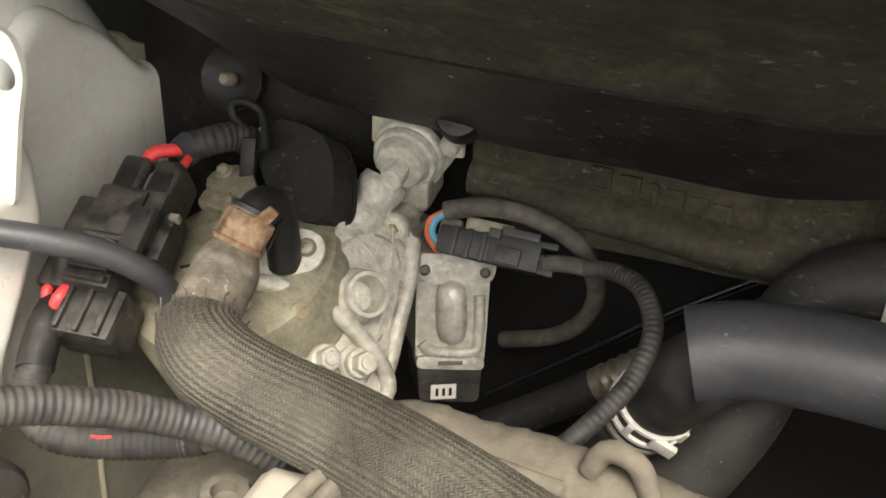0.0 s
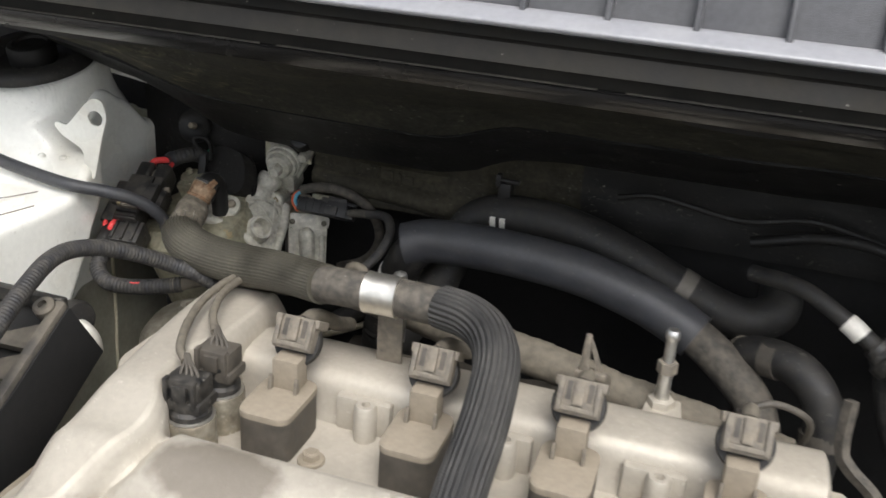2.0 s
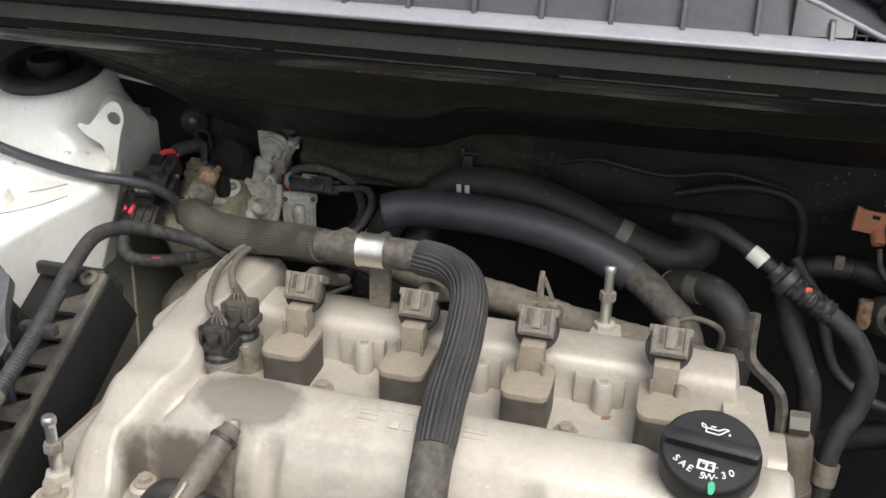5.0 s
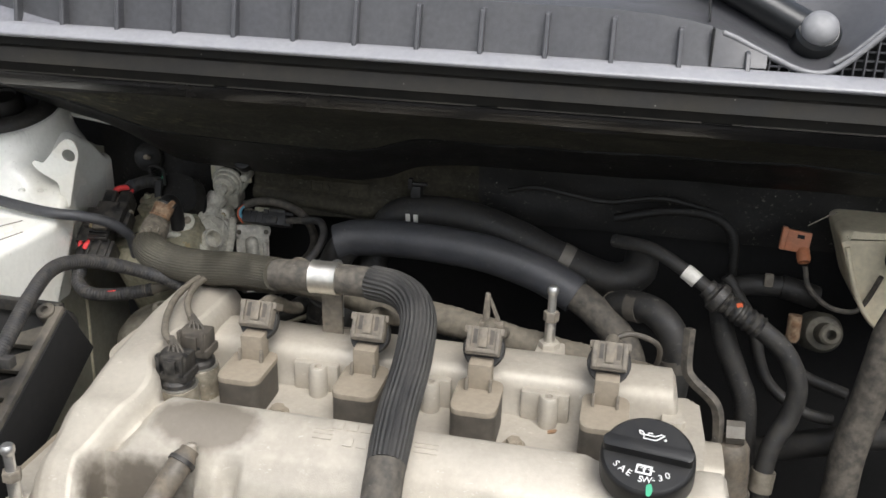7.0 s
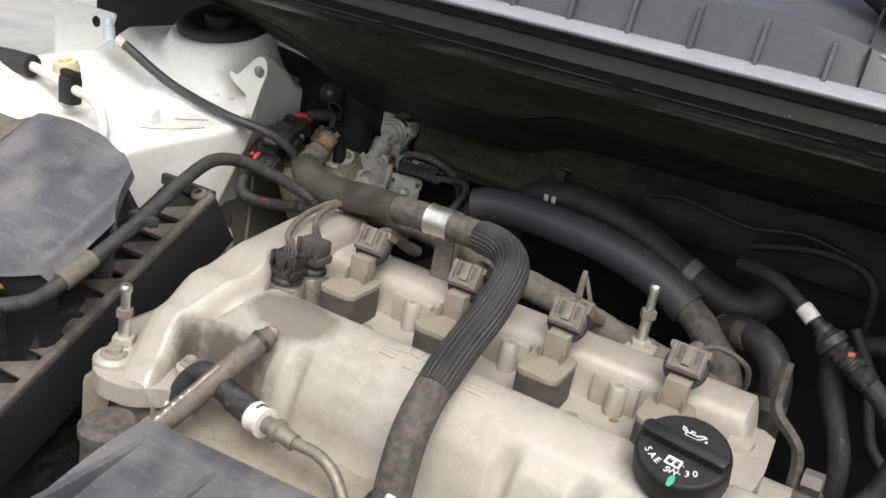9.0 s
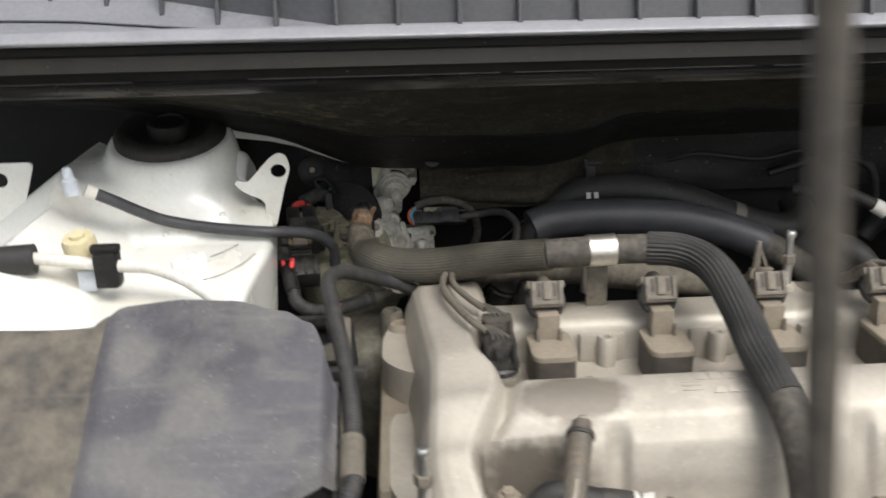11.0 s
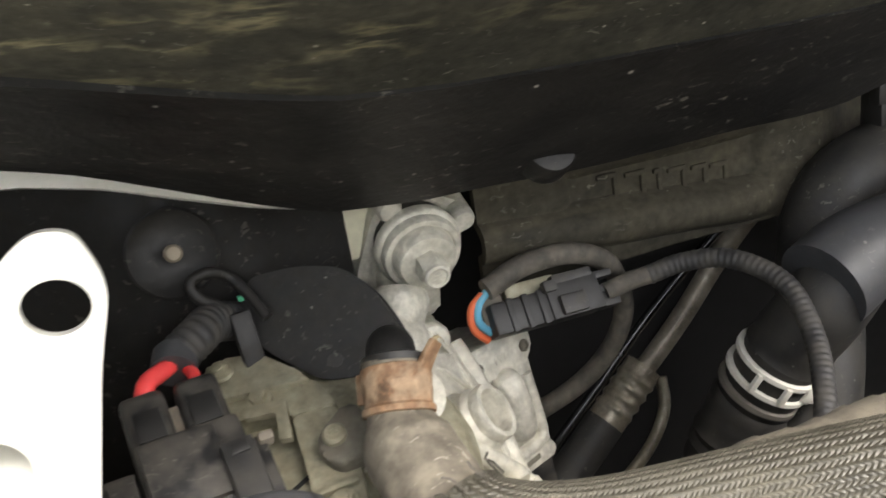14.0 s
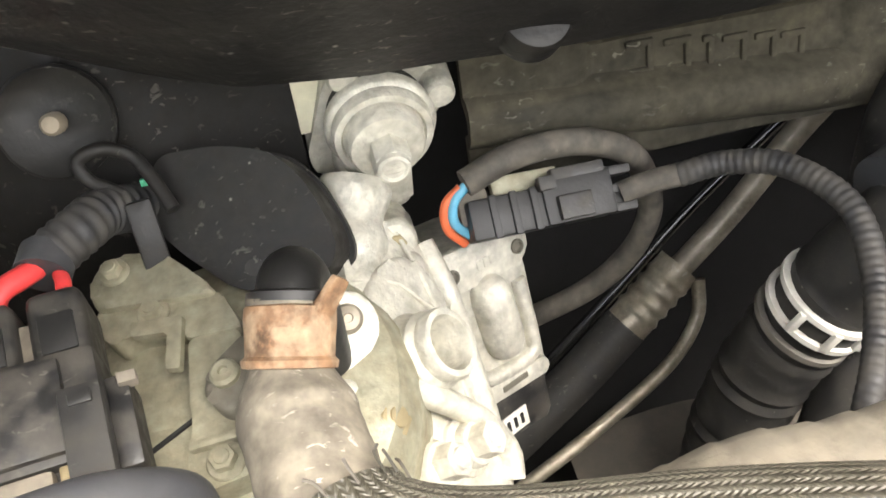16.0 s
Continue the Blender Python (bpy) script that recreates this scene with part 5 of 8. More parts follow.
part("band", add_tube(B(), [tuple(ca), tuple(ca.lerp(cb, 0.5)), tuple(cb)], 0.0126, 32, 0.003, lambda s, f: 1.0 + 0.03 * (abs(s / f - 0.5) > 0.42)), M_CHROME, clamp, "bright satin steel band")
bm = B()
add_box(bm, (0.017, 0.003, 0.046), (0.0500, 0.0265, -0.006), bevel=0.001)
add_box(bm, (0.019, 0.016, 0.003), (0.0510, 0.0340, -0.0280), bevel=0.001)
part("bracket_leg", bm, M_PLUG, clamp, "tan steel bracket leg")
bm = B()
add_prism(bm, hexagon(0.0052), 0.016, 0.022, Matrix.Translation((0.0465, 0.0500, -0.002)), bevel=0.0008)
add_lathe(bm, [(0.0046, 0.0218), (0.0046, 0.0265), (0.0040, 0.0285), (0.0022, 0.0296), (0.0001, 0.0298)], Matrix.Translation((0.0465, 0.0500, -0.002)), 20)
add_lathe(bm, [(0.0048, -0.02), (0.0048, 0.016)], Matrix.Translation((0.0465, 0.0500, -0.002)), 16)
part("clamp_bolt", bm, M_ZINC, clamp, "bright hexagon bolt")
part("ear", add_box(B(), (0.015, 0.034, 0.002), (0.0470, 0.0400, 0.0135), bevel=0.0006), M_CHROME, clamp)

rust = thing("spring_clamp", (-0.145, 0.115, 0.026), "rusty spring clamp on a dusty rubber hose end", "clamp")
cmr = basis((-0.1415, 0.1170, 0.0285), (0.20, 0.60, 0.76), (0, 0, 1))
part("band", add_lathe(B(), [(0.0084, -0.0066), (0.0095, -0.0064), (0.0097, -0.0050), (0.0089, -0.0042), (0.0090, -0.001), (0.0093, 0.003), (0.0092, 0.0054), (0.0084, 0.0058)], cmr, 36), M_RUST, rust, "orange rusted band")
part("ear", add_box(B(), (0.0062, 0.0022, 0.0125), (0, 0, 0), basis((-0.1332, 0.1155, 0.0348), (0.0075, 0.0040, 0.0075), (-0.5, 0.8, 0.1)), bevel=0.0008, taper=(0.7, 0.8)), M_RUST, rust, "upright rusty clamp ear")
part("band_slot", add_box(B(), (0.0060, 0.0012, 0.0022), (-0.0015, -0.0098, 0.0020), cmr, bevel=0.0004), M_DARK, rust, "dark slot in the band")
part("crack", add_tube(B(), [cmr @ Vector(p) for p in ((-0.006, -0.0082, 0.010), (-0.0052, -0.0088, 0.006), (-0.0060, -0.0086, 0.001), (-0.0055, -0.0092, -0.003))], 0.0006, 6, 0.001), M_DARK, rust)
part("ear", add_box(B(), (0.0060, 0.0022, 0.0080), (0.0085, -0.0050, 0.002), cmr, bevel=0.0006), M_RUST, rust)
hose_end = thing("pipe_stub", (-0.142, 0.128, 0.036), "black rubber stub above the rusty clamp", "pipe stub")
part("stub", add_tube(B(), [(-0.1410, 0.1190, 0.0310), (-0.1405, 0.1222, 0.0342), (-0.1396, 0.1272, 0.0350), (-0.1385, 0.1325, 0.0310), (-0.1380, 0.1350, 0.0220), (-0.138, 0.137, 0.005)], 0.0066, 22, 0.002), M_CAP, hose_end)
part("stub_collar", add_lathe(B(), [(0.0072, -0.001), (0.0086, -0.0006), (0.0086, 0.0012), (0.0074, 0.0018)], basis((-0.1403, 0.1213, 0.0340), (0.20, 0.60, 0.76), (0, 0, 1)), 24), M_CAP, hose_end)

# air-conditioning hose in its foam sleeve
foam = thing("foam_sleeved_hose", (0.02, 0.15, 0.0), "dark grey foam-sleeved hose curving behind the engine", "hose")
FO = [(0.0135, 0.1485, 0.0028), (0.036, 0.1525, 0.0085), (0.085, 0.152, 0.0105), (0.145, 0.150, 0.007), (0.190, 0.147, -0.003), (0.216, 0.143, -0.012), (0.234, 0.138, -0.020)]
part("foam_sleeve", add_tube(B(), FO, 0.0167, 32, 0.004), M_FOAM, foam, "smooth grey foam sleeve")
part("inner_hose", add_tube(B(), [(0.226, 0.141, -0.016), (0.250, 0.131, -0.028), (0.276, 0.118, -0.048), (0.287, 0.108, -0.072), (0.292, 0.100, -0.11)], 0.0135, 22, 0.004), M_DUSTRUB, foam, "dusty rubber hose end")
part("lower_hose", add_tube(B(), [(0.026, 0.151, 0.004), (0.016, 0.1515, -0.007), (0.008, 0.158, -0.022), (0.001, 0.1655, -0.040), (-0.008, 0.173, -0.064), (-0.016, 0.179, -0.10), (-0.018, 0.18, -0.14)], 0.0147, 24, 0.003, lambda s, f: 1.0 + 0.045 * math.sin(s * 900) * smooth01((s - 0.02) / 0.02)), M_RUBBER, foam, "ribbed black rubber hose")
clip = thing("white_hose_clip", (-0.003, 0.155, -0.036), "white plastic band clip round a black hose", "clip")
kd = basis((0.0035, 0.1625, -0.0320), (0.34, -0.36, 0.87), (0, 1, 0)) @ Matrix.Scale(0.88, 4)
for z in (-0.0045, 0.0045):
    part("band", add_lathe(B(), [(0.0172, z - 0.0012), (0.0182, z - 0.0010), (0.0182, z + 0.0010), (0.0172, z + 0.0012)], kd, 32), M_WHITEPL, clip)
part("buckle", add_box(B(), (0.011, 0.0030, 0.0075), (0.0110, -0.0158, 0.0005), kd, bevel=0.0009), M_WHITEPL, clip, "white buckle of the clip")
part("spring_ring", add_lathe(B(), [(0.0170, -0.0135), (0.0178, -0.0132), (0.0178, -0.0110), (0.0170, -0.0107)], kd, 32), M_GREYST, clip, "dull metal ring below the clip")
for a in (215, 255, 300, 340):
    part("bridge", add_box(B(), (0.003, 0.002, 0.009), (0.0179 * math.cos(radians(a)), 0.0179 * math.sin(radians(a)), 0), kd, bevel=0.0005), M_WHITEPL, clip)
back = hose("heater_hose", [(0.006, 0.150, -0.090), (0.018, 0.158, -0.066), (0.034, 0.174, -0.036), (0.042, 0.187, -0.010), (0.054, 0.193, 0.013), (0.078, 0.192, 0.024), (0.125, 0.190, 0.024), (0.175, 0.186, 0.011), (0.220, 0.182, -0.007), (0.262, 0.178, -0.018), (0.285, 0.185, -0.012), (0.288, 0.205, 0.0)], 0.0155, M_RUBBER, "black heater hose behind the foam-sleeved hose")
part("tape_band", add_tube(B(), [(0.214, 0.1825, -0.0045), (0.224, 0.1818, -0.0085)], 0.0162, 20, 0.002), M_GREYST, back, "dull spring band")
bclip = thing("cable_tie_clip", (0.077, 0.19, 0.034), "black clip with pale tape holding a hose to the firewall", "clip")
for dx in (-0.003, 0.0045):
    part("tape", add_lathe(B(), [(0.0163, -0.0022), (0.0168, -0.0018), (0.0168, 0.0018), (0.0163, 0.0022)], basis((0.076 + dx, 0.192, 0.0235), (1, 0, 0.05), (0, 0, 1)), 20, 168, 72), M_WHITEPL, bclip, "strip of pale tape")
bm = B()
add_box(bm, (0.010, 0.012, 0.016), (0.077, 0.194, 0.042), bevel=0.002)
add_box(bm, (0.004, 0.006, 0.010), (0.072, 0.190, 0.052), bevel=0.001)
add_box(bm, (0.018, 0.004, 0.003), (0.079, 0.190, 0.052), bevel=0.001)
part("clip_body", bm, M_CAP, bclip)

byp = hose("short_bypass_hose", [(0.255, 0.150, -0.040), (0.275, 0.135, -0.022), (0.300, 0.118, -0.018), (0.318, 0.106, -0.034), (0.322, 0.100, -0.065), (0.318, 0.095, -0.12)], 0.0125, M_RUBBER, "dusty black bent bypass hose")
for pa, pb in (((0.3205, 0.1025, -0.052), (0.322, 0.100, -0.062)), ((0.281, 0.1305, -0.0205), (0.290, 0.1245, -0.0186))):
    part("spring_band", add_tube(B(), [pa, pb], 0.0133, 22, 0.002), M_COILSIDE, byp, "dull spring band")
hclamp = thing("worm_clamp", (0.276, 0.150, -0.02), "dull spring clamp on a heater hose", "clamp")
part("band", add_lathe(B(), [(0.0135, -0.005), (0.0145, -0.005), (0.0145, 0.005), (0.0135, 0.005)], basis((0.268, 0.142, -0.03), (0.5, -0.4, 0.75), (0, 0, 1)), 26), M_STEEL, hclamp)

# vapour line with its white ring and quick coupling
vap = thing("vapour_line", (0.26, 0.13, 0.03), "black corrugated vapour line with a white ring and coupling", "fuel line")
part("tube", add_tube(B(), [(0.262, 0.150, 0.030), (0.292, 0.128, 0.034), (0.320, 0.113, 0.024), (0.345, 0.104, 0.010)], 0.0057, 16, 0.004), M_RUBBER, vap)
part("white_ring", add_tube(B(), [(0.3205, 0.1130, 0.0235), (0.326, 0.1105, 0.0205), (0.3305, 0.1085, 0.0175)], 0.0068, 18, 0.003), M_WHITEPL, vap, "white paper ring")
part("coupling", add_tube(B(), [(0.338, 0.106, 0.014), (0.350, 0.102, 0.006), (0.362, 0.100, -0.001), (0.382, 0.097, -0.012)], 0.0105, 20, 0.0015, lambda s, f: (0.80 if s < 0.006 else 1.22 if 0.009 < s < 0.016 else 0.88 + 0.09 * math.sin(s * 1100))), M_BLACK, vap, "black quick coupling")
for q in ((0.3475, 0.0965, 0.012), (0.363, 0.095, 0.006)):
    part("lock_button", add_box(B(), (0.006, 0.003, 0.004), q, bevel=0.0008), M_ORANGEW, vap, "red lock button")
part("lower_tube", add_tube(B(), [(0.380, 0.097, -0.011), (0.402, 0.094, -0.028), (0.416, 0.090, -0.054), (0.414, 0.086, -0.082), (0.402, 0.078, -0.110), (0.398, 0.070, -0.145), (0.40, 0.06, -0.22)], 0.0080, 18, 0.004), M_RUBBER, vap)
part("end_ferrule", add_tube(B(), [(0.3995, 0.074, -0.128), (0.398, 0.070, -0.145)], 0.0098, 18, 0.003), M_STEEL, vap)
hose("straight_hose", [(0.350, 0.115, 0.002), (0.358, 0.112, -0.030), (0.372, 0.108, -0.062), (0.382, 0.104, -0.088), (0.388, 0.10, -0.15)], 0.0092, M_RUBBER, "dusty black hose beside the vapour line")
tee = thing("tee_hose", (0.35, 0.19, -0.02), "dusty black tee hose with a small clip", "hose")
part("hose_wall", add_tube(B(), [(0.356, 0.188, -0.034), (0.366, 0.188, -0.021), (0.383, 0.188, -0.0135), (0.410, 0.188, -0.012)], 0.0092, 20, 0.004), M_RUBBER, tee)
part("hose_end", add_tube(B(), [(0.409, 0.188, -0.012), (0.420, 0.188, -0.014), (0.440, 0.19, -0.020)], 0.0105, 20, 0.004), M_COVERBLK, tee)
part("clip", add_box(B(), (0.008, 0.005, 0.012), (0.397, 0.180, -0.004), bevel=0.002), M_PLUG, tee)
hose("thick_coolant_hose", [(0.492, 0.105, 0.018), (0.479, 0.097, -0.004), (0.4745, 0.092, -0.030), (0.470, 0.090, -0.067), (0.463, 0.085, -0.107), (0.461, 0.080, -0.148), (0.46, 0.075, -0.22)], 0.0135, M_DUSTRUB, "grey-black dusty hose below the brake fluid tank")
part("collar", add_tube(B(), [(0.4880, 0.1025, 0.0110), (0.4835, 0.0997, 0.0035)], 0.0146, 22, 0.002), M_BLACK, bpy.data.objects["thick_coolant_hose"], "black collar at the upper end")
for k, pts in enumerate(([(0.36, 0.17, 0.0), (0.395, 0.16, -0.045), (0.43, 0.15, -0.075), (0.47, 0.15, -0.09)], [(0.40, 0.15, -0.16), (0.45, 0.13, -0.13), (0.53, 0.12, -0.10), (0.62, 0.12, -0.09)], [(0.385, 0.14, -0.035), (0.40, 0.13, -0.075), (0.43, 0.12, -0.095), (0.455, 0.12, -0.10)])):
    hose("small_hose", pts, (0.005, 0.012, 0.0050)[k], M_RUBBER, ("thin black hose low behind the engine", "black hose low beside the engine", "dusty small hose low behind the engine")[k], "hose")
hose("wiring_loop", [(0.355, 0.215, 0.04), (0.30, 0.21, 0.052), (0.25, 0.208, 0.045), (0.19, 0.21, 0.052), (0.16, 0.215, 0.045)], 0.0026, M_COVERBLK, "thin black wire along the firewall", "wire", n=8)
hose("firewall_pipe", [(0.26, 0.208, 0.03), (0.31, 0.205, 0.043), (0.35, 0.203, 0.040), (0.366, 0.20, 0.02), (0.368, 0.2, -0.03)], 0.0045, M_COVERBLK, "black hose looping down the firewall", n=10)

# brake fluid tank and the orange plug
tank = thing("brake_fluid_tank", (0.505, 0.19, -0.06), "yellowed translucent brake fluid tank beside the firewall", "tank")
tk = basis((0.014, 0.205, 0.0), (0, -1, 0), (0, 0, 1))
part("tank_body", add_prism(B(), rounded([(0.430, 0.050), (0.442, 0.018), (0.453, -0.012), (0.470, -0.034), (0.492, -0.043), (0.57, -0.047), (0.57, 0.050)], 0.012), -0.03, 0.032, tk, bevel=0.008, seg=3), M_TANK, tank)
part("tank_rim", add_tube(B(), [(0.453, 0.172, 0.036), (0.462, 0.1705, 0.008), (0.473, 0.1705, -0.016), (0.489, 0.171, -0.034), (0.515, 0.172, -0.043)], 0.0022, 10, 0.004), M_TANK, tank, "moulded seam")
part("sensor_plug", add_box(B(), (0.034, 0.03, 0.022), (0.501, 0.166, 0.034), bevel=0.004), M_BLACK, tank, "black sensor plug")
part("tank_neck", add_lathe(B(), [(0.018, 0.04), (0.018, 0.06), (0.02, 0.062), (0.02, 0.085), (0.017, 0.088), (0.0001, 0.088)], Matrix.Translation((0.53, 0.19, 0)), 24), M_BLACK, tank, "black filler cap")
oc = thing("orange_connector", (0.417, 0.192, 0.025), "orange plastic wiring connector hanging from a wire", "connector")
om = pose(0.4155, 0.190, 0.0310, -15, 4, -8) @ Matrix.Scale(0.66, 4)
part("housing", add_box(B(), (0.034, 0.020, 0.028), (0, 0, 0), om, bevel=0.002), M_ORANGE, oc)
part("housing_lip", add_box(B(), (0.007, 0.024, 0.030), (-0.016, 0, 0.001), om, bevel=0.0015), M_ORANGE, oc)
part("housing_slot", add_box(B(), (0.009, 0.003, 0.005), (0.004, -0.0095, 0.007), om, bevel=0.0005), M_DARK, oc, "dark slot")
part("spigot", add_lathe(B(), [(0.0082, 0), (0.0088, 0.012), (0.0075, 0.018), (0.004, 0.018), (0.004, 0.012)], om @ basis((0.010, -0.004, -0.009), (0.25, -0.45, -0.9), (0, 1, 0)), 20), M_ORANGE, oc)
part("wire", add_tube(B(), [(0.4245, 0.180, 0.012), (0.430, 0.176, -0.006), (0.448, 0.172, -0.020), (0.468, 0.172, -0.022), (0.476, 0.172, -0.012), (0.482, 0.165, 0.015)], 0.0022, 8, 0.003), M_DUSTRUB, oc, "thin taped wire")
part("bracket_pin", add_tube(B(), [(0.424, 0.195, 0.044), (0.437, 0.198, 0.052), (0.446, 0.20, 0.057)], 0.0006, 8, 0.003), M_STEEL, oc, "thin bright pin")
mc = thing("master_cylinder", (0.455, 0.2, -0.06), "dull metal brake master cylinder fitting low by the firewall", "cylinder")
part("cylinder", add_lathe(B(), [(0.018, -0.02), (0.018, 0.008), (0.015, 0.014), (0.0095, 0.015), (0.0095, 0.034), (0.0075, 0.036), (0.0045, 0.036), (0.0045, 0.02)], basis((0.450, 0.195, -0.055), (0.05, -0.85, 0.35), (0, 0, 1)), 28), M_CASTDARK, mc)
part("pipe_nut", add_lathe(B(), [(0.006, 0), (0.006, 0.02), (0.004, 0.024)], basis((0.422, 0.17, -0.03), (0, -0.2, -1), (0, 1, 0)), 12), M_RUST, mc, "rusty pipe nut")

# bracket and solenoid at the end of the cover
brk = thing("engine_bracket", (0.356, 0.04, -0.1), "bent grey steel bracket bolted beside the cover", "bracket")
bpts = [(0.3255, 0.064, -0.004), (0.3265, 0.060, -0.034), (0.332, 0.056, -0.044), (0.351, 0.050, -0.060), (0.356, 0.048, -0.085), (0.355, 0.045, -0.104), (0.352, 0.042, -0.130)]
part("strip", add_tube(B(), bpts, 0.0044, 4, 0.003, flat=0.8), M_DUSTRUB, brk)
part("nut", add_prism(B(), hexagon(0.009), 0, 0.014, basis((0.362, 0.050, -0.082), (1, -0.1, 0.1), (0, 0, 1)), bevel=0.001), M_GREYST, brk)
sol = thing("solenoid_valve", (0.374, 0.04, -0.22), "dusty tan camshaft solenoid with a clamp band", "solenoid")
sm = basis((0.369, 0.050, -0.143), (-0.05, 0.06, 1), (0, 1, 0))
part("barrel", add_lathe(B(), [(0.0165, -0.10)] + [(0.0162 + 0.0006 * (k % 2), -0.095 + 0.0042 * k) for k in range(30)] + [(0.0155, 0.040), (0.0155, 0.046), (0.012, 0.052), (0.0001, 0.054)], sm, 26), M_DIP, sol)
part("band", add_lathe(B(), [(0.0178, -0.004), (0.0188, -0.003), (0.0188, 0.006), (0.0178, 0.007)], sm, 26), M_COILSIDE, sol)

# dusty harness behind the rear tunnel
har = thing("engine_harness", (-0.06, 0.07, 0.0), "tan tape-wrapped wiring harness behind the cover", "wiring harness")
part("wrapped_loom", add_tube(B(), [(-0.098, 0.096, -0.060), (-0.086, 0.090, -0.036), (-0.066, 0.087, -0.0155), (-0.03, 0.084, -0.0115), (0.0, 0.081, -0.009), (0.03, 0.077, -0.011), (0.09, 0.071, -0.018), (0.145, 0.070, -0.026), (0.195, 0.068, -0.035), (0.243, 0.067, -0.043), (0.30, 0.07, -0.056)], 0.0122, 18, 0.0015, lambda s, f: 1.0 + 0.09 * noise.noise(Vector((s * 55, 3, 1))) + 0.055 * (s / 0.009 - math.floor(s / 0.009))), M_TAPE, har)
part("branch_loop", add_tube(B(), [(-0.004, 0.078, 0.002), (0.000, 0.079, 0.010), (0.009, 0.077, 0.010), (0.014, 0.075, 0.002)], 0.0034, 12, 0.002), M_TAPE, har)
part("coil_branch", add_tube(B(), [(0.262, 0.022, -0.004), (0.280, 0.030, 0.002), (0.300, 0.036, -0.006), (0.304, 0.046, -0.024), (0.298, 0.060, -0.050)], 0.0021, 10, 0.002), M_COILSIDE, har, "thin wire loop to a coil plug")
# wires to the cam sensors
sw = thing("sensor_wires", (-0.07, 0.05, -0.01), "dusty bundled wires draped over the timing arch", "wires")
for pts in ([(-0.010, 0.072, -0.002), (-0.046, 0.066, 0.003), (-0.071, 0.047, 0.001), (-0.075, 0.015, -0.001), (-0.067, -0.018, -0.001), (-0.056, -0.044, -0.003), (-0.047, -0.053, -0.006)],
            [(-0.008, 0.074, -0.005), (-0.040, 0.070, -0.001), (-0.063, 0.054, 0.001), (-0.067, 0.026, 0.001), (-0.058, -0.004, 0.001), (-0.046, -0.022, -0.002)]):
    part("wire", add_tube(B(), pts, 0.0027, 12, 0.002, lambda s, f: 1.0 + 0.10 * noise.noise(Vector((s * 90, 1, 5)))), M_TAPE, sw, "grey tape-wrapped branch")
for k, (px, py, h) in enumerate(((-0.0385, -0.0630, -0.0105), (-0.0375, -0.0320, -0.0070))):
    cs = thing("cam_sensor", (px, py, -0.058), "black camshaft sensor with a bright ring in the cover recess", "sensor", "camshaft sensors")
    m = Matrix.Translation((px, py, 0))
    part("sleeve", add_lathe(B(), [(0.0150, -0.062), (0.0150, -0.036), (0.0140, -0.0345), (0.012, -0.0345)], m, 28), M_PIPE, cs, "dull metal sleeve")
    part("ring", add_lathe(B(), [(0.0128, -0.0352), (0.0142, -0.0350), (0.0144, -0.0338), (0.0128, -0.0334)], m, 28), M_CHROME, cs, "bright worn rim")
    part("body", add_lathe(B(), [(0.0125, -0.036), (0.0125, -0.030), (0.0105, -0.028), (0.0105, h - 0.008)], m, 24), M_BLACK, cs)
    pm = M_BLACK if k == 0 else M_COILSIDE
    plug = part("plug", add_box(B(), (0.0225, 0.017, 0.013), (px, py, h - 0.004), bevel=0.002), pm, cs, "dusty plug with latch rails")
    part("plug_skirt", add_box(B(), (0.0255, 0.020, 0.007), (px, py, h - 0.0135), bevel=0.002), pm, plug)
    for j in (-1, 1):
        part("latch_rail", add_box(B(), (0.0025, 0.005, 0.016), (px + 0.009 * j, py - 0.0085, h - 0.004), bevel=0.0006), pm, plug)
    part("latch", add_box(B(), (0.009, 0.003, 0.010), (px, py - 0.0092, h - 0.005), bevel=0.0006), pm, plug)
    for j in (-1.5, -0.5, 0.5, 1.5):
        part("wire", add_tube(B(), [(px + 0.0035 * j, py, h), (px + 0.0036 * j, py + 0.001, h + 0.0035), (px - 0.004 + 0.0016 * j, py + 0.006, h + 0.0065 + 0.0006 * j), (px - 0.009 + 0.0007 * j, py + 0.013, h + 0.0075)], 0.0010, 8, 0.001), M_COILSIDE, cs, "thin dusty wire")

# ================= valve housing and what surrounds it =================
# frames: F on the face with the port, C on the round mount, BX on the square solenoid cover
F = basis((-0.1079, 0.147, -0.0053), (0.71, -0.44, 0.55), (0.105, 0.84, 0.535))
C = basis((-0.1124, 0.1945, 0.0364), (0.02, -0.95, -0.25), (0, 0, 1))
valve = thing("valve_housing", (-0.105, 0.175, -0.06), "pale cast aluminium control valve housing with ports and bolts", "valve housing")
BODY = [(-0.0215, 0.0310), (-0.0120, 0.0385), (-0.0030, 0.0400), (0.0125, 0.0375), (0.0195, 0.0215), (0.0245, 0.0020), (0.0315, -0.0180), (0.0300, -0.0300), (-0.0200, -0.0300), (-0.0195, 0.0100)]
part("body", add_prism(B(), rounded(BODY, 0.006), -0.058, -0.0135, F, bevel=0.0035, seg=3), M_CAST, valve)
part("left_column", add_tube(B(), [(-0.1220, 0.192, 0.022), (-0.1265, 0.182, 0.010), (-0.1290, 0.168, 0.000), (-0.1300, 0.150, -0.010)], 0.0095, 18, 0.003, lambda s, f: 1.0 + 0.10 * math.sin(s * 420)), M_CAST, valve, "lumpy cast column")
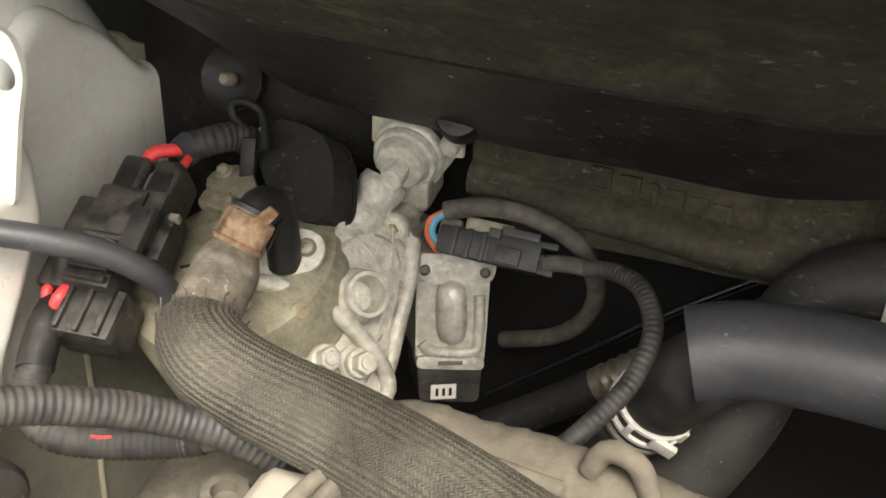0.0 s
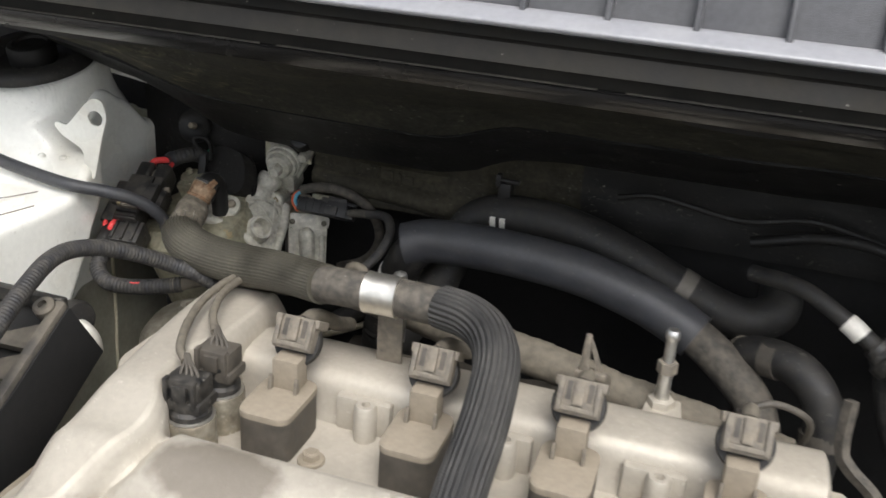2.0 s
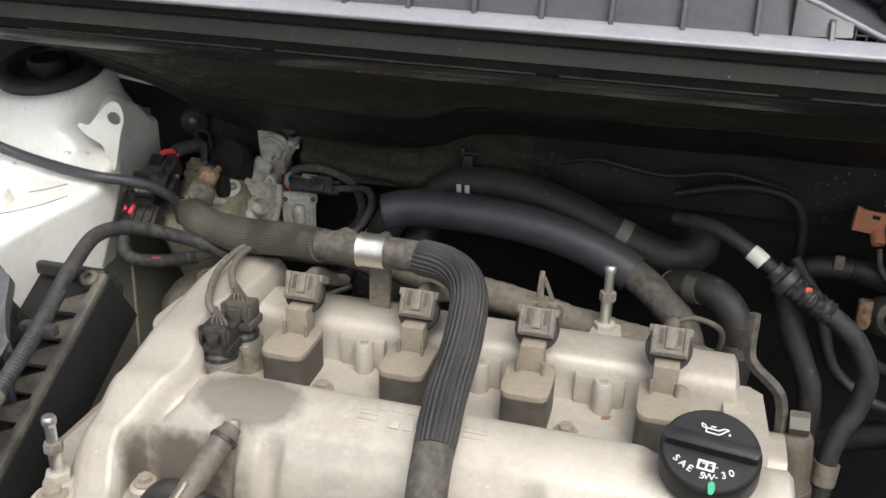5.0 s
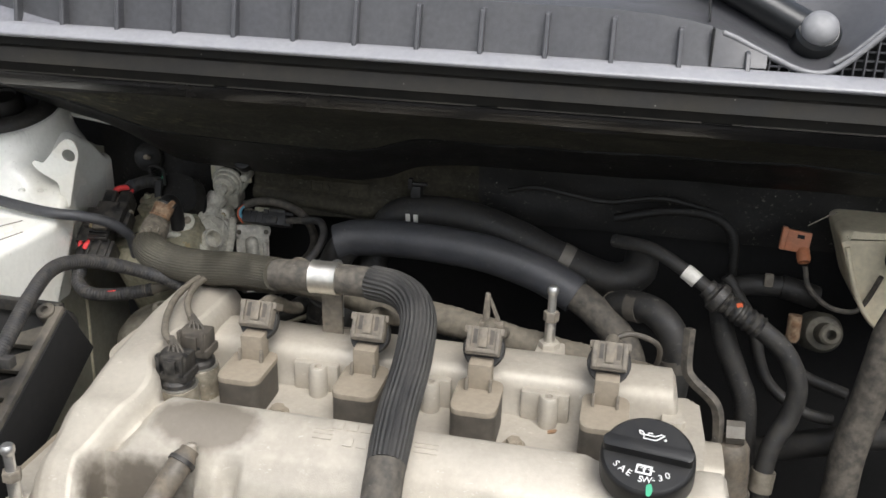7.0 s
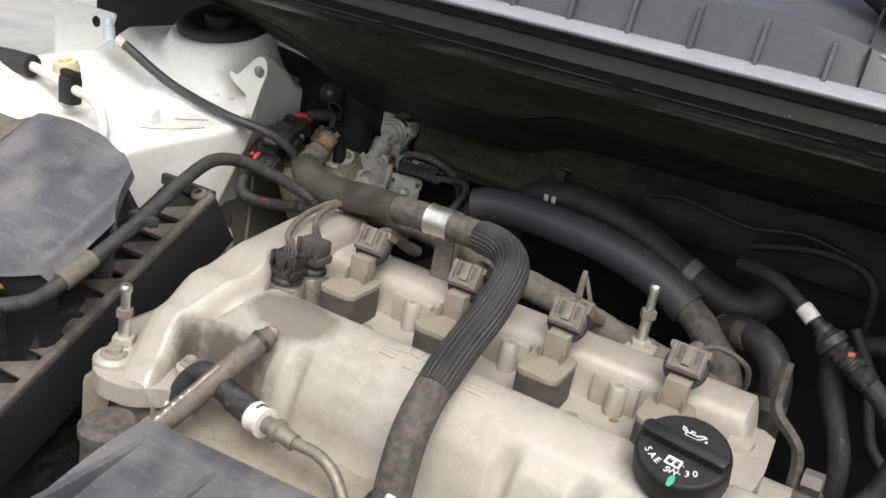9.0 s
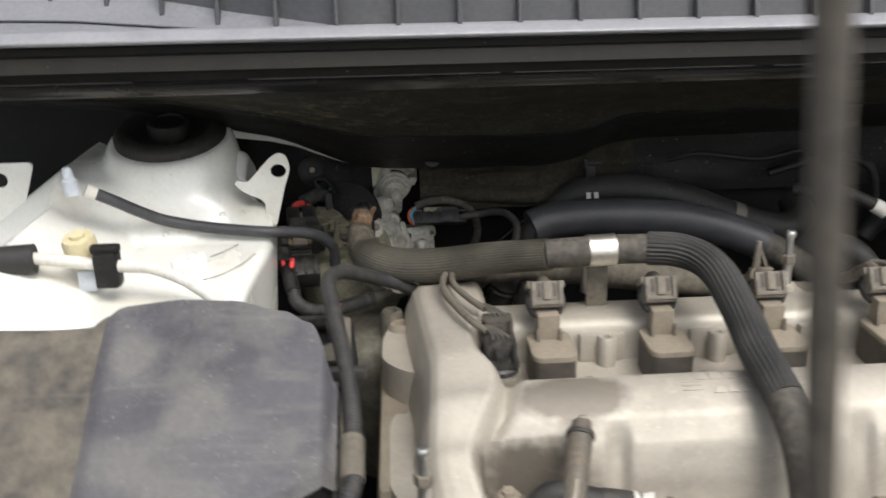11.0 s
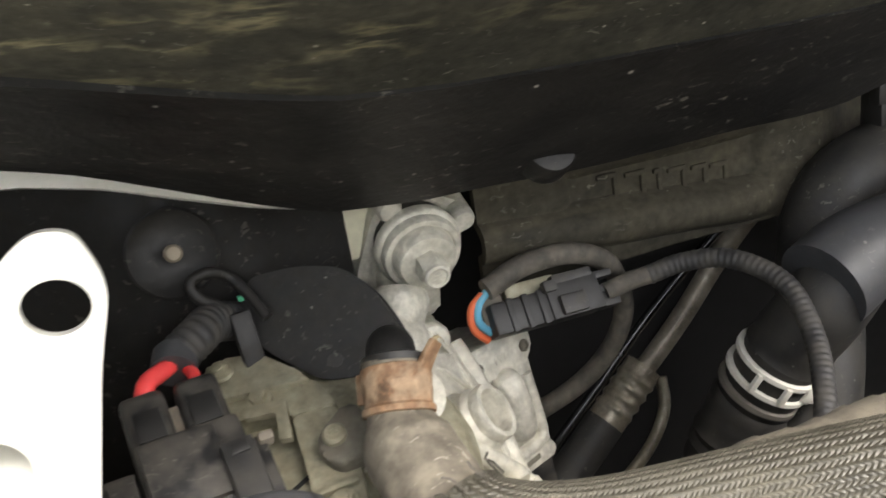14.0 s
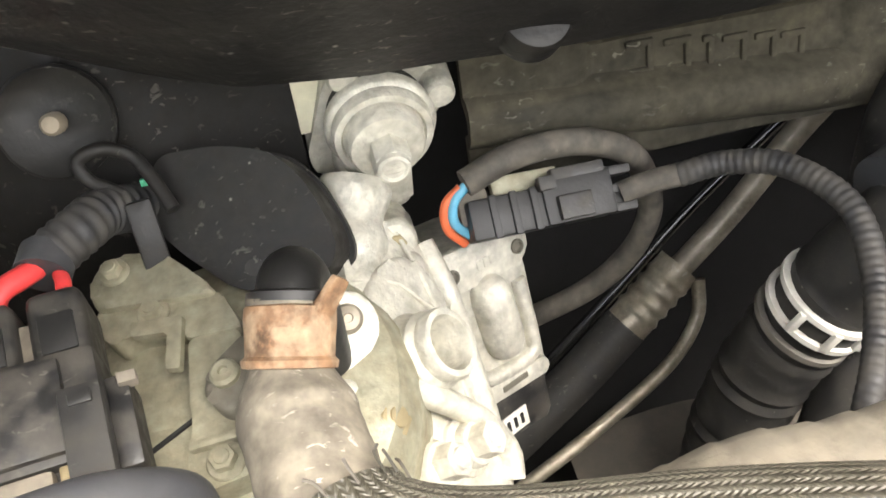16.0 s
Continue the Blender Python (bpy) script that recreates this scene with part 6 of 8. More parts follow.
part("step", add_prism(B(), rounded([(-0.0165, 0.0180), (-0.0030, 0.0300), (0.0100, 0.0260), (0.0155, 0.0060), (0.0200, -0.0110), (-0.0040, -0.0080), (-0.0155, -0.0060)], 0.006), -0.016, -0.0105, F, bevel=0.0025, seg=3), M_CAST, valve, "raised face round the port")
part("edge_rib", add_tube(B(), [F @ Vector(p) for p in ((0.0105, 0.0370, -0.0150), (0.0170, 0.0230, -0.0140), (0.0225, 0.0030, -0.0140), (0.0285, -0.0170, -0.0150), (0.0270, -0.0290, -0.0170))], 0.0036, 14, 0.003), M_CAST, valve)
part("port", add_lathe(B(), [(0.0145, -0.0160), (0.0118, -0.0105), (0.0104, -0.0088), (0.0100, -0.0065), (0.0104, -0.0052), (0.0098, -0.0038), (0.0092, -0.0030), (0.0096, -0.0004), (0.0090, 0.0010), (0.0074, 0.0010), (0.0068, -0.0004), (0.0064, -0.0125), (0.0001, -0.0130)], F, 40), M_CAST, valve, "open round port with a rim")
part("parting_line", add_tube(B(), [F @ Vector(p) for p in ((-0.0195, 0.0175, -0.0138), (-0.0060, 0.0195, -0.0106), (0.0060, 0.0150, -0.0104), (0.0200, 0.0190, -0.0138))], 0.0007, 8, 0.003), M_CAST, valve, "thin casting seam")
part("parting_line", add_tube(B(), [F @ Vector(p) for p in ((-0.0020, 0.0395, -0.0140), (0.0040, 0.0240, -0.0106), (0.0105, 0.0080, -0.0104), (0.0180, -0.0150, -0.0104))], 0.0007, 8, 0.003), M_CAST, valve, "thin casting seam")
# flat pad and lugs on the side towards the hose
part("side_pad", add_prism(B(), rounded([(-0.0120, -0.0390), (0.0105, -0.0390), (0.0105, -0.0165), (-0.0120, -0.0165)], 0.0025), 0.0180, 0.0235, basis(F @ Vector((0, 0, 0)), -(F.to_3x3() @ Vector((1, 0, 0))), F.to_3x3() @ Vector((0, 0, 1))) @ Matrix.Rotation(0, 4, "Z"), bevel=0.0012), M_CAST, valve, "flat machined pad")
A = Vector((0.06, -0.985, 0.10))
for u, v, w, r, h in ((-0.0150, 0.0290, -0.0200, 0.0056, 0.004), (-0.0185, 0.0170, -0.0230, 0.0052, 0.003), (0.0100, 0.0375, -0.0220, 0.0056, 0.002), (-0.0060, 0.0420, -0.0240, 0.0060, 0.003)):
    part("lug", add_lathe(B(), [(r * 1.15, -0.020), (r, -0.004), (r * 0.96, h * 0.6), (r * 0.74, h), (0.0001, h + 0.0002)], basis(F @ Vector((u, v, w)), A, (0, 0, 1)), 22), M_CAST, valve, "rounded casting lug")
for at in ((-0.1148, 0.1822, 0.0049), (-0.1137, 0.1763, -0.0031)):
    sm = basis(at, A, (0, 0, 1))
    part("screw_boss", add_lathe(B(), [(0.0066, -0.017), (0.0060, -0.012), (0.0058, -0.0065), (0.0064, -0.0055), (0.0064, -0.0020), (0.0055, -0.0008), (0.0034, -0.0006)], sm, 24), M_CAST, valve)
    part("plug_screw", add_prism(B(), hexagon(0.0031), -0.0010, 0.0012, sm, bevel=0.0004), M_BRASS, valve, "small yellowish screw")
# round mount above the body
part("mount_flange", add_prism(B(), rounded([(-0.0060, 0.0180), (-0.0125, 0.0120), (-0.0215, -0.0125), (-0.0180, -0.0225), (0.0060, -0.0230), (0.0105, -0.0150), (0.0200, 0.0000), (0.0215, 0.0060), (0.0165, 0.0100), (0.0080, 0.0150)], 0.005), -0.022, -0.006, C, bevel=0.0025, seg=3), M_CAST, valve, "slanted mount flange")
part("mount_web", add_prism(B(), rounded([(-0.0150, -0.0100), (0.0070, -0.0110), (0.0060, -0.0330), (-0.0130, -0.0330)], 0.005), -0.018, 0.0010, C, bevel=0.004, seg=3), M_CAST, valve)
part("bushing", add_lathe(B(), [(0.0135, -0.022), (0.0138, 0.0000), (0.0128, 0.0022)], C, 36), M_RUBBER, valve, "dark rubber bushing")
part("cup", add_lathe(B(), [(0.0128, -0.002), (0.0150, -0.0010), (0.0153, 0.0018), (0.0146, 0.0030), (0.0138, 0.0034), (0.0138, 0.0058), (0.0132, 0.0070), (0.0116, 0.0072), (0.0110, 0.0062), (0.0106, 0.0072), (0.0104, 0.0108), (0.0096, 0.0120), (0.0001, 0.0124)], C, 44), M_CAST, valve, "stepped round mount cap")
bm = B()
add_prism(bm, hexagon(0.0054), 0.0118, 0.0195, C @ Matrix.Rotation(0.35, 4, "Z"), bevel=0.0008)
add_lathe(bm, [(0.0047, 0.0193), (0.0044, 0.0207), (0.0036, 0.0211), (0.0030, 0.0204), (0.0001, 0.0204)], C, 20)
part("mount_bolt", bm, M_CAST, valve, "dusty hexagon bolt")
for k in range(3):
    part("bolt_mark", add_box(B(), (0.0040 - 0.0006 * abs(k - 1), 0.0005, 0.0003), (0, 0.0014 * (k - 1), 0.0205), C, bevel=0), M_CAST, valve)
for u, v, h in ((-0.0078, 0.0148, -0.0005), (0.0172, 0.0050, 0.0012)):
    part("cup_ear", add_lathe(B(), [(0.0050, -0.020), (0.0044, -0.002), (0.0042, h - 0.001), (0.0034, h), (0.0001, h + 0.0003)], C @ Matrix.Translation((u, v, 0)), 20), M_CAST, valve)
# square solenoid cover on its black foot
BX = basis((-0.0897, 0.1896, -0.0344), (0.52, -0.827, 0.214), (-0.09, 0.2, 0.975))
sbox = part("solenoid_box", add_prism(B(), rounded([(-0.0150, 0.0280), (0.0165, 0.0258), (0.0176, 0.0140), (0.0166, -0.0250), (-0.0142, -0.0225)], 0.004), -0.034, 0.0, BX, bevel=0.003, seg=3), M_CAST, valve, "square cast solenoid cover")
part("box_rim", add_prism(B(), rounded([(-0.0158, 0.0292), (0.0170, 0.0270), (0.0194, 0.0230), (0.0188, 0.0150), (0.0080, 0.0140), (-0.0152, 0.0162)], 0.0035), -0.030, 0.0022, BX, bevel=0.0016, seg=3), M_CAST, sbox)
part("box_pad", add_tube(B(), [BX @ Vector(p) for p in ((0.0000, 0.0165, 0.0010), (0.0006, 0.0020, 0.0022), (0.0016, -0.0125, 0.0012))], 0.0068, 22, 0.0008, lambda s, f: max(0.05, 1 - abs(2 * s / f - 1) ** 5) ** 0.5, flat=0.9), M_CAST, sbox, "rounded raised lump")
part("box_ridge", add_tube(B(), [BX @ Vector(p) for p in ((0.0132, 0.0090, 0.0002), (0.0134, -0.0100, 0.0005), (0.0105, -0.0172, 0.0006), (-0.0070, -0.0162, 0.0006), (-0.0118, -0.0120, 0.0002))], 0.0026, 12, 0.002), M_CAST, sbox, "raised rounded ridge")
part("box_step", add_prism(B(), rounded([(-0.0137, -0.0178), (0.0160, -0.0195), (0.0164, -0.0256), (-0.0142, -0.0236)], 0.002), -0.010, 0.0022, BX, bevel=0.0012), M_CAST, sbox)
part("step_slot", add_box(B(), (0.0110, 0.0020, 0.0006), (0.0010, -0.0215, 0.0022), BX, bevel=0.0002), M_CASTDARK, sbox, "shallow dirty slot")
for u, v in ((-0.0118, 0.0216), (0.0146, 0.0198)):
    part("box_screw", add_lathe(B(), [(0.0024, 0.001), (0.0024, 0.0030), (0.0017, 0.0033), (0.0013, 0.0024), (0.0001, 0.0024)], BX @ Matrix.Translation((u, v, 0)), 14), M_CASTDARK, sbox, "small recessed screw")
for k, (w, h) in enumerate(((0.0018, 0.0030), (0.0016, 0.0034), (0.0018, 0.0028))):
    part("cast_mark", add_box(B(), (w, h, 0.0006), (-0.0012 + 0.0026 * k, 0.0206, 0.0023), BX, bevel=0.0002), M_CAST, sbox)
foot = part("solenoid_foot", add_prism(B(), rounded([(-0.0132, -0.0236), (0.0162, -0.0255), (0.0152, -0.0425), (-0.0115, -0.0408)], 0.002), -0.032, -0.0012, BX, bevel=0.0015), M_BLACK, valve, "black plastic solenoid foot")
part("foot_label", add_box(B(), (0.0115, 0.0070, 0.0006), (-0.0010, -0.0365, -0.0008), BX, bevel=0.0002), M_WHITEPL, foot, "small white label")
for k in range(3):
    part("label_bar", add_box(B(), (0.0013, 0.0036, 0.0004), (-0.0040 + 0.003 * k, -0.0365, -0.0004), BX, bevel=0), M_DARK, foot)
# lower flange with its arc and bolts
part("lower_flange", add_prism(B(), rounded([(-0.0400, -0.0215), (-0.0223, -0.0125), (-0.0004, -0.0100), (0.0184, -0.0128), (0.0332, -0.0205), (0.0340, -0.0320), (0.0120, -0.0470), (-0.0300, -0.0520), (-0.0420, -0.0380)], 0.008), -0.048, -0.0125, F, bevel=0.003), M_CAST, valve, "broad lower flange")
part("flange_arc", add_tube(B(), [F @ Vector(p) for p in ((-0.0400, -0.0205, -0.0100), (-0.0341, -0.0170, -0.0085), (-0.0198, -0.0120, -0.0080), (-0.0011, -0.0115, -0.0080), (0.0180, -0.0150, -0.0090), (0.0305, -0.0215, -0.0115), (0.0325, -0.0290, -0.0130))], 0.0034, 14, 0.003), M_CAST, valve, "raised curved rim")
part("inner_arc", add_tube(B(), [F @ Vector(p) for p in ((-0.0400, -0.0290, -0.0120), (-0.0280, -0.0265, -0.0115), (-0.0120, -0.0300, -0.0115), (0.0000, -0.0380, -0.0120), (0.0050, -0.0450, -0.0130))], 0.0022, 12, 0.003), M_CAST, valve)
for u, v, mat in ((-0.0184, -0.0205, M_BRASS), (0.0008, -0.0285, M_CAST), (0.0144, -0.0220, M_CAST)):
    part("bolt_boss", add_lathe(B(), [(0.0085, -0.016), (0.0078, -0.0112), (0.0066, -0.0102), (0.0001, -0.0100)], F @ Matrix.Translation((u, v, 0)), 24), M_CAST, valve)
    part("flange_bolt", add_bolt(B(), F @ Matrix.Translation((u, v, -0.0102)), 0.0047, 0.0085, 1.3), mat, valve, "dusty hexagon bolt")
EB = basis((-0.1308, 0.1414, 0.0122), (0.12, -0.72, 0.68), (0, 0.68, 0.72))
arm = part("bracket_arm", add_prism(B(), rounded([(-0.0060, 0.0070), (0.0040, 0.0065), (0.0075, 0.0000), (0.0060, -0.0070), (-0.0080, -0.0150), (-0.0260, -0.0190), (-0.0260, -0.0040)], 0.004), -0.0024, 0.0, EB, bevel=0.0005), M_CAST, valve, "thin steel bracket ear")
bm = B()
add_lathe(bm, [(0.0036, 0.0), (0.0036, 0.0014), (0.0028, 0.0024), (0.0012, 0.0027), (0.0010, 0.0020), (0.0001, 0.0020)], EB, 20)
part("bracket_post", add_lathe(B(), [(0.0048, -0.024), (0.0046, -0.0024)], EB, 18), M_CAST, valve)
part("bracket_screw", bm, M_STEEL, arm, "bright screw")

# black moulded cover beside the valve
bc = thing("black_shield", (-0.15, 0.17, 0.02), "smooth matt black rounded shield above the alternator", "shield")
S = basis((-0.1523, 0.1716, 0.0307), (-0.25, -0.79, 0.56), (0, 0.56, 0.79))
SHELL = [(-0.0172, 0.0182), (-0.0020, 0.0170), (0.0110, 0.0125), (0.0180, 0.0040), (0.0222, -0.0080), (0.0232, -0.0150), (0.0195, -0.0205), (0.0120, -0.0225), (-0.0040, -0.0200), (-0.0165, -0.0075), (-0.0222, 0.0000), (-0.0218, 0.0130)]
part("shell", add_prism(B(), rounded(SHELL, 0.005, 6), -0.0150, 0.0, S, bevel=0.0030, seg=5), M_COVERBLK, bc)
part("shell_rim", add_prism(B(), rounded([(x * 1.05, y * 1.05) for x, y in SHELL], 0.005, 6), -0.0150, -0.0128, S, bevel=0.0006), M_COVERBLK, bc, "moulded lower rim")
part("rub_mark", add_prism(B(), [(0.0026 * math.cos(a), 0.0022 * math.sin(a)) for a in (0.52 * k for k in range(12))], 0, 0.0003, S @ Matrix.Translation((0.0015, -0.0150, 0))), M_RUBBER, bc, "pale rubbed spot")
wl = thing("wire_loop", (-0.18, 0.178, 0.04), "black cable loop with a green-tipped end", "cable")
part("cable", add_tube(B(), [(-0.167, 0.172, 0.034), (-0.1715, 0.179, 0.0415), (-0.1754, 0.1822, 0.0462), (-0.1812, 0.1795, 0.0500), (-0.1868, 0.1790, 0.0480), (-0.1850, 0.1775, 0.0430), (-0.1790, 0.1765, 0.0385), (-0.1740, 0.1740, 0.030)], 0.0018, 12, 0.0015), M_COVERBLK, wl)
part("green_tip", add_box(B(), (0.0018, 0.0014, 0.0018), (-0.1733, 0.1790, 0.0395), bevel=0.0003), M_GREEN, wl)
part("strap", add_box(B(), (0.0065, 0.004, 0.018), (0, 0, 0), pose(-0.1745, 0.1705, 0.0290, -20, 0, 12), bevel=0.001), M_COVERBLK, wl)

# alternator castings behind the connector
alt = thing("alternator", (-0.165, 0.13, -0.08), "dull olive-grey alternator casting beside the valve housing", "alternator")
am = basis((-0.172, 0.142, 0.0115), (-0.13, -0.36, 0.92), (0, 0.93, 0.36))
part("casing", add_lathe(B(), [(0.046, -0.08), (0.046, -0.022), (0.043, -0.014), (0.034, -0.009), (0.020, -0.0075), (0.0001, -0.0072)], am @ Matrix.Translation((0.006, -0.008, 0)), 44), M_OLIVE, alt)
part("upper_plate", add_prism(B(), rounded([(-0.0185, 0.0185), (-0.0190, 0.0300), (-0.0130, 0.0340), (0.0000, 0.0300), (0.0063, 0.0225), (0.0131, 0.0137)], 0.004), -0.020, 0.0022, am, bevel=0.0018, seg=3), M_OLIVE, alt, "curved upper end plate")
part("middle_plate", add_prism(B(), rounded([(-0.0185, 0.0200), (0.0130, 0.0150), (0.0175, 0.0030), (0.0036, 0.0045), (0.0033, 0.0074), (-0.0102, 0.0108), (-0.0135, 0.0080), (-0.0175, 0.0120)], 0.002), -0.014, 0.0, am, bevel=0.0009), M_OLIVE, alt, "stepped middle plate")
part("right_block", add_prism(B(), rounded([(0.0040, 0.0043), (0.0165, 0.0033), (0.0185, -0.0150), (0.0165, -0.0330), (0.0010, -0.0350), (0.0039, -0.0190)], 0.0015), -0.020, -0.0004, am, bevel=0.0008), M_OLIVE, alt, "square casting block")
part("left_block", add_prism(B(), rounded([(-0.0120, -0.0140), (0.0030, -0.0150), (0.0010, -0.0350), (-0.0180, -0.0350)], 0.002), -0.020, -0.0050, am, bevel=0.0008), M_OLIVE, alt, "lower casting block")
part("block_ridge", add_box(B(), (0.013, 0.0022, 0.0026), (0.0100, -0.0240, 0.0004), am, bevel=0.0007), M_OLIVE, alt, "raised ridge across the block")
part("tab", add_prism(B(), rounded([(-0.0090, 0.0118), (0.0040, 0.0098), (0.0028, -0.0044), (-0.0006, -0.0036), (0.0002, 0.0062), (-0.0085, 0.0078)], 0.0006), 0.0, 0.0022, am, bevel=0.0005), M_OLIVE, alt, "bent metal tab")
part("slit", add_box(B(), (0.0140, 0.0011, 0.0008), (0, 0, 0), am @ pose(-0.0012, -0.0163, -0.0046, 0, 0, 26), bevel=0.0002), M_DARK, alt, "dark joint in the casting")
part("rubber_lug", add_prism(B(), rounded([(0.0078, -0.0130), (0.0110, -0.0075), (0.0210, 0.0000), (0.0240, -0.0080), (0.0205, -0.0200), (0.0125, -0.0205)], 0.004), -0.002, 0.0042, am, bevel=0.002, seg=3), M_CASTDARK, alt, "dark rubber-coated lug")
part("lug_screw", add_lathe(B(), [(0.0034, 0.0040), (0.0034, 0.0056), (0.0026, 0.0064), (0.0012, 0.0064), (0.0010, 0.0056), (0.0001, 0.0056)], am @ Matrix.Translation((0.0140, -0.0110, 0)), 18), M_OLIVE, alt, "dirty cross-head screw")
for u, v, w, r in ((-0.0036, 0.0140, 0.0, 0.0028), (-0.0120, 0.0270, 0.003, 0.0026), (0.0110, -0.0290, -0.0004, 0.0030)):
    part("casing_bolt", add_bolt(B(), am @ Matrix.Translation((u, v, w)), r, 0.0032, 1.45), M_OLIVE, alt, "dull bolt head")
bell = thing("transmission_housing", (-0.165, 0.06, -0.2), "grey-green rounded gearbox casting below the hoses", "gearbox housing")
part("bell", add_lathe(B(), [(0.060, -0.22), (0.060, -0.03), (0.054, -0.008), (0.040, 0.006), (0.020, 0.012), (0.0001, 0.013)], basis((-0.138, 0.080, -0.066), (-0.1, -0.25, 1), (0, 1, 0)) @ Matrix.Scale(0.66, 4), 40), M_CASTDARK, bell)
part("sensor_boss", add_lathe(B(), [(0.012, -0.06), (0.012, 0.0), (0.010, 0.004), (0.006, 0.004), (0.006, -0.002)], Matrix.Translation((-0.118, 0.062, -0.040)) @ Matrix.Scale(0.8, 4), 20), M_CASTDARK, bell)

# the big black connector with its red wires
con = thing("wiring_connector", (-0.19, 0.115, 0.0), "large dusty black wiring connector with red wires", "connector")
K = basis((-0.1945, 0.1155, 0.0185), (0.10, -0.50, 0.85), (-0.12, 0.80, 0.50))
part("main_body", add_box(B(), (0.0270, 0.0240, 0.026), (0.0010, 0.0030, -0.0080), K, bevel=0.0022), M_BLACK, con)
part("top_panel", add_box(B(), (0.0190, 0.0200, 0.003), (-0.0020, 0.0030, 0.0052), K, bevel=0.0010), M_BLACK, con)
for u in (-0.0066, 0.0076):
    head = part("plug_head", add_box(B(), (0.0118, 0.0200, 0.020), (u, 0.0215, -0.0080), K, bevel=0.0030, seg=3), M_BLACK, con)
    part("head_window", add_box(B(), (0.0074, 0.0090, 0.0010), (u, 0.0205, 0.0020), K, bevel=0.0004), M_CAP, head, "smooth inset panel")
part("head_web", add_box(B(), (0.0060, 0.0150, 0.014), (0.0005, 0.0190, -0.0090), K, bevel=0.001), M_PLUG, con, "dusty web between the plug heads")
part("lever", add_box(B(), (0.0085, 0.0250, 0.0055), (0.0108, -0.0080, 0.0070), K, bevel=0.0012), M_RUBBER, con, "dusty black locking lever")
part("lever_notch", add_box(B(), (0.0045, 0.0030, 0.0012), (0.0110, 0.0015, 0.0098), K, bevel=0.0003), M_CAP, con)
part("side_clip", add_box(B(), (0.0050, 0.0200, 0.014), (0.0166, -0.0020, -0.0060), K, bevel=0.001), M_BLACK, con)
part("side_pin", add_box(B(), (0.0040, 0.0026, 0.0040), (0.0190, 0.0062, 0.0010), K, bevel=0.0006), M_PLUG, con, "dusty side catch")
part("side_flange", add_box(B(), (0.0120, 0.0400, 0.014), (-0.0185, -0.0080, -0.0090), K, bevel=0.002), M_BLACK, con)
part("side_step", add_box(B(), (0.0070, 0.0220, 0.004), (-0.0170, -0.0020, -0.0005), K, bevel=0.001), M_BLACK, con)
part("latch_section", add_box(B(), (0.0190, 0.0190, 0.018), (-0.0035, -0.0175, -0.0070), K, bevel=0.0016), M_BLACK, con)
part("latch_bridge", add_box(B(), (0.0130, 0.0085, 0.0040), (-0.0035, -0.0135, 0.0035), K, bevel=0.0010), M_PLUG, con, "dusty latch bridge")
for u in (-0.0122, 0.0052):
    part("latch_spring", add_box(B(), (0.0026, 0.0072, 0.0030), (u, -0.0125, 0.0030), K, bevel=0.0006), M_BRASS, con, "yellowed latch spring")
for v in (-0.0205, -0.0245):
    part("latch_tooth", add_box(B(), (0.0165, 0.0022, 0.0030), (-0.0035, v, 0.0030), K, bevel=0.0006), M_BLACK, con)
part("lower_half", add_box(B(), (0.0250, 0.0200, 0.020), (-0.0010, -0.0345, -0.0130), K, bevel=0.002), M_BLACK, con)
for u in (-0.0090, -0.0010, 0.0070):
    part("rib", add_box(B(), (0.0022, 0.0180, 0.003), (u, -0.0345, -0.0025), K, bevel=0.0005), M_BLACK, con)
for p, r in ((((-0.0062, 0.0300, -0.0050), (-0.0040, 0.0360, -0.0030), (0.0010, 0.0400, -0.0050), (0.0060, 0.0450, -0.0090)), 0.0027), (((0.0080, 0.0300, -0.0060), (0.0090, 0.0360, -0.0060), (0.0080, 0.0420, -0.0090)), 0.0018), (((-0.0195, -0.0260, -0.0050), (-0.0195, -0.0300, -0.0045), (-0.0190, -0.0340, -0.0090)), 0.0020), (((-0.0115, -0.0280, -0.0030), (-0.0122, -0.0330, -0.0020), (-0.0150, -0.0370, -0.0080)), 0.0025)):
    part("red_wire", add_tube(B(), [K @ Vector(q) for q in p], r, 10, 0.0015), M_RED, con, "bright red wire")
part("conduit_mouth", add_tube(B(), [K @ Vector((0.0045, 0.0410, -0.0080)), K @ Vector((0.0066, 0.0470, -0.0090))], 0.0064, 20, 0.001), M_FOAM, con, "smooth grey conduit end")
part("upper_conduit", add_tube(B(), [K @ Vector((0.0060, 0.0455, -0.0088)), (-0.1880, 0.1660, 0.0365), (-0.1835, 0.1740, 0.0360), (-0.1760, 0.1830, 0.0310)], 0.0058, 20, 0.0004, ripple(0.0028, 0.07)), M_CONDUIT, con, "ribbed black conduit")
part("lower_wrap", add_tube(B(), [K @ Vector((-0.0165, -0.0330, -0.0100)), (-0.2055, 0.0830, -0.0085), (-0.2030, 0.0745, -0.0150), (-0.2005, 0.0690, -0.0190)], 0.0066, 18, 0.002), M_COVERBLK, con, "taped black sleeve")
part("lower_conduit", add_tube(B(), [(-0.2010, 0.0705, -0.0180), (-0.1980, 0.0620, -0.0255), (-0.1840, 0.0555, -0.0310), (-0.1650, 0.0605, -0.0325), (-0.1470, 0.0670, -0.0310), (-0.1330, 0.0730, -0.0290)], 0.0056, 18, 0.0004, ripple(0.0026, 0.07)), M_CONDUIT, con, "ribbed grey conduit")
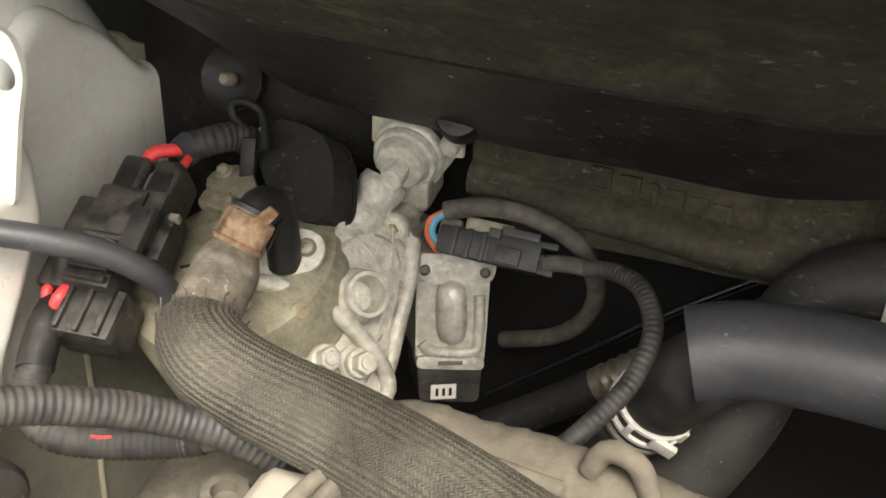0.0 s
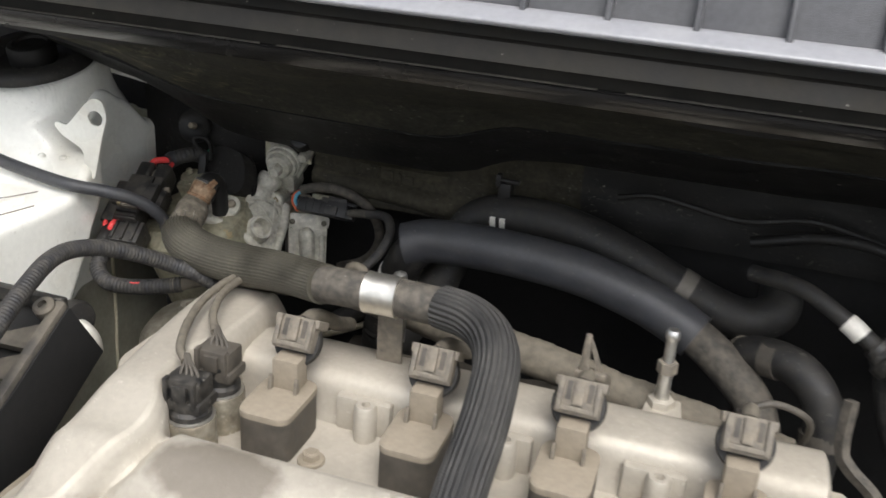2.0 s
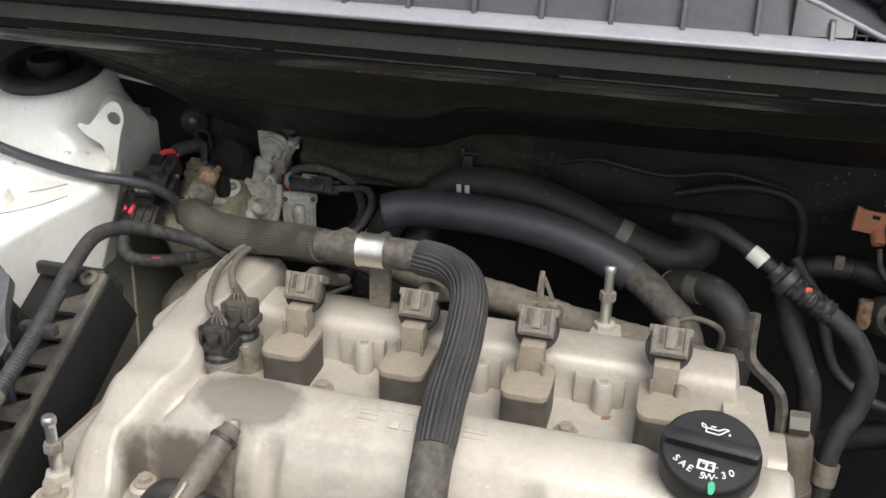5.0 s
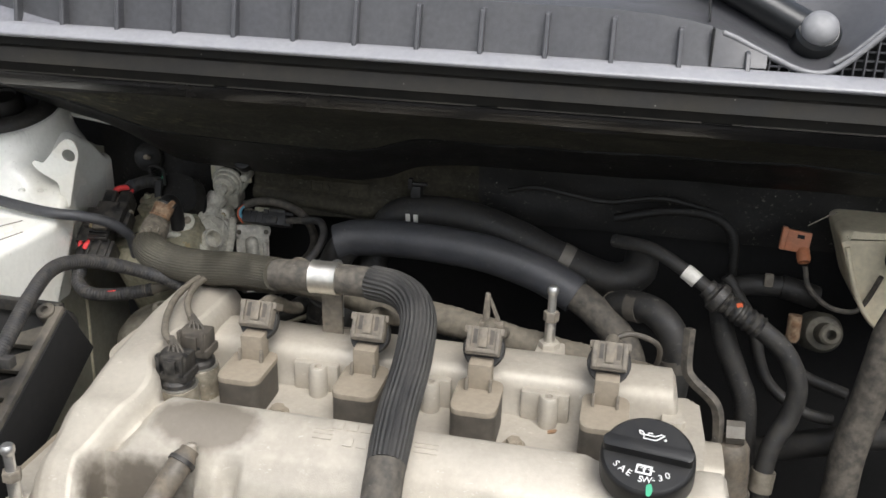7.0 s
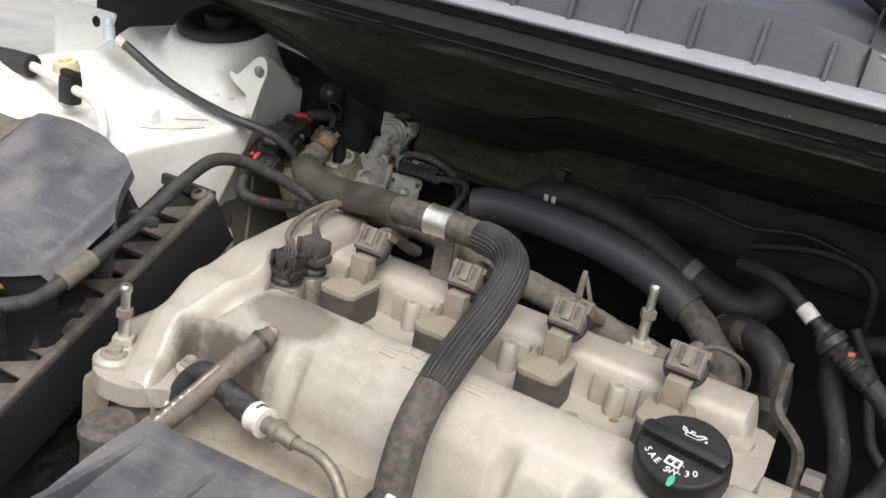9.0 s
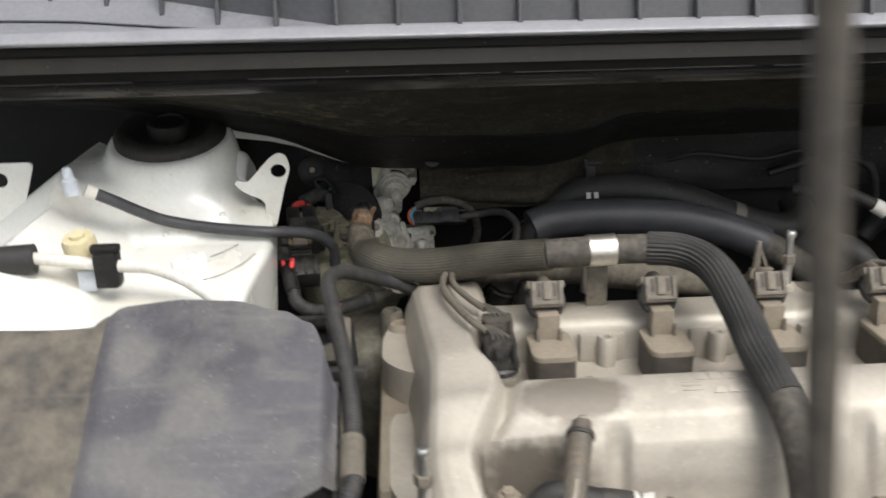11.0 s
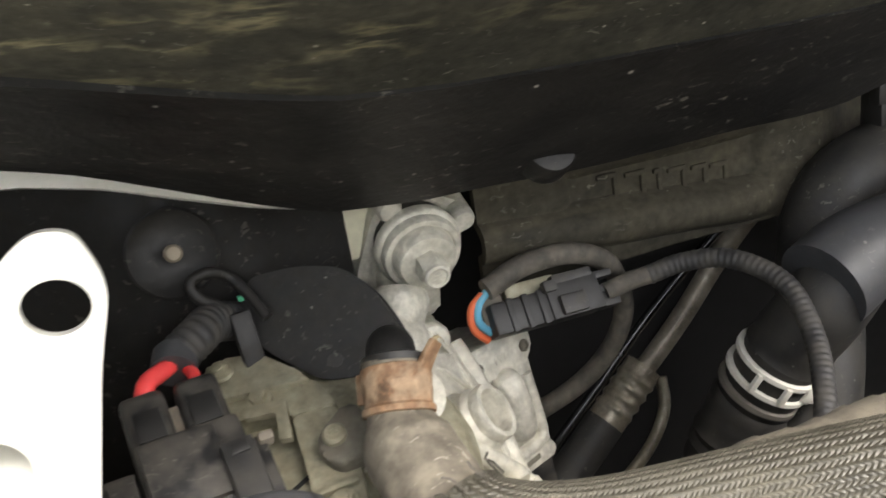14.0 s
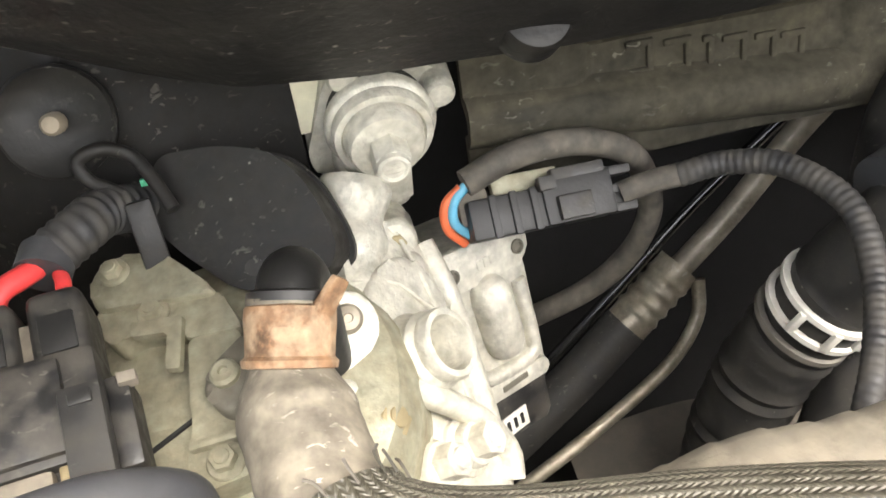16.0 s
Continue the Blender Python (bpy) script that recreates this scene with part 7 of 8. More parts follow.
part("conduit_tape", add_tube(B(), [(-0.1400, 0.0700, -0.0300), (-0.1300, 0.0745, -0.0285), (-0.1180, 0.0800, -0.0270)], 0.0060, 16, 0.002, lambda s, f: 1.0 - 0.55 * s / f), M_TAPE, con, "tapering tape wrap")
part("conduit_slit", add_tube(B(), [(-0.1670, 0.0570, -0.0280), (-0.1640, 0.0575, -0.0278), (-0.1600, 0.0592, -0.0276)], 0.0006, 8, 0.001), M_RED, con, "red wire showing through the slit")

# small sensor connector behind the valve, with its sleeve and conduit
sc = thing("sensor_connector", (-0.07, 0.188, 0.004), "small black connector with blue and orange wires", "connector")
sm2 = basis((-0.071, 0.1875, 0.0045), (0.1, -0.8, 0.55), (0, 0.5, 0.8))
part("body", add_box(B(), (0.026, 0.0115, 0.010), (-0.010, -0.001, 0), sm2, bevel=0.0012), M_CAP, sc)
part("cap_half", add_box(B(), (0.021, 0.0135, 0.012), (0.009, 0.000, 0), sm2, bevel=0.0012), M_CAP, sc)
part("latch", add_box(B(), (0.016, 0.004, 0.004), (0.010, 0.007, 0.004), sm2, bevel=0.0008), M_BLACK, sc)
part("tail_clip", add_box(B(), (0.010, 0.005, 0.008), (0.021, -0.003, 0.001), sm2, bevel=0.001), M_COVERBLK, sc)
for u in (-0.016, -0.010, -0.004):
    part("side_rib", add_box(B(), (0.0022, 0.0122, 0.0016), (u, -0.001, 0.0052), sm2, bevel=0.0005), M_CAP, sc)
part("step", add_box(B(), (0.0100, 0.0070, 0.0030), (0.0070, -0.0025, 0.0068), sm2, bevel=0.0007), M_BLACK, sc)
part("notch_block", add_box(B(), (0.0050, 0.0040, 0.0034), (0.0000, 0.0052, 0.0062), sm2, bevel=0.0006), M_BLACK, sc)
for v in (-0.0055, 0.0000, 0.0052):
    part("tail_tooth", add_box(B(), (0.0065, 0.0026, 0.0070), (0.0225, v, 0.0020), sm2, bevel=0.0005), M_CAP, sc)
part("seal_strip", add_box(B(), (0.020, 0.006, 0.004), (-0.004, 0.0075, -0.002), sm2, bevel=0.001), M_OLIVE, sc, "olive seal strip")
part("retainer", add_box(B(), (0.009, 0.010, 0.006), (-0.020, 0.003, -0.003), sm2, bevel=0.001), M_PLUG, sc)
part("orange_wire", add_tube(B(), [(-0.095, 0.186, -0.002), (-0.0995, 0.186, 0.004), (-0.099, 0.187, 0.011), (-0.094, 0.188, 0.015)], 0.0015, 10, 0.001), M_ORANGEW, sc)
part("blue_wire", add_tube(B(), [(-0.0935, 0.185, 0.001), (-0.0975, 0.1855, 0.006), (-0.0965, 0.1865, 0.012), (-0.0915, 0.188, 0.016)], 0.0015, 10, 0.001), M_BLUE, sc)
part("grey_sleeve", add_tube(B(), [(-0.093, 0.187, 0.0165), (-0.078, 0.190, 0.0205), (-0.060, 0.193, 0.0195), (-0.045, 0.197, 0.0125), (-0.036, 0.203, 0.001), (-0.031, 0.209, -0.018), (-0.036, 0.214, -0.036), (-0.050, 0.220, -0.052), (-0.075, 0.226, -0.065)], 0.0040, 14, 0.002), M_DUSTRUB, sc, "smooth grey cable sleeve")
part("tail_sleeve", add_tube(B(), [(-0.049, 0.1855, 0.004), (-0.040, 0.185, 0.006), (-0.030, 0.184, 0.007)], 0.0034, 12, 0.002), M_DUSTRUB, sc)
part("ribbed_conduit", add_tube(B(), [(-0.032, 0.184, 0.0068), (-0.020, 0.180, 0.010), (-0.008, 0.168, 0.012), (0.000, 0.150, 0.007), (-0.003, 0.132, -0.004), (-0.012, 0.116, -0.013), (-0.020, 0.106, -0.020)], 0.0034, 14, 0.0004, ripple(0.0024, 0.07)), M_CONDUIT, sc, "thin ribbed conduit")

# air-conditioning pipe with its ferrule
ac = thing("air_conditioning_pipe", (0.05, 0.25, -0.06), "dull metal air-conditioning pipe with a crimped ferrule", "pipe")
part("pipe", add_tube(B(), [(0.080, 0.250, 0.010), (0.045, 0.249, -0.020), (0.015, 0.247, -0.052), (-0.012, 0.243, -0.074)], 0.0048, 18, 0.004), M_STEEL, ac)
part("ferrule", add_tube(B(), [(-0.006, 0.244, -0.068), (-0.016, 0.242, -0.076), (-0.034, 0.238, -0.090)], 0.0088, 22, 0.0008, lambda s, f: 1.0 + 0.06 * math.sin(s * 1100) * (0.006 < s < 0.026)), M_PIPE, ac, "crimped steel ferrule")
part("black_hose", add_tube(B(), [(-0.030, 0.239, -0.087), (-0.055, 0.234, -0.106), (-0.09, 0.228, -0.13)], 0.0092, 18, 0.004), M_RUBBER, ac)
part("thin_pipe", add_tube(B(), [(-0.001, 0.238, -0.072), (-0.004, 0.232, -0.086), (-0.020, 0.224, -0.100), (-0.055, 0.214, -0.116), (-0.09, 0.206, -0.13)], 0.0027, 12, 0.003), M_PIPE, ac, "thin bent metal pipe")
part("thin_line", add_tube(B(), [(0.060, 0.240, 0.012), (0.000, 0.238, -0.035), (-0.040, 0.232, -0.068), (-0.08, 0.226, -0.10)], 0.0022, 10, 0.004), M_LIP, ac, "glossy black thin line")
exh = thing("heat_shield", (0.06, 0.17, -0.18), "dark perforated heat shield deep behind the engine", "heat shield")
part("plate", add_sheet(B(), lambda u, v: Vector((-0.06 + 0.36 * u, 0.11 + 0.12 * v, -0.165 + 0.03 * v + 0.008 * math.sin(12 * u))), 30, 8, 0.003), M_COILSIDE, exh)
for k in range(16):
    part("hole_rim", add_lathe(B(), [(0.0045, 0.0), (0.0052, 0.0025), (0.0036, 0.0025), (0.0030, 0.0005)], Matrix.Translation((-0.02 + 0.014 * (k % 8), 0.175 + 0.018 * (k // 8), -0.1510 + 0.005 * (k // 8))), 12), M_DARK, exh)

# ================= left side: vacuum hose, pipes on the fender, air box =================
vh = thing("vacuum_hose", (-0.355, 0.04, 0.08), "thin black vacuum hose over the white strut tower", "hose")
part("hose_wall", add_tube(B(), [(-0.346, 0.042, 0.0835), (-0.332, 0.047, 0.0745), (-0.315, 0.055, 0.062), (-0.296, 0.0625, 0.051), (-0.260, 0.064, 0.043), (-0.218, 0.062, 0.0385), (-0.194, 0.074, 0.033), (-0.178, 0.088, 0.024), (-0.168, 0.100, 0.010), (-0.167, 0.106, -0.004), (-0.166, 0.110, -0.03)], 0.0047, 16, 0.003), M_FOAM, vh)
part("collar", add_tube(B(), [(-0.350, 0.0405, 0.086), (-0.343, 0.043, 0.082)], 0.0056, 14, 0.003), M_WHITEPL, vh, "pale plastic collar")
part("valve_tip", add_lathe(B(), [(0.006, -0.006), (0.006, 0.006), (0.004, 0.008), (0.004, 0.014), (0.0025, 0.016), (0.0001, 0.016)], basis((-0.3595, 0.038, 0.089), (-0.1, 0, 1), (0, 1, 0)), 16), M_BLUEPL, vh, "clear blue-tinted valve tip")
yp = thing("cream_grommet_plug", (-0.332, -0.03, 0.045), "cream plastic fitting on the white fender", "fitting")
part("plug", add_lathe(B(), [(0.0075, -0.012), (0.0085, -0.004), (0.0115, 0.002), (0.0118, 0.014), (0.0105, 0.018), (0.0055, 0.018), (0.0055, 0.021), (0.0001, 0.0215)], basis((-0.333, -0.030, 0.055), (-0.05, -0.25, 1), (0, 1, 0)), 26), M_CREAM, yp)
part("foot", add_box(B(), (0.013, 0.010, 0.016), (-0.330, -0.036, 0.041), bevel=0.002), M_BLUEPL, yp, "clear plastic foot")
wp = thing("white_pipe", (-0.32, -0.03, 0.035), "white painted pipe with black rubber clip on the fender", "pipe")
part("pipe", add_tube(B(), [(-0.372, -0.050, 0.064), (-0.350, -0.047, 0.061), (-0.322, -0.046, 0.056), (-0.300, -0.048, 0.054), (-0.282, -0.050, 0.053), (-0.263, -0.056, 0.048), (-0.248, -0.065, 0.043), (-0.232, -0.078, 0.036), (-0.218, -0.095, 0.026)], 0.0044, 14, 0.003), M_WHITEPL, wp)
part("rubber_clip", add_box(B(), (0.017, 0.014, 0.026), (-0.312, -0.046, 0.052), bevel=0.003), M_COVERBLK, wp, "black rubber clip")
part("clip_ear", add_box(B(), (0.020, 0.008, 0.006), (-0.312, -0.046, 0.067), bevel=0.002), M_COVERBLK, wp)
part("black_end", add_tube(B(), [(-0.360, -0.048, 0.0625), (-0.39, -0.052, 0.062), (-0.45, -0.060, 0.058)], 0.0105, 18, 0.004), M_RUBBER, wp, "black rubber hose end")
bmp = thing("fender_bracket", (-0.268, -0.002, 0.03), "small white painted bracket boss on the inner fender", "bracket")
bm = B()
add_box(bm, (0.026, 0.019, 0.022), (0, 0, 0), pose(-0.266, -0.001, 0.0295, 12, -8, 18), bevel=0.003)
add_lathe(bm, [(0.0052, 0.038), (0.0052, 0.0425), (0.0042, 0.0432), (0.0030, 0.0432), (0.0028, 0.040)], Matrix.Translation((-0.264, 0.000, 0)), 16)
part("boss", bm, M_WHITE, bmp)
part("hole", add_lathe(B(), [(0.0030, 0.0415), (0.0001, 0.0416)], Matrix.Translation((-0.264, 0.000, 0)), 16), M_DARK, bmp, "dark screw hole")

fb = thing("fender_plate", (-0.44, 0.09, 0.06), "white painted fender bracket plate with a hole", "bracket")
bm = B()
add_prism(bm, rounded([(-0.50, 0.02), (-0.418, 0.02), (-0.418, 0.062), (-0.405, 0.098), (-0.50, 0.098)], 0.006), -0.0012, 0.0012, basis((0, 0.088, 0), (0, -1, 0), (0, 0, 1)), bevel=0.0006)
part("plate", bm, M_WHITE, fb)
part("hole", add_lathe(B(), [(0.006, -0.0010), (0.006, 0.0016), (0.0001, 0.0016)], basis((-0.434, 0.088, 0.084), (0, -1, 0), (0, 0, 1)), 20), M_DARK, fb, "dark round hole")

box = thing("air_filter_box", (-0.26, -0.2, -0.25), "dusty grey-black plastic air filter box with a sloping lid", "air filter box")


def lid_z(x, y):
    """The lid slopes down to the front, with a raised middle and rounded rims."""
    return 0.034 + 0.62 * (y + 0.10) + 0.006 * math.exp(-((x + 0.24) / 0.07) ** 2) + 0.0012 * noise.noise(Vector((x * 25, y * 25, 4)))


def lid_front(x):
    return line_at([(-0.47, -0.268), (-0.30, -0.246), (-0.25, -0.234), (-0.215, -0.2225), (-0.185, -0.211), (-0.16, -0.199), (-0.150, -0.189)], x)


def lid(u, v):
    x = -0.150 - 0.152 * u
    back = along_x([(-0.302, -0.089), (-0.285, -0.086), (-0.255, -0.085), (-0.22, -0.088), (-0.185, -0.095), (-0.168, -0.103), (-0.150, -0.134)], x)
    y = back + (lid_front(x) - back) * v
    z = lid_z(x, y) - 0.014 * (1 - smooth01(u / 0.06)) - 0.010 * (1 - smooth01(v / 0.04)) - 0.007 * smooth01((v - 0.95) / 0.05)
    return Vector((x, y, z - 0.004 * smooth01((u - 0.93) / 0.07)))


def lid_side(u, v):
    x = -0.3005 - 0.16 * u
    back = -0.089 - 0.007 * smooth01(u / 0.06) - 0.008 * u
    y = back + (lid_front(x) - back) * v
    return Vector((x, y, lid_z(x, y) - 0.003 + 0.016 * u - 0.006 * (1 - smooth01(v / 0.04)) - 0.007 * smooth01((v - 0.95) / 0.05)))


def lid_skirt(u, v):
    x = -0.153 - 0.30 * u
    return Vector((x, lid_front(x) + 0.005 + 0.006 * v, lid_z(x, lid_front(x)) - 0.009 - 0.075 * v))


# shade below the lid's front edge, put into a near-black skirt
part("front_skirt", add_sheet(B(), lid_skirt, 40, 4, 0.003), M_DARK, box, "front of the box, painted near black for its shade")
part("lid", add_sheet(B(), lid, 60, 50, 0.004), M_AIRBOX, box, "smudged dark sloping lid")
part("lid_side", add_sheet(B(), lid_side, 40, 40, 0.004), M_LIDSIDE, box, "brown dusty side of the lid")
bm = B()
add_box(bm, (0.27, 0.08, 0.20), (-0.298, -0.155, -0.17), bevel=0.01)
add_box(bm, (0.20, 0.12, 0.12), (-0.33, -0.235, -0.18), bevel=0.01)
part("lower_case", bm, M_BLACK, box)
part("rear_face", add_box(B(), (0.23, 0.006, 0.10), (-0.285, -0.120, -0.035), bevel=0.002), M_AIRBOX, box)
# sloping tray with triangular gussets along the box
TR = pose(-0.0185, -0.055, -0.014, 31, 0, 0)
ledge = part("ledge", add_box(B(), (0.044, 0.31, 0.004), (-0.150, -0.128, -0.014), TR, bevel=0.001), M_DARK, box, "black plastic ledge")
part("ledge_rail", add_box(B(), (0.0075, 0.305, 0.006), (-0.1315, -0.1255, -0.001), TR, bevel=0.0018), M_LIDSIDE, box, "dusty rail along the tray")
part("ledge_wall", add_box(B(), (0.004, 0.30, 0.054), (-0.1285, -0.1235, -0.030), TR, bevel=0.002), M_DARK, box)
part("box_side", add_box(B(), (0.006, 0.26, 0.06), (-0.171, -0.150, 0.006), TR, bevel=0.002), M_BLACK, box)
part("rear_rim", add_box(B(), (0.060, 0.007, 0.010), (-0.180, -0.029, -0.004), bevel=0.002), M_BLACK, box, "black rear rim of the tray")
# sheet added over the white wall so that the gap reads as shade
part("tray_fill", add_box(B(), (0.050, 0.30, 0.004), (-0.170, -0.122, -0.0165), TR, bevel=0.001), M_DARK, box, "near-black sheet that fills the gap beside the tray")
part("corner_ear", add_lathe(B(), [(0.007, -0.016), (0.007, 0.004), (0.0055, 0.0055), (0.003, 0.0055), (0.003, 0.002)], TR @ Matrix.Translation((-0.139, 0.020, 0.0)), 20), M_LIDSIDE, box, "dusty screw ear")
for k in range(13):
    y = 0.012 - 0.0222 * k
    bm = B()
    add_prism(bm, [(-0.1335, y), (-0.1690, y - 0.0190), (-0.1690, y - 0.0215), (-0.1335, y - 0.0205)], -0.0075 + 0.001 * (k % 2), -0.0012, TR, bevel=0.0008)
    part("gusset", bm, M_LIDSIDE, ledge)
wplug = thing("white_grommet", (-0.2085, 0.045, -0.075), "white plastic peg in a black rubber grommet on the inner wall", "grommet")
part("grommet", add_lathe(B(), [(0.0085, -0.034), (0.0085, -0.012), (0.0140, -0.006), (0.0145, 0.002), (0.0125, 0.006), (0.008, 0.007), (0.004, 0.007)], basis((-0.2065, 0.043, -0.060), (0.93, -0.30, 0.2), (0, 0, 1)), 24), M_RUBBER, wplug, "brown-black rubber grommet")
part("peg", add_tube(B(), [(-0.203, 0.040, -0.064), (-0.195, 0.038, -0.065), (-0.191, 0.040, -0.073), (-0.193, 0.044, -0.084)], 0.0062, 16, 0.002), M_WHITEPL, wplug, "white curved peg")

loom = thing("air_box_loom", (-0.14, -0.2, -0.04), "grey ribbed wiring conduit arching from the air box", "wiring conduit")
part("conduit", add_tube(B(), [(-0.176, -0.227, -0.0545), (-0.163, -0.215, -0.052), (-0.150, -0.206, -0.046), (-0.140, -0.195, -0.034), (-0.141, -0.150, -0.016), (-0.147, -0.105, 0.000), (-0.157, -0.055, 0.017), (-0.162, -0.018, 0.0245), (-0.156, 0.012, 0.0195), (-0.142, 0.036, 0.0080), (-0.128, 0.052, -0.0030), (-0.112, 0.062, -0.0120), (-0.098, 0.068, -0.0220)], 0.0055, 18, 0.0006, ripple(0.0026, 0.07)), M_CONDUIT, loom)
part("tape_patch", add_tube(B(), [(-0.1405, -0.192, -0.033), (-0.141, -0.165, -0.0215)], 0.0076, 16, 0.003), M_TAPE, loom, "dusty tape wrap")
part("clip", add_box(B(), (0.026, 0.008, 0.008), (-0.146, -0.112, -0.004), bevel=0.0015), M_CONDUIT, loom)
cpl = thing("line_coupling", (-0.195, -0.235, -0.09), "black pipe coupling elbow with a yellow lock clip", "coupling")
part("coupling", add_tube(B(), [(-0.178, -0.2165, -0.0545), (-0.188, -0.2255, -0.0555), (-0.199, -0.2375, -0.0565), (-0.211, -0.250, -0.058)], 0.0102, 20, 0.001, lambda s, f: 0.72 if s < 0.005 else 1.12 if 0.012 < s < 0.016 or 0.024 < s < 0.028 else 1.0 if s < 0.036 else 0.86), M_BLACK, cpl)
part("drop_leg", add_tube(B(), [(-0.200, -0.238, -0.060), (-0.196, -0.248, -0.074), (-0.193, -0.254, -0.100)], 0.0112, 20, 0.0015, lambda s, f: 1.12 if 0.016 < s < 0.022 else 1.0), M_AIRBOX, cpl, "dusty lower leg of the elbow")
part("lock_rib", add_box(B(), (0.004, 0.014, 0.004), (0, 0, 0.0105), basis((-0.199, -0.2375, -0.0565), (0, 0, 1), (-0.7, -0.7, 0)), bevel=0.0008), M_BLACK, cpl)
part("yellow_clip", add_lathe(B(), [(0.0100, -0.0022), (0.0122, -0.0022), (0.0122, 0.0022), (0.0100, 0.0022)], basis((-0.1775, -0.2160, -0.0545), (0.7, 0.7, 0.08), (0, 0, 1)), 20, 20, 200), M_YELLOW, cpl, "yellow lock clip")
part("clip_leg", add_box(B(), (0.0035, 0.0105, 0.0022), (0, 0, 0.0112), basis((-0.1815, -0.2195, -0.0547), (0, 0, 1), (-0.7, -0.7, 0)), bevel=0.0006), M_YELLOW, cpl, "yellow clip tongue")
duct = thing("intake_duct", (-0.2100, -0.2850, -0.1590), "dusty black intake duct with a tan clamp band", "duct")
part("duct_wall", add_tube(B(), [(-0.3000, -0.2470, -0.0910), (-0.2520, -0.2550, -0.0850), (-0.2180, -0.2680, -0.0860), (-0.1960, -0.2900, -0.1020), (-0.1860, -0.3100, -0.1340), (-0.1800, -0.3200, -0.1990)], 0.034, 32, 0.003, lambda s, f: 1.0 + 0.035 * (0.070 < s < 0.078)), M_AIRBOX, duct)
cd = basis((-0.1945, -0.2915, -0.1045), (0.40, -0.62, -0.68), (0, 0, 1))
part("clamp_band", add_lathe(B(), [(0.0345, -0.006), (0.0362, -0.006), (0.0366, -0.0045), (0.0356, -0.003), (0.0356, 0.003), (0.0366, 0.0045), (0.0362, 0.006), (0.0345, 0.006)], cd, 36), M_COIL, duct, "dusty tan clamp band")
part("clamp_screw", add_bolt(B(), cd @ Matrix.Translation((0.0250, 0.0290, -0.002)) @ Matrix.Rotation(radians(-70), 4, "X"), 0.0042, 0.007, 1.4), M_CREAM, duct, "pale clamp screw")
part("outlet_sleeve", add_tube(B(), [(-0.1920, -0.2955, -0.1090), (-0.1865, -0.3090, -0.1320), (-0.1810, -0.3190, -0.1790)], 0.0372, 32, 0.004), M_COVERBLK, duct, "ribbed black outlet sleeve")

# ================= front of the engine =================
dip = thing("dipstick_tube", (0.006, -0.14, -0.05), "worn metal dipstick tube in the front of the cover", "dipstick tube")
part("tube", add_tube(B(), [(0.007, -0.135, -0.036), (0.000, -0.158, -0.050), (-0.010, -0.190, -0.072), (-0.022, -0.225, -0.096), (-0.03, -0.25, -0.12)], 0.0080, 20, 0.003, lambda s, f: 0.80 if s < 0.004 else 1.0), M_DIP, dip, "grimy metal sleeve")
part("collar", add_tube(B(), [(0.0050, -0.1415, -0.0400), (0.0042, -0.1440, -0.0415)], 0.0092, 20, 0.002), M_BLACK, dip, "dark rubber collar")
part("plug_tip", add_lathe(B(), [(0.0036, -0.006), (0.0036, 0.0005), (0.0026, 0.0016), (0.0014, 0.0016), (0.0013, -0.002), (0.0001, -0.002)], basis((0.0078, -0.1335, -0.0335), (0.05, 0.35, 0.93), (0, 1, 0)), 16), M_COVER, dip, "pale tip with a dark hole")
for k in range(9):
    # printed marks that cannot be read
    p = Vector((-0.0105 - 0.0016 * k, -0.1905 - 0.0052 * k, -0.0722 - 0.0036 * k))
    part("printed_mark", add_box(B(), (0.0016, 0.0022 if k % 3 else 0.0014, 0.0004), (0, 0, 0.0091), basis(p, (0.0, -0.55, 0.83), (-0.3, -0.83, -0.5)), bevel=0.0002), M_PRINT, dip)
part("worn_strip", add_tube(B(), [(-0.004, -0.1745, -0.0520), (-0.012, -0.2000, -0.0702), (-0.022, -0.231, -0.0925)], 0.0022, 8, 0.004), M_STEEL, dip, "bright worn strip")
bh = thing("breather_hose", (-0.04, -0.17, -0.09), "short black breather hose with a white clip", "hose")
part("elbow", add_tube(B(), [(-0.032, -0.178, -0.100), (-0.034, -0.176, -0.084), (-0.027, -0.173, -0.071), (-0.016, -0.172, -0.064), (0.004, -0.174, -0.068), (0.020, -0.176, -0.072)], 0.0088, 20, 0.003), M_RUBBER, bh)
part("sleeve", add_tube(B(), [(0.012, -0.175, -0.070), (0.036, -0.178, -0.073)], 0.0098, 20, 0.003), M_BLACK, bh)
bm = B()
add_tube(bm, [(0.032, -0.178, -0.073), (0.044, -0.180, -0.073)], 0.0106, 20, 0.002, lambda s, f: 1.0 if s < 0.003 or s > 0.009 else 0.9)
part("white_clip", bm, M_WHITEPL, bh, "white quick clip")
part("nipple", add_tube(B(), [(0.044, -0.180, -0.073), (0.056, -0.181, -0.073), (0.070, -0.182, -0.075)], 0.0060, 18, 0.0015, lambda s, f: 1.35 if 0.008 < s < 0.013 else 1.0), M_STEEL, bh)
part("blue_fitting", add_lathe(B(), [(0.008, -0.02), (0.0095, -0.012), (0.0095, 0.004), (0.008, 0.008), (0.004, 0.008)], basis((-0.033, -0.180, -0.098), (0.0, -0.3, 1), (0, 1, 0)), 20), M_BLUEPL, bh, "pale blue plastic fitting")
part("metal_pipe", add_tube(B(), [(0.068, -0.182, -0.0745), (0.090, -0.183, -0.074), (0.106, -0.186, -0.080), (0.122, -0.192, -0.094), (0.145, -0.196, -0.101), (0.175, -0.193, -0.096), (0.182, -0.187, -0.084)], 0.0042, 14, 0.003), M_STEEL, bh, "bent dusty metal pipe")
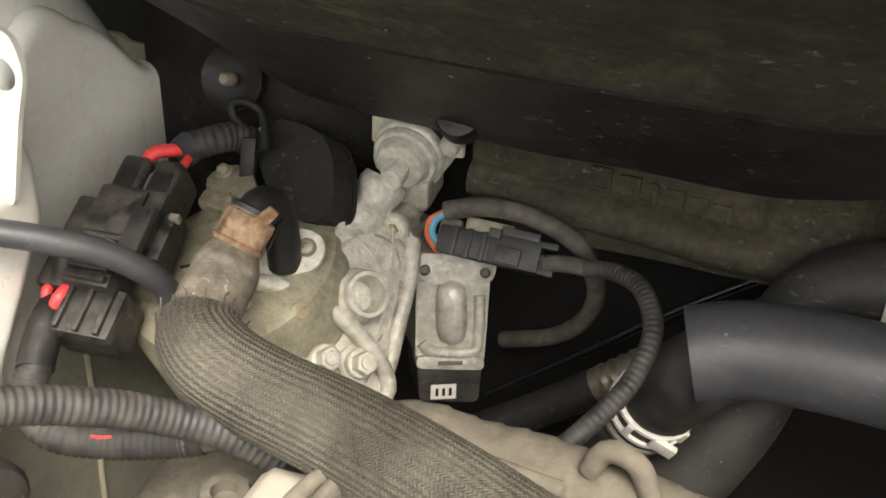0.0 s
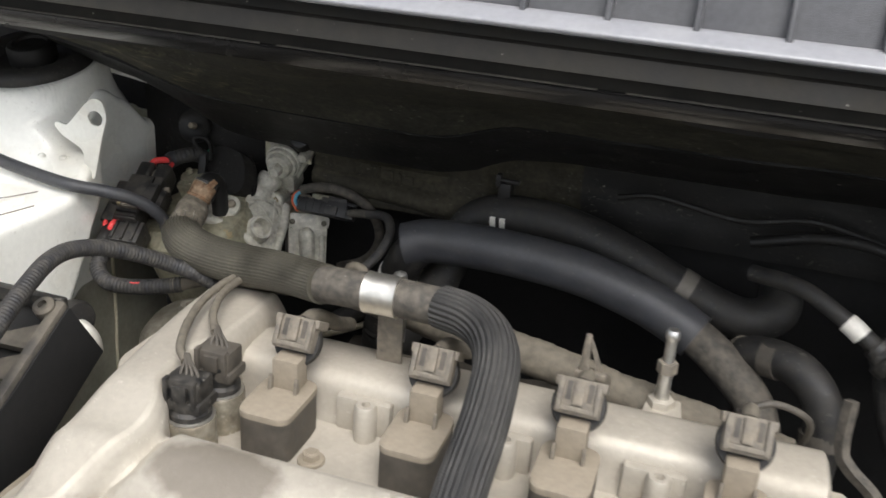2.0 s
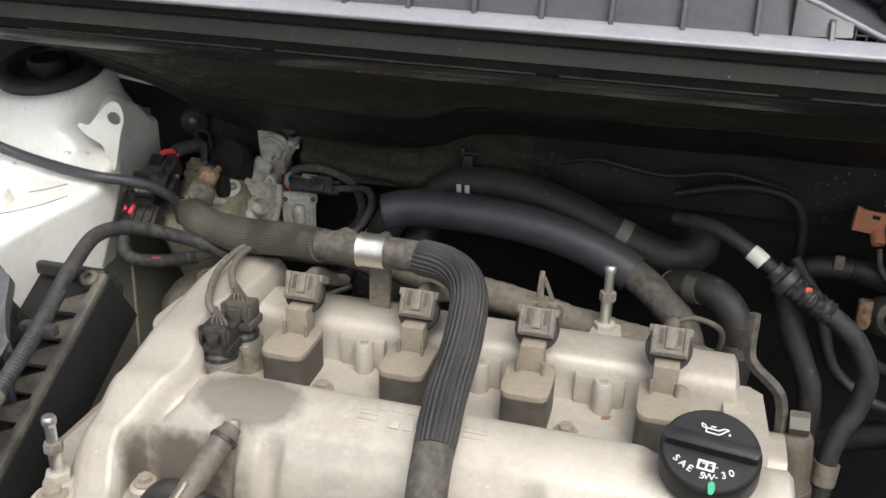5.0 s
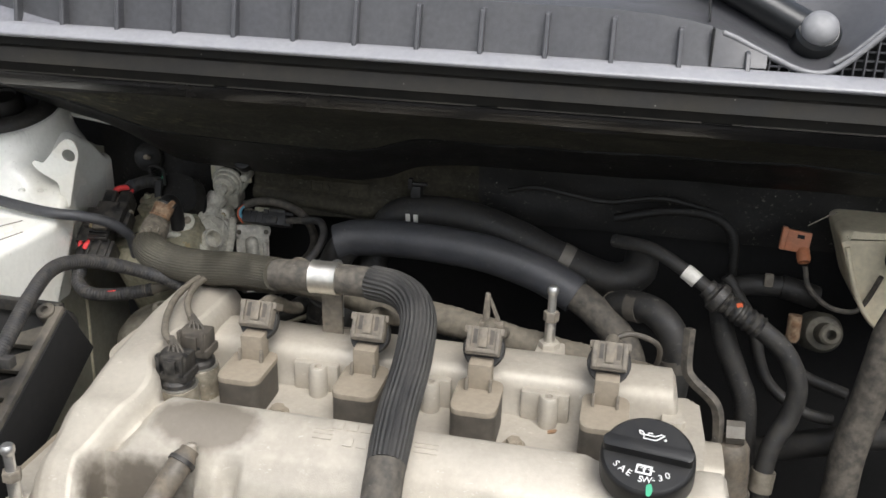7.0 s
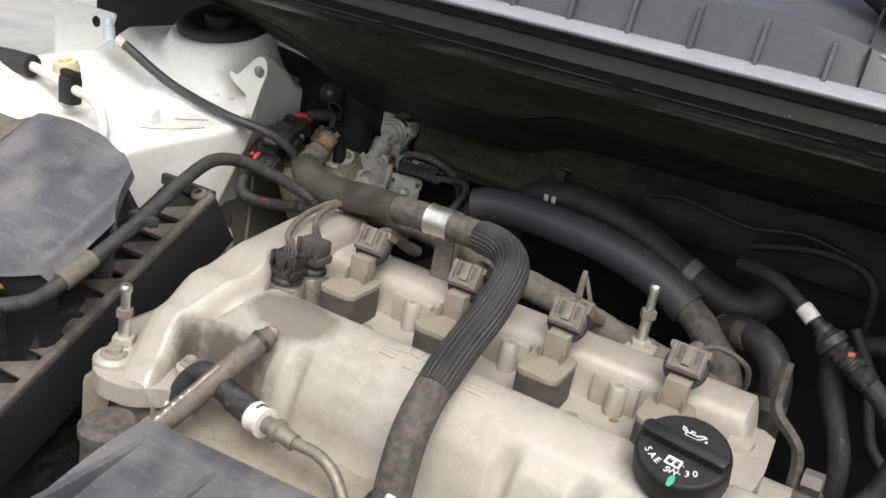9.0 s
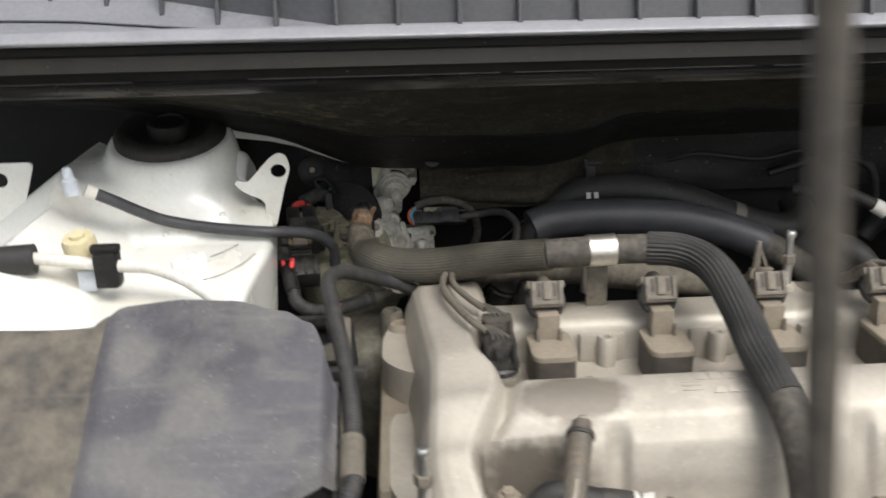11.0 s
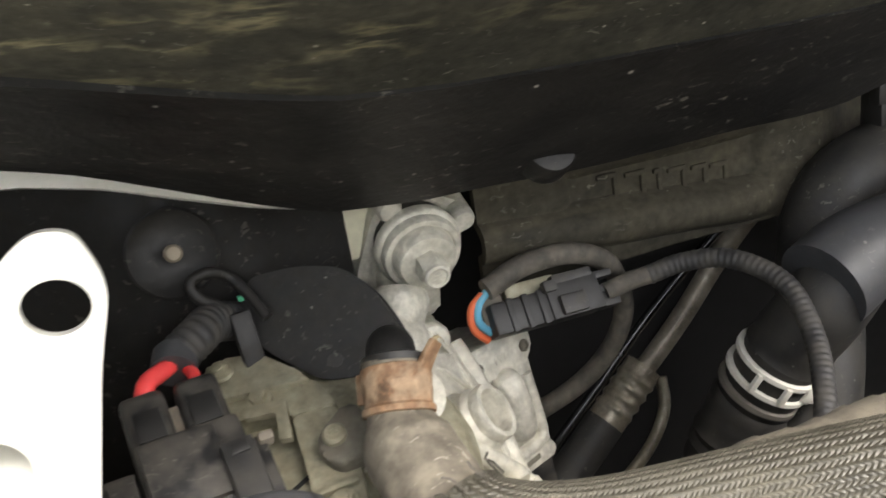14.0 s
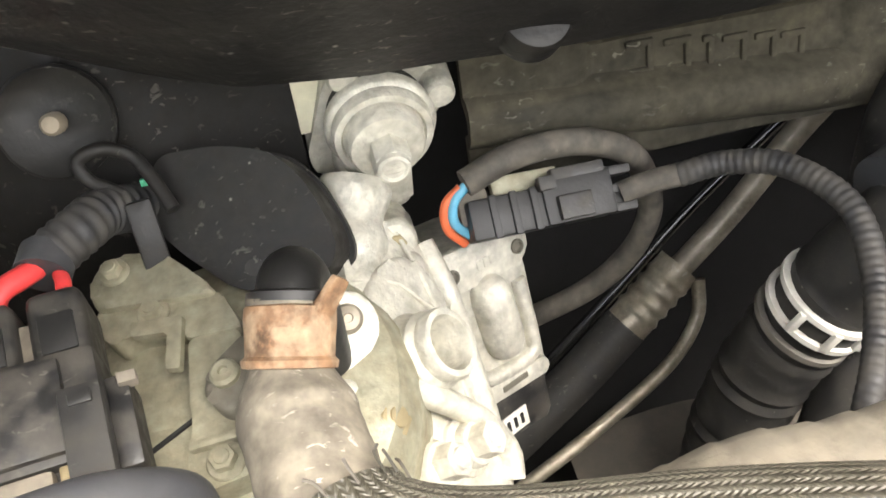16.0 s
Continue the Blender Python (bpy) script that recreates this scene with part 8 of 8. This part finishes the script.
rail = thing("fuel_rail", (0.23, -0.18, -0.12), "dusty tan rail and fittings along the front of the head", "fuel rail")
part("rail_tube", add_tube(B(), [(0.185, -0.182, -0.078), (0.215, -0.182, -0.080), (0.26, -0.182, -0.088), (0.32, -0.178, -0.098), (0.36, -0.17, -0.105)], 0.0062, 14, 0.004), M_SHELF, rail)
part("fitting", add_box(B(), (0.032, 0.016, 0.014), (0.228, -0.190, -0.086), bevel=0.004), M_RUBBER, rail)
bm = B()
add_sheet(bm, lambda u, v: Vector((-0.05 + 0.41 * u, -0.150 - 0.075 * v, -0.104 - 0.012 * v + 0.004 * noise.noise(Vector((u * 20, v * 5, 2))))), 60, 12, 0.006)
part("dusty_shelf", bm, M_SHELF, rail, "dusty casting shelf")
part("hose_socket", add_lathe(B(), [(0.017, -0.03), (0.017, 0.0), (0.0155, 0.003), (0.0145, 0.003)], basis((0.145, -0.180, -0.086), (0, 0.1, 1), (0, 1, 0)), 26), M_RUBBER, rail)
part("pale_tag", add_box(B(), (0.006, 0.004, 0.020), (0.151, -0.193, -0.078), bevel=0.001), M_BLUEPL, rail, "pale plastic tag")
man = thing("intake_manifold", (0.15, -0.27, -0.2), "ribbed dark grey plastic intake manifold at the front", "intake manifold")
bm = B()
add_sheet(bm, lambda u, v: Vector((-0.020 + 0.42 * u, -0.214 - 0.16 * v + 0.03 * u, -0.078 - 0.05 * v * v - 0.10 * (1 - smooth01(v / 0.03)))), 40, 20, 0.005)
part("shell", bm, M_AIRBOX, man)
for k in range(7):
    x = -0.005 + 0.056 * k
    part("rib", add_box(B(), (0.006, 0.15, 0.018), (x, -0.295, -0.088), pose(0, 0, 0, 0, 0, 0), bevel=0.003), M_AIRBOX, man)
part("thermostat", add_lathe(B(), [(0.018, -0.05), (0.018, 0.0), (0.020, 0.002), (0.020, 0.008), (0.016, 0.012), (0.0001, 0.013)], Matrix.Translation((-0.040, -0.235, -0.095)), 26), M_DUSTRUB, man, "round sensor fitting")

# hood prop rod
rod = thing("hood_prop_rod", (0.04, -0.4735, -0.41), "thin dark steel hood prop rod standing in the engine bay", "prop rod")
part("rod", add_tube(B(), [(0.043, -0.4735, -0.41), (0.0116, -0.478, -0.10), (-0.0089, -0.481, 0.10), (-0.0192, -0.4824, 0.20), (-0.061, -0.488, 0.62), (-0.090, -0.492, 0.9)], 0.0038, 14, 0.01), M_COILSIDE, rod, "dark grey coated rod")
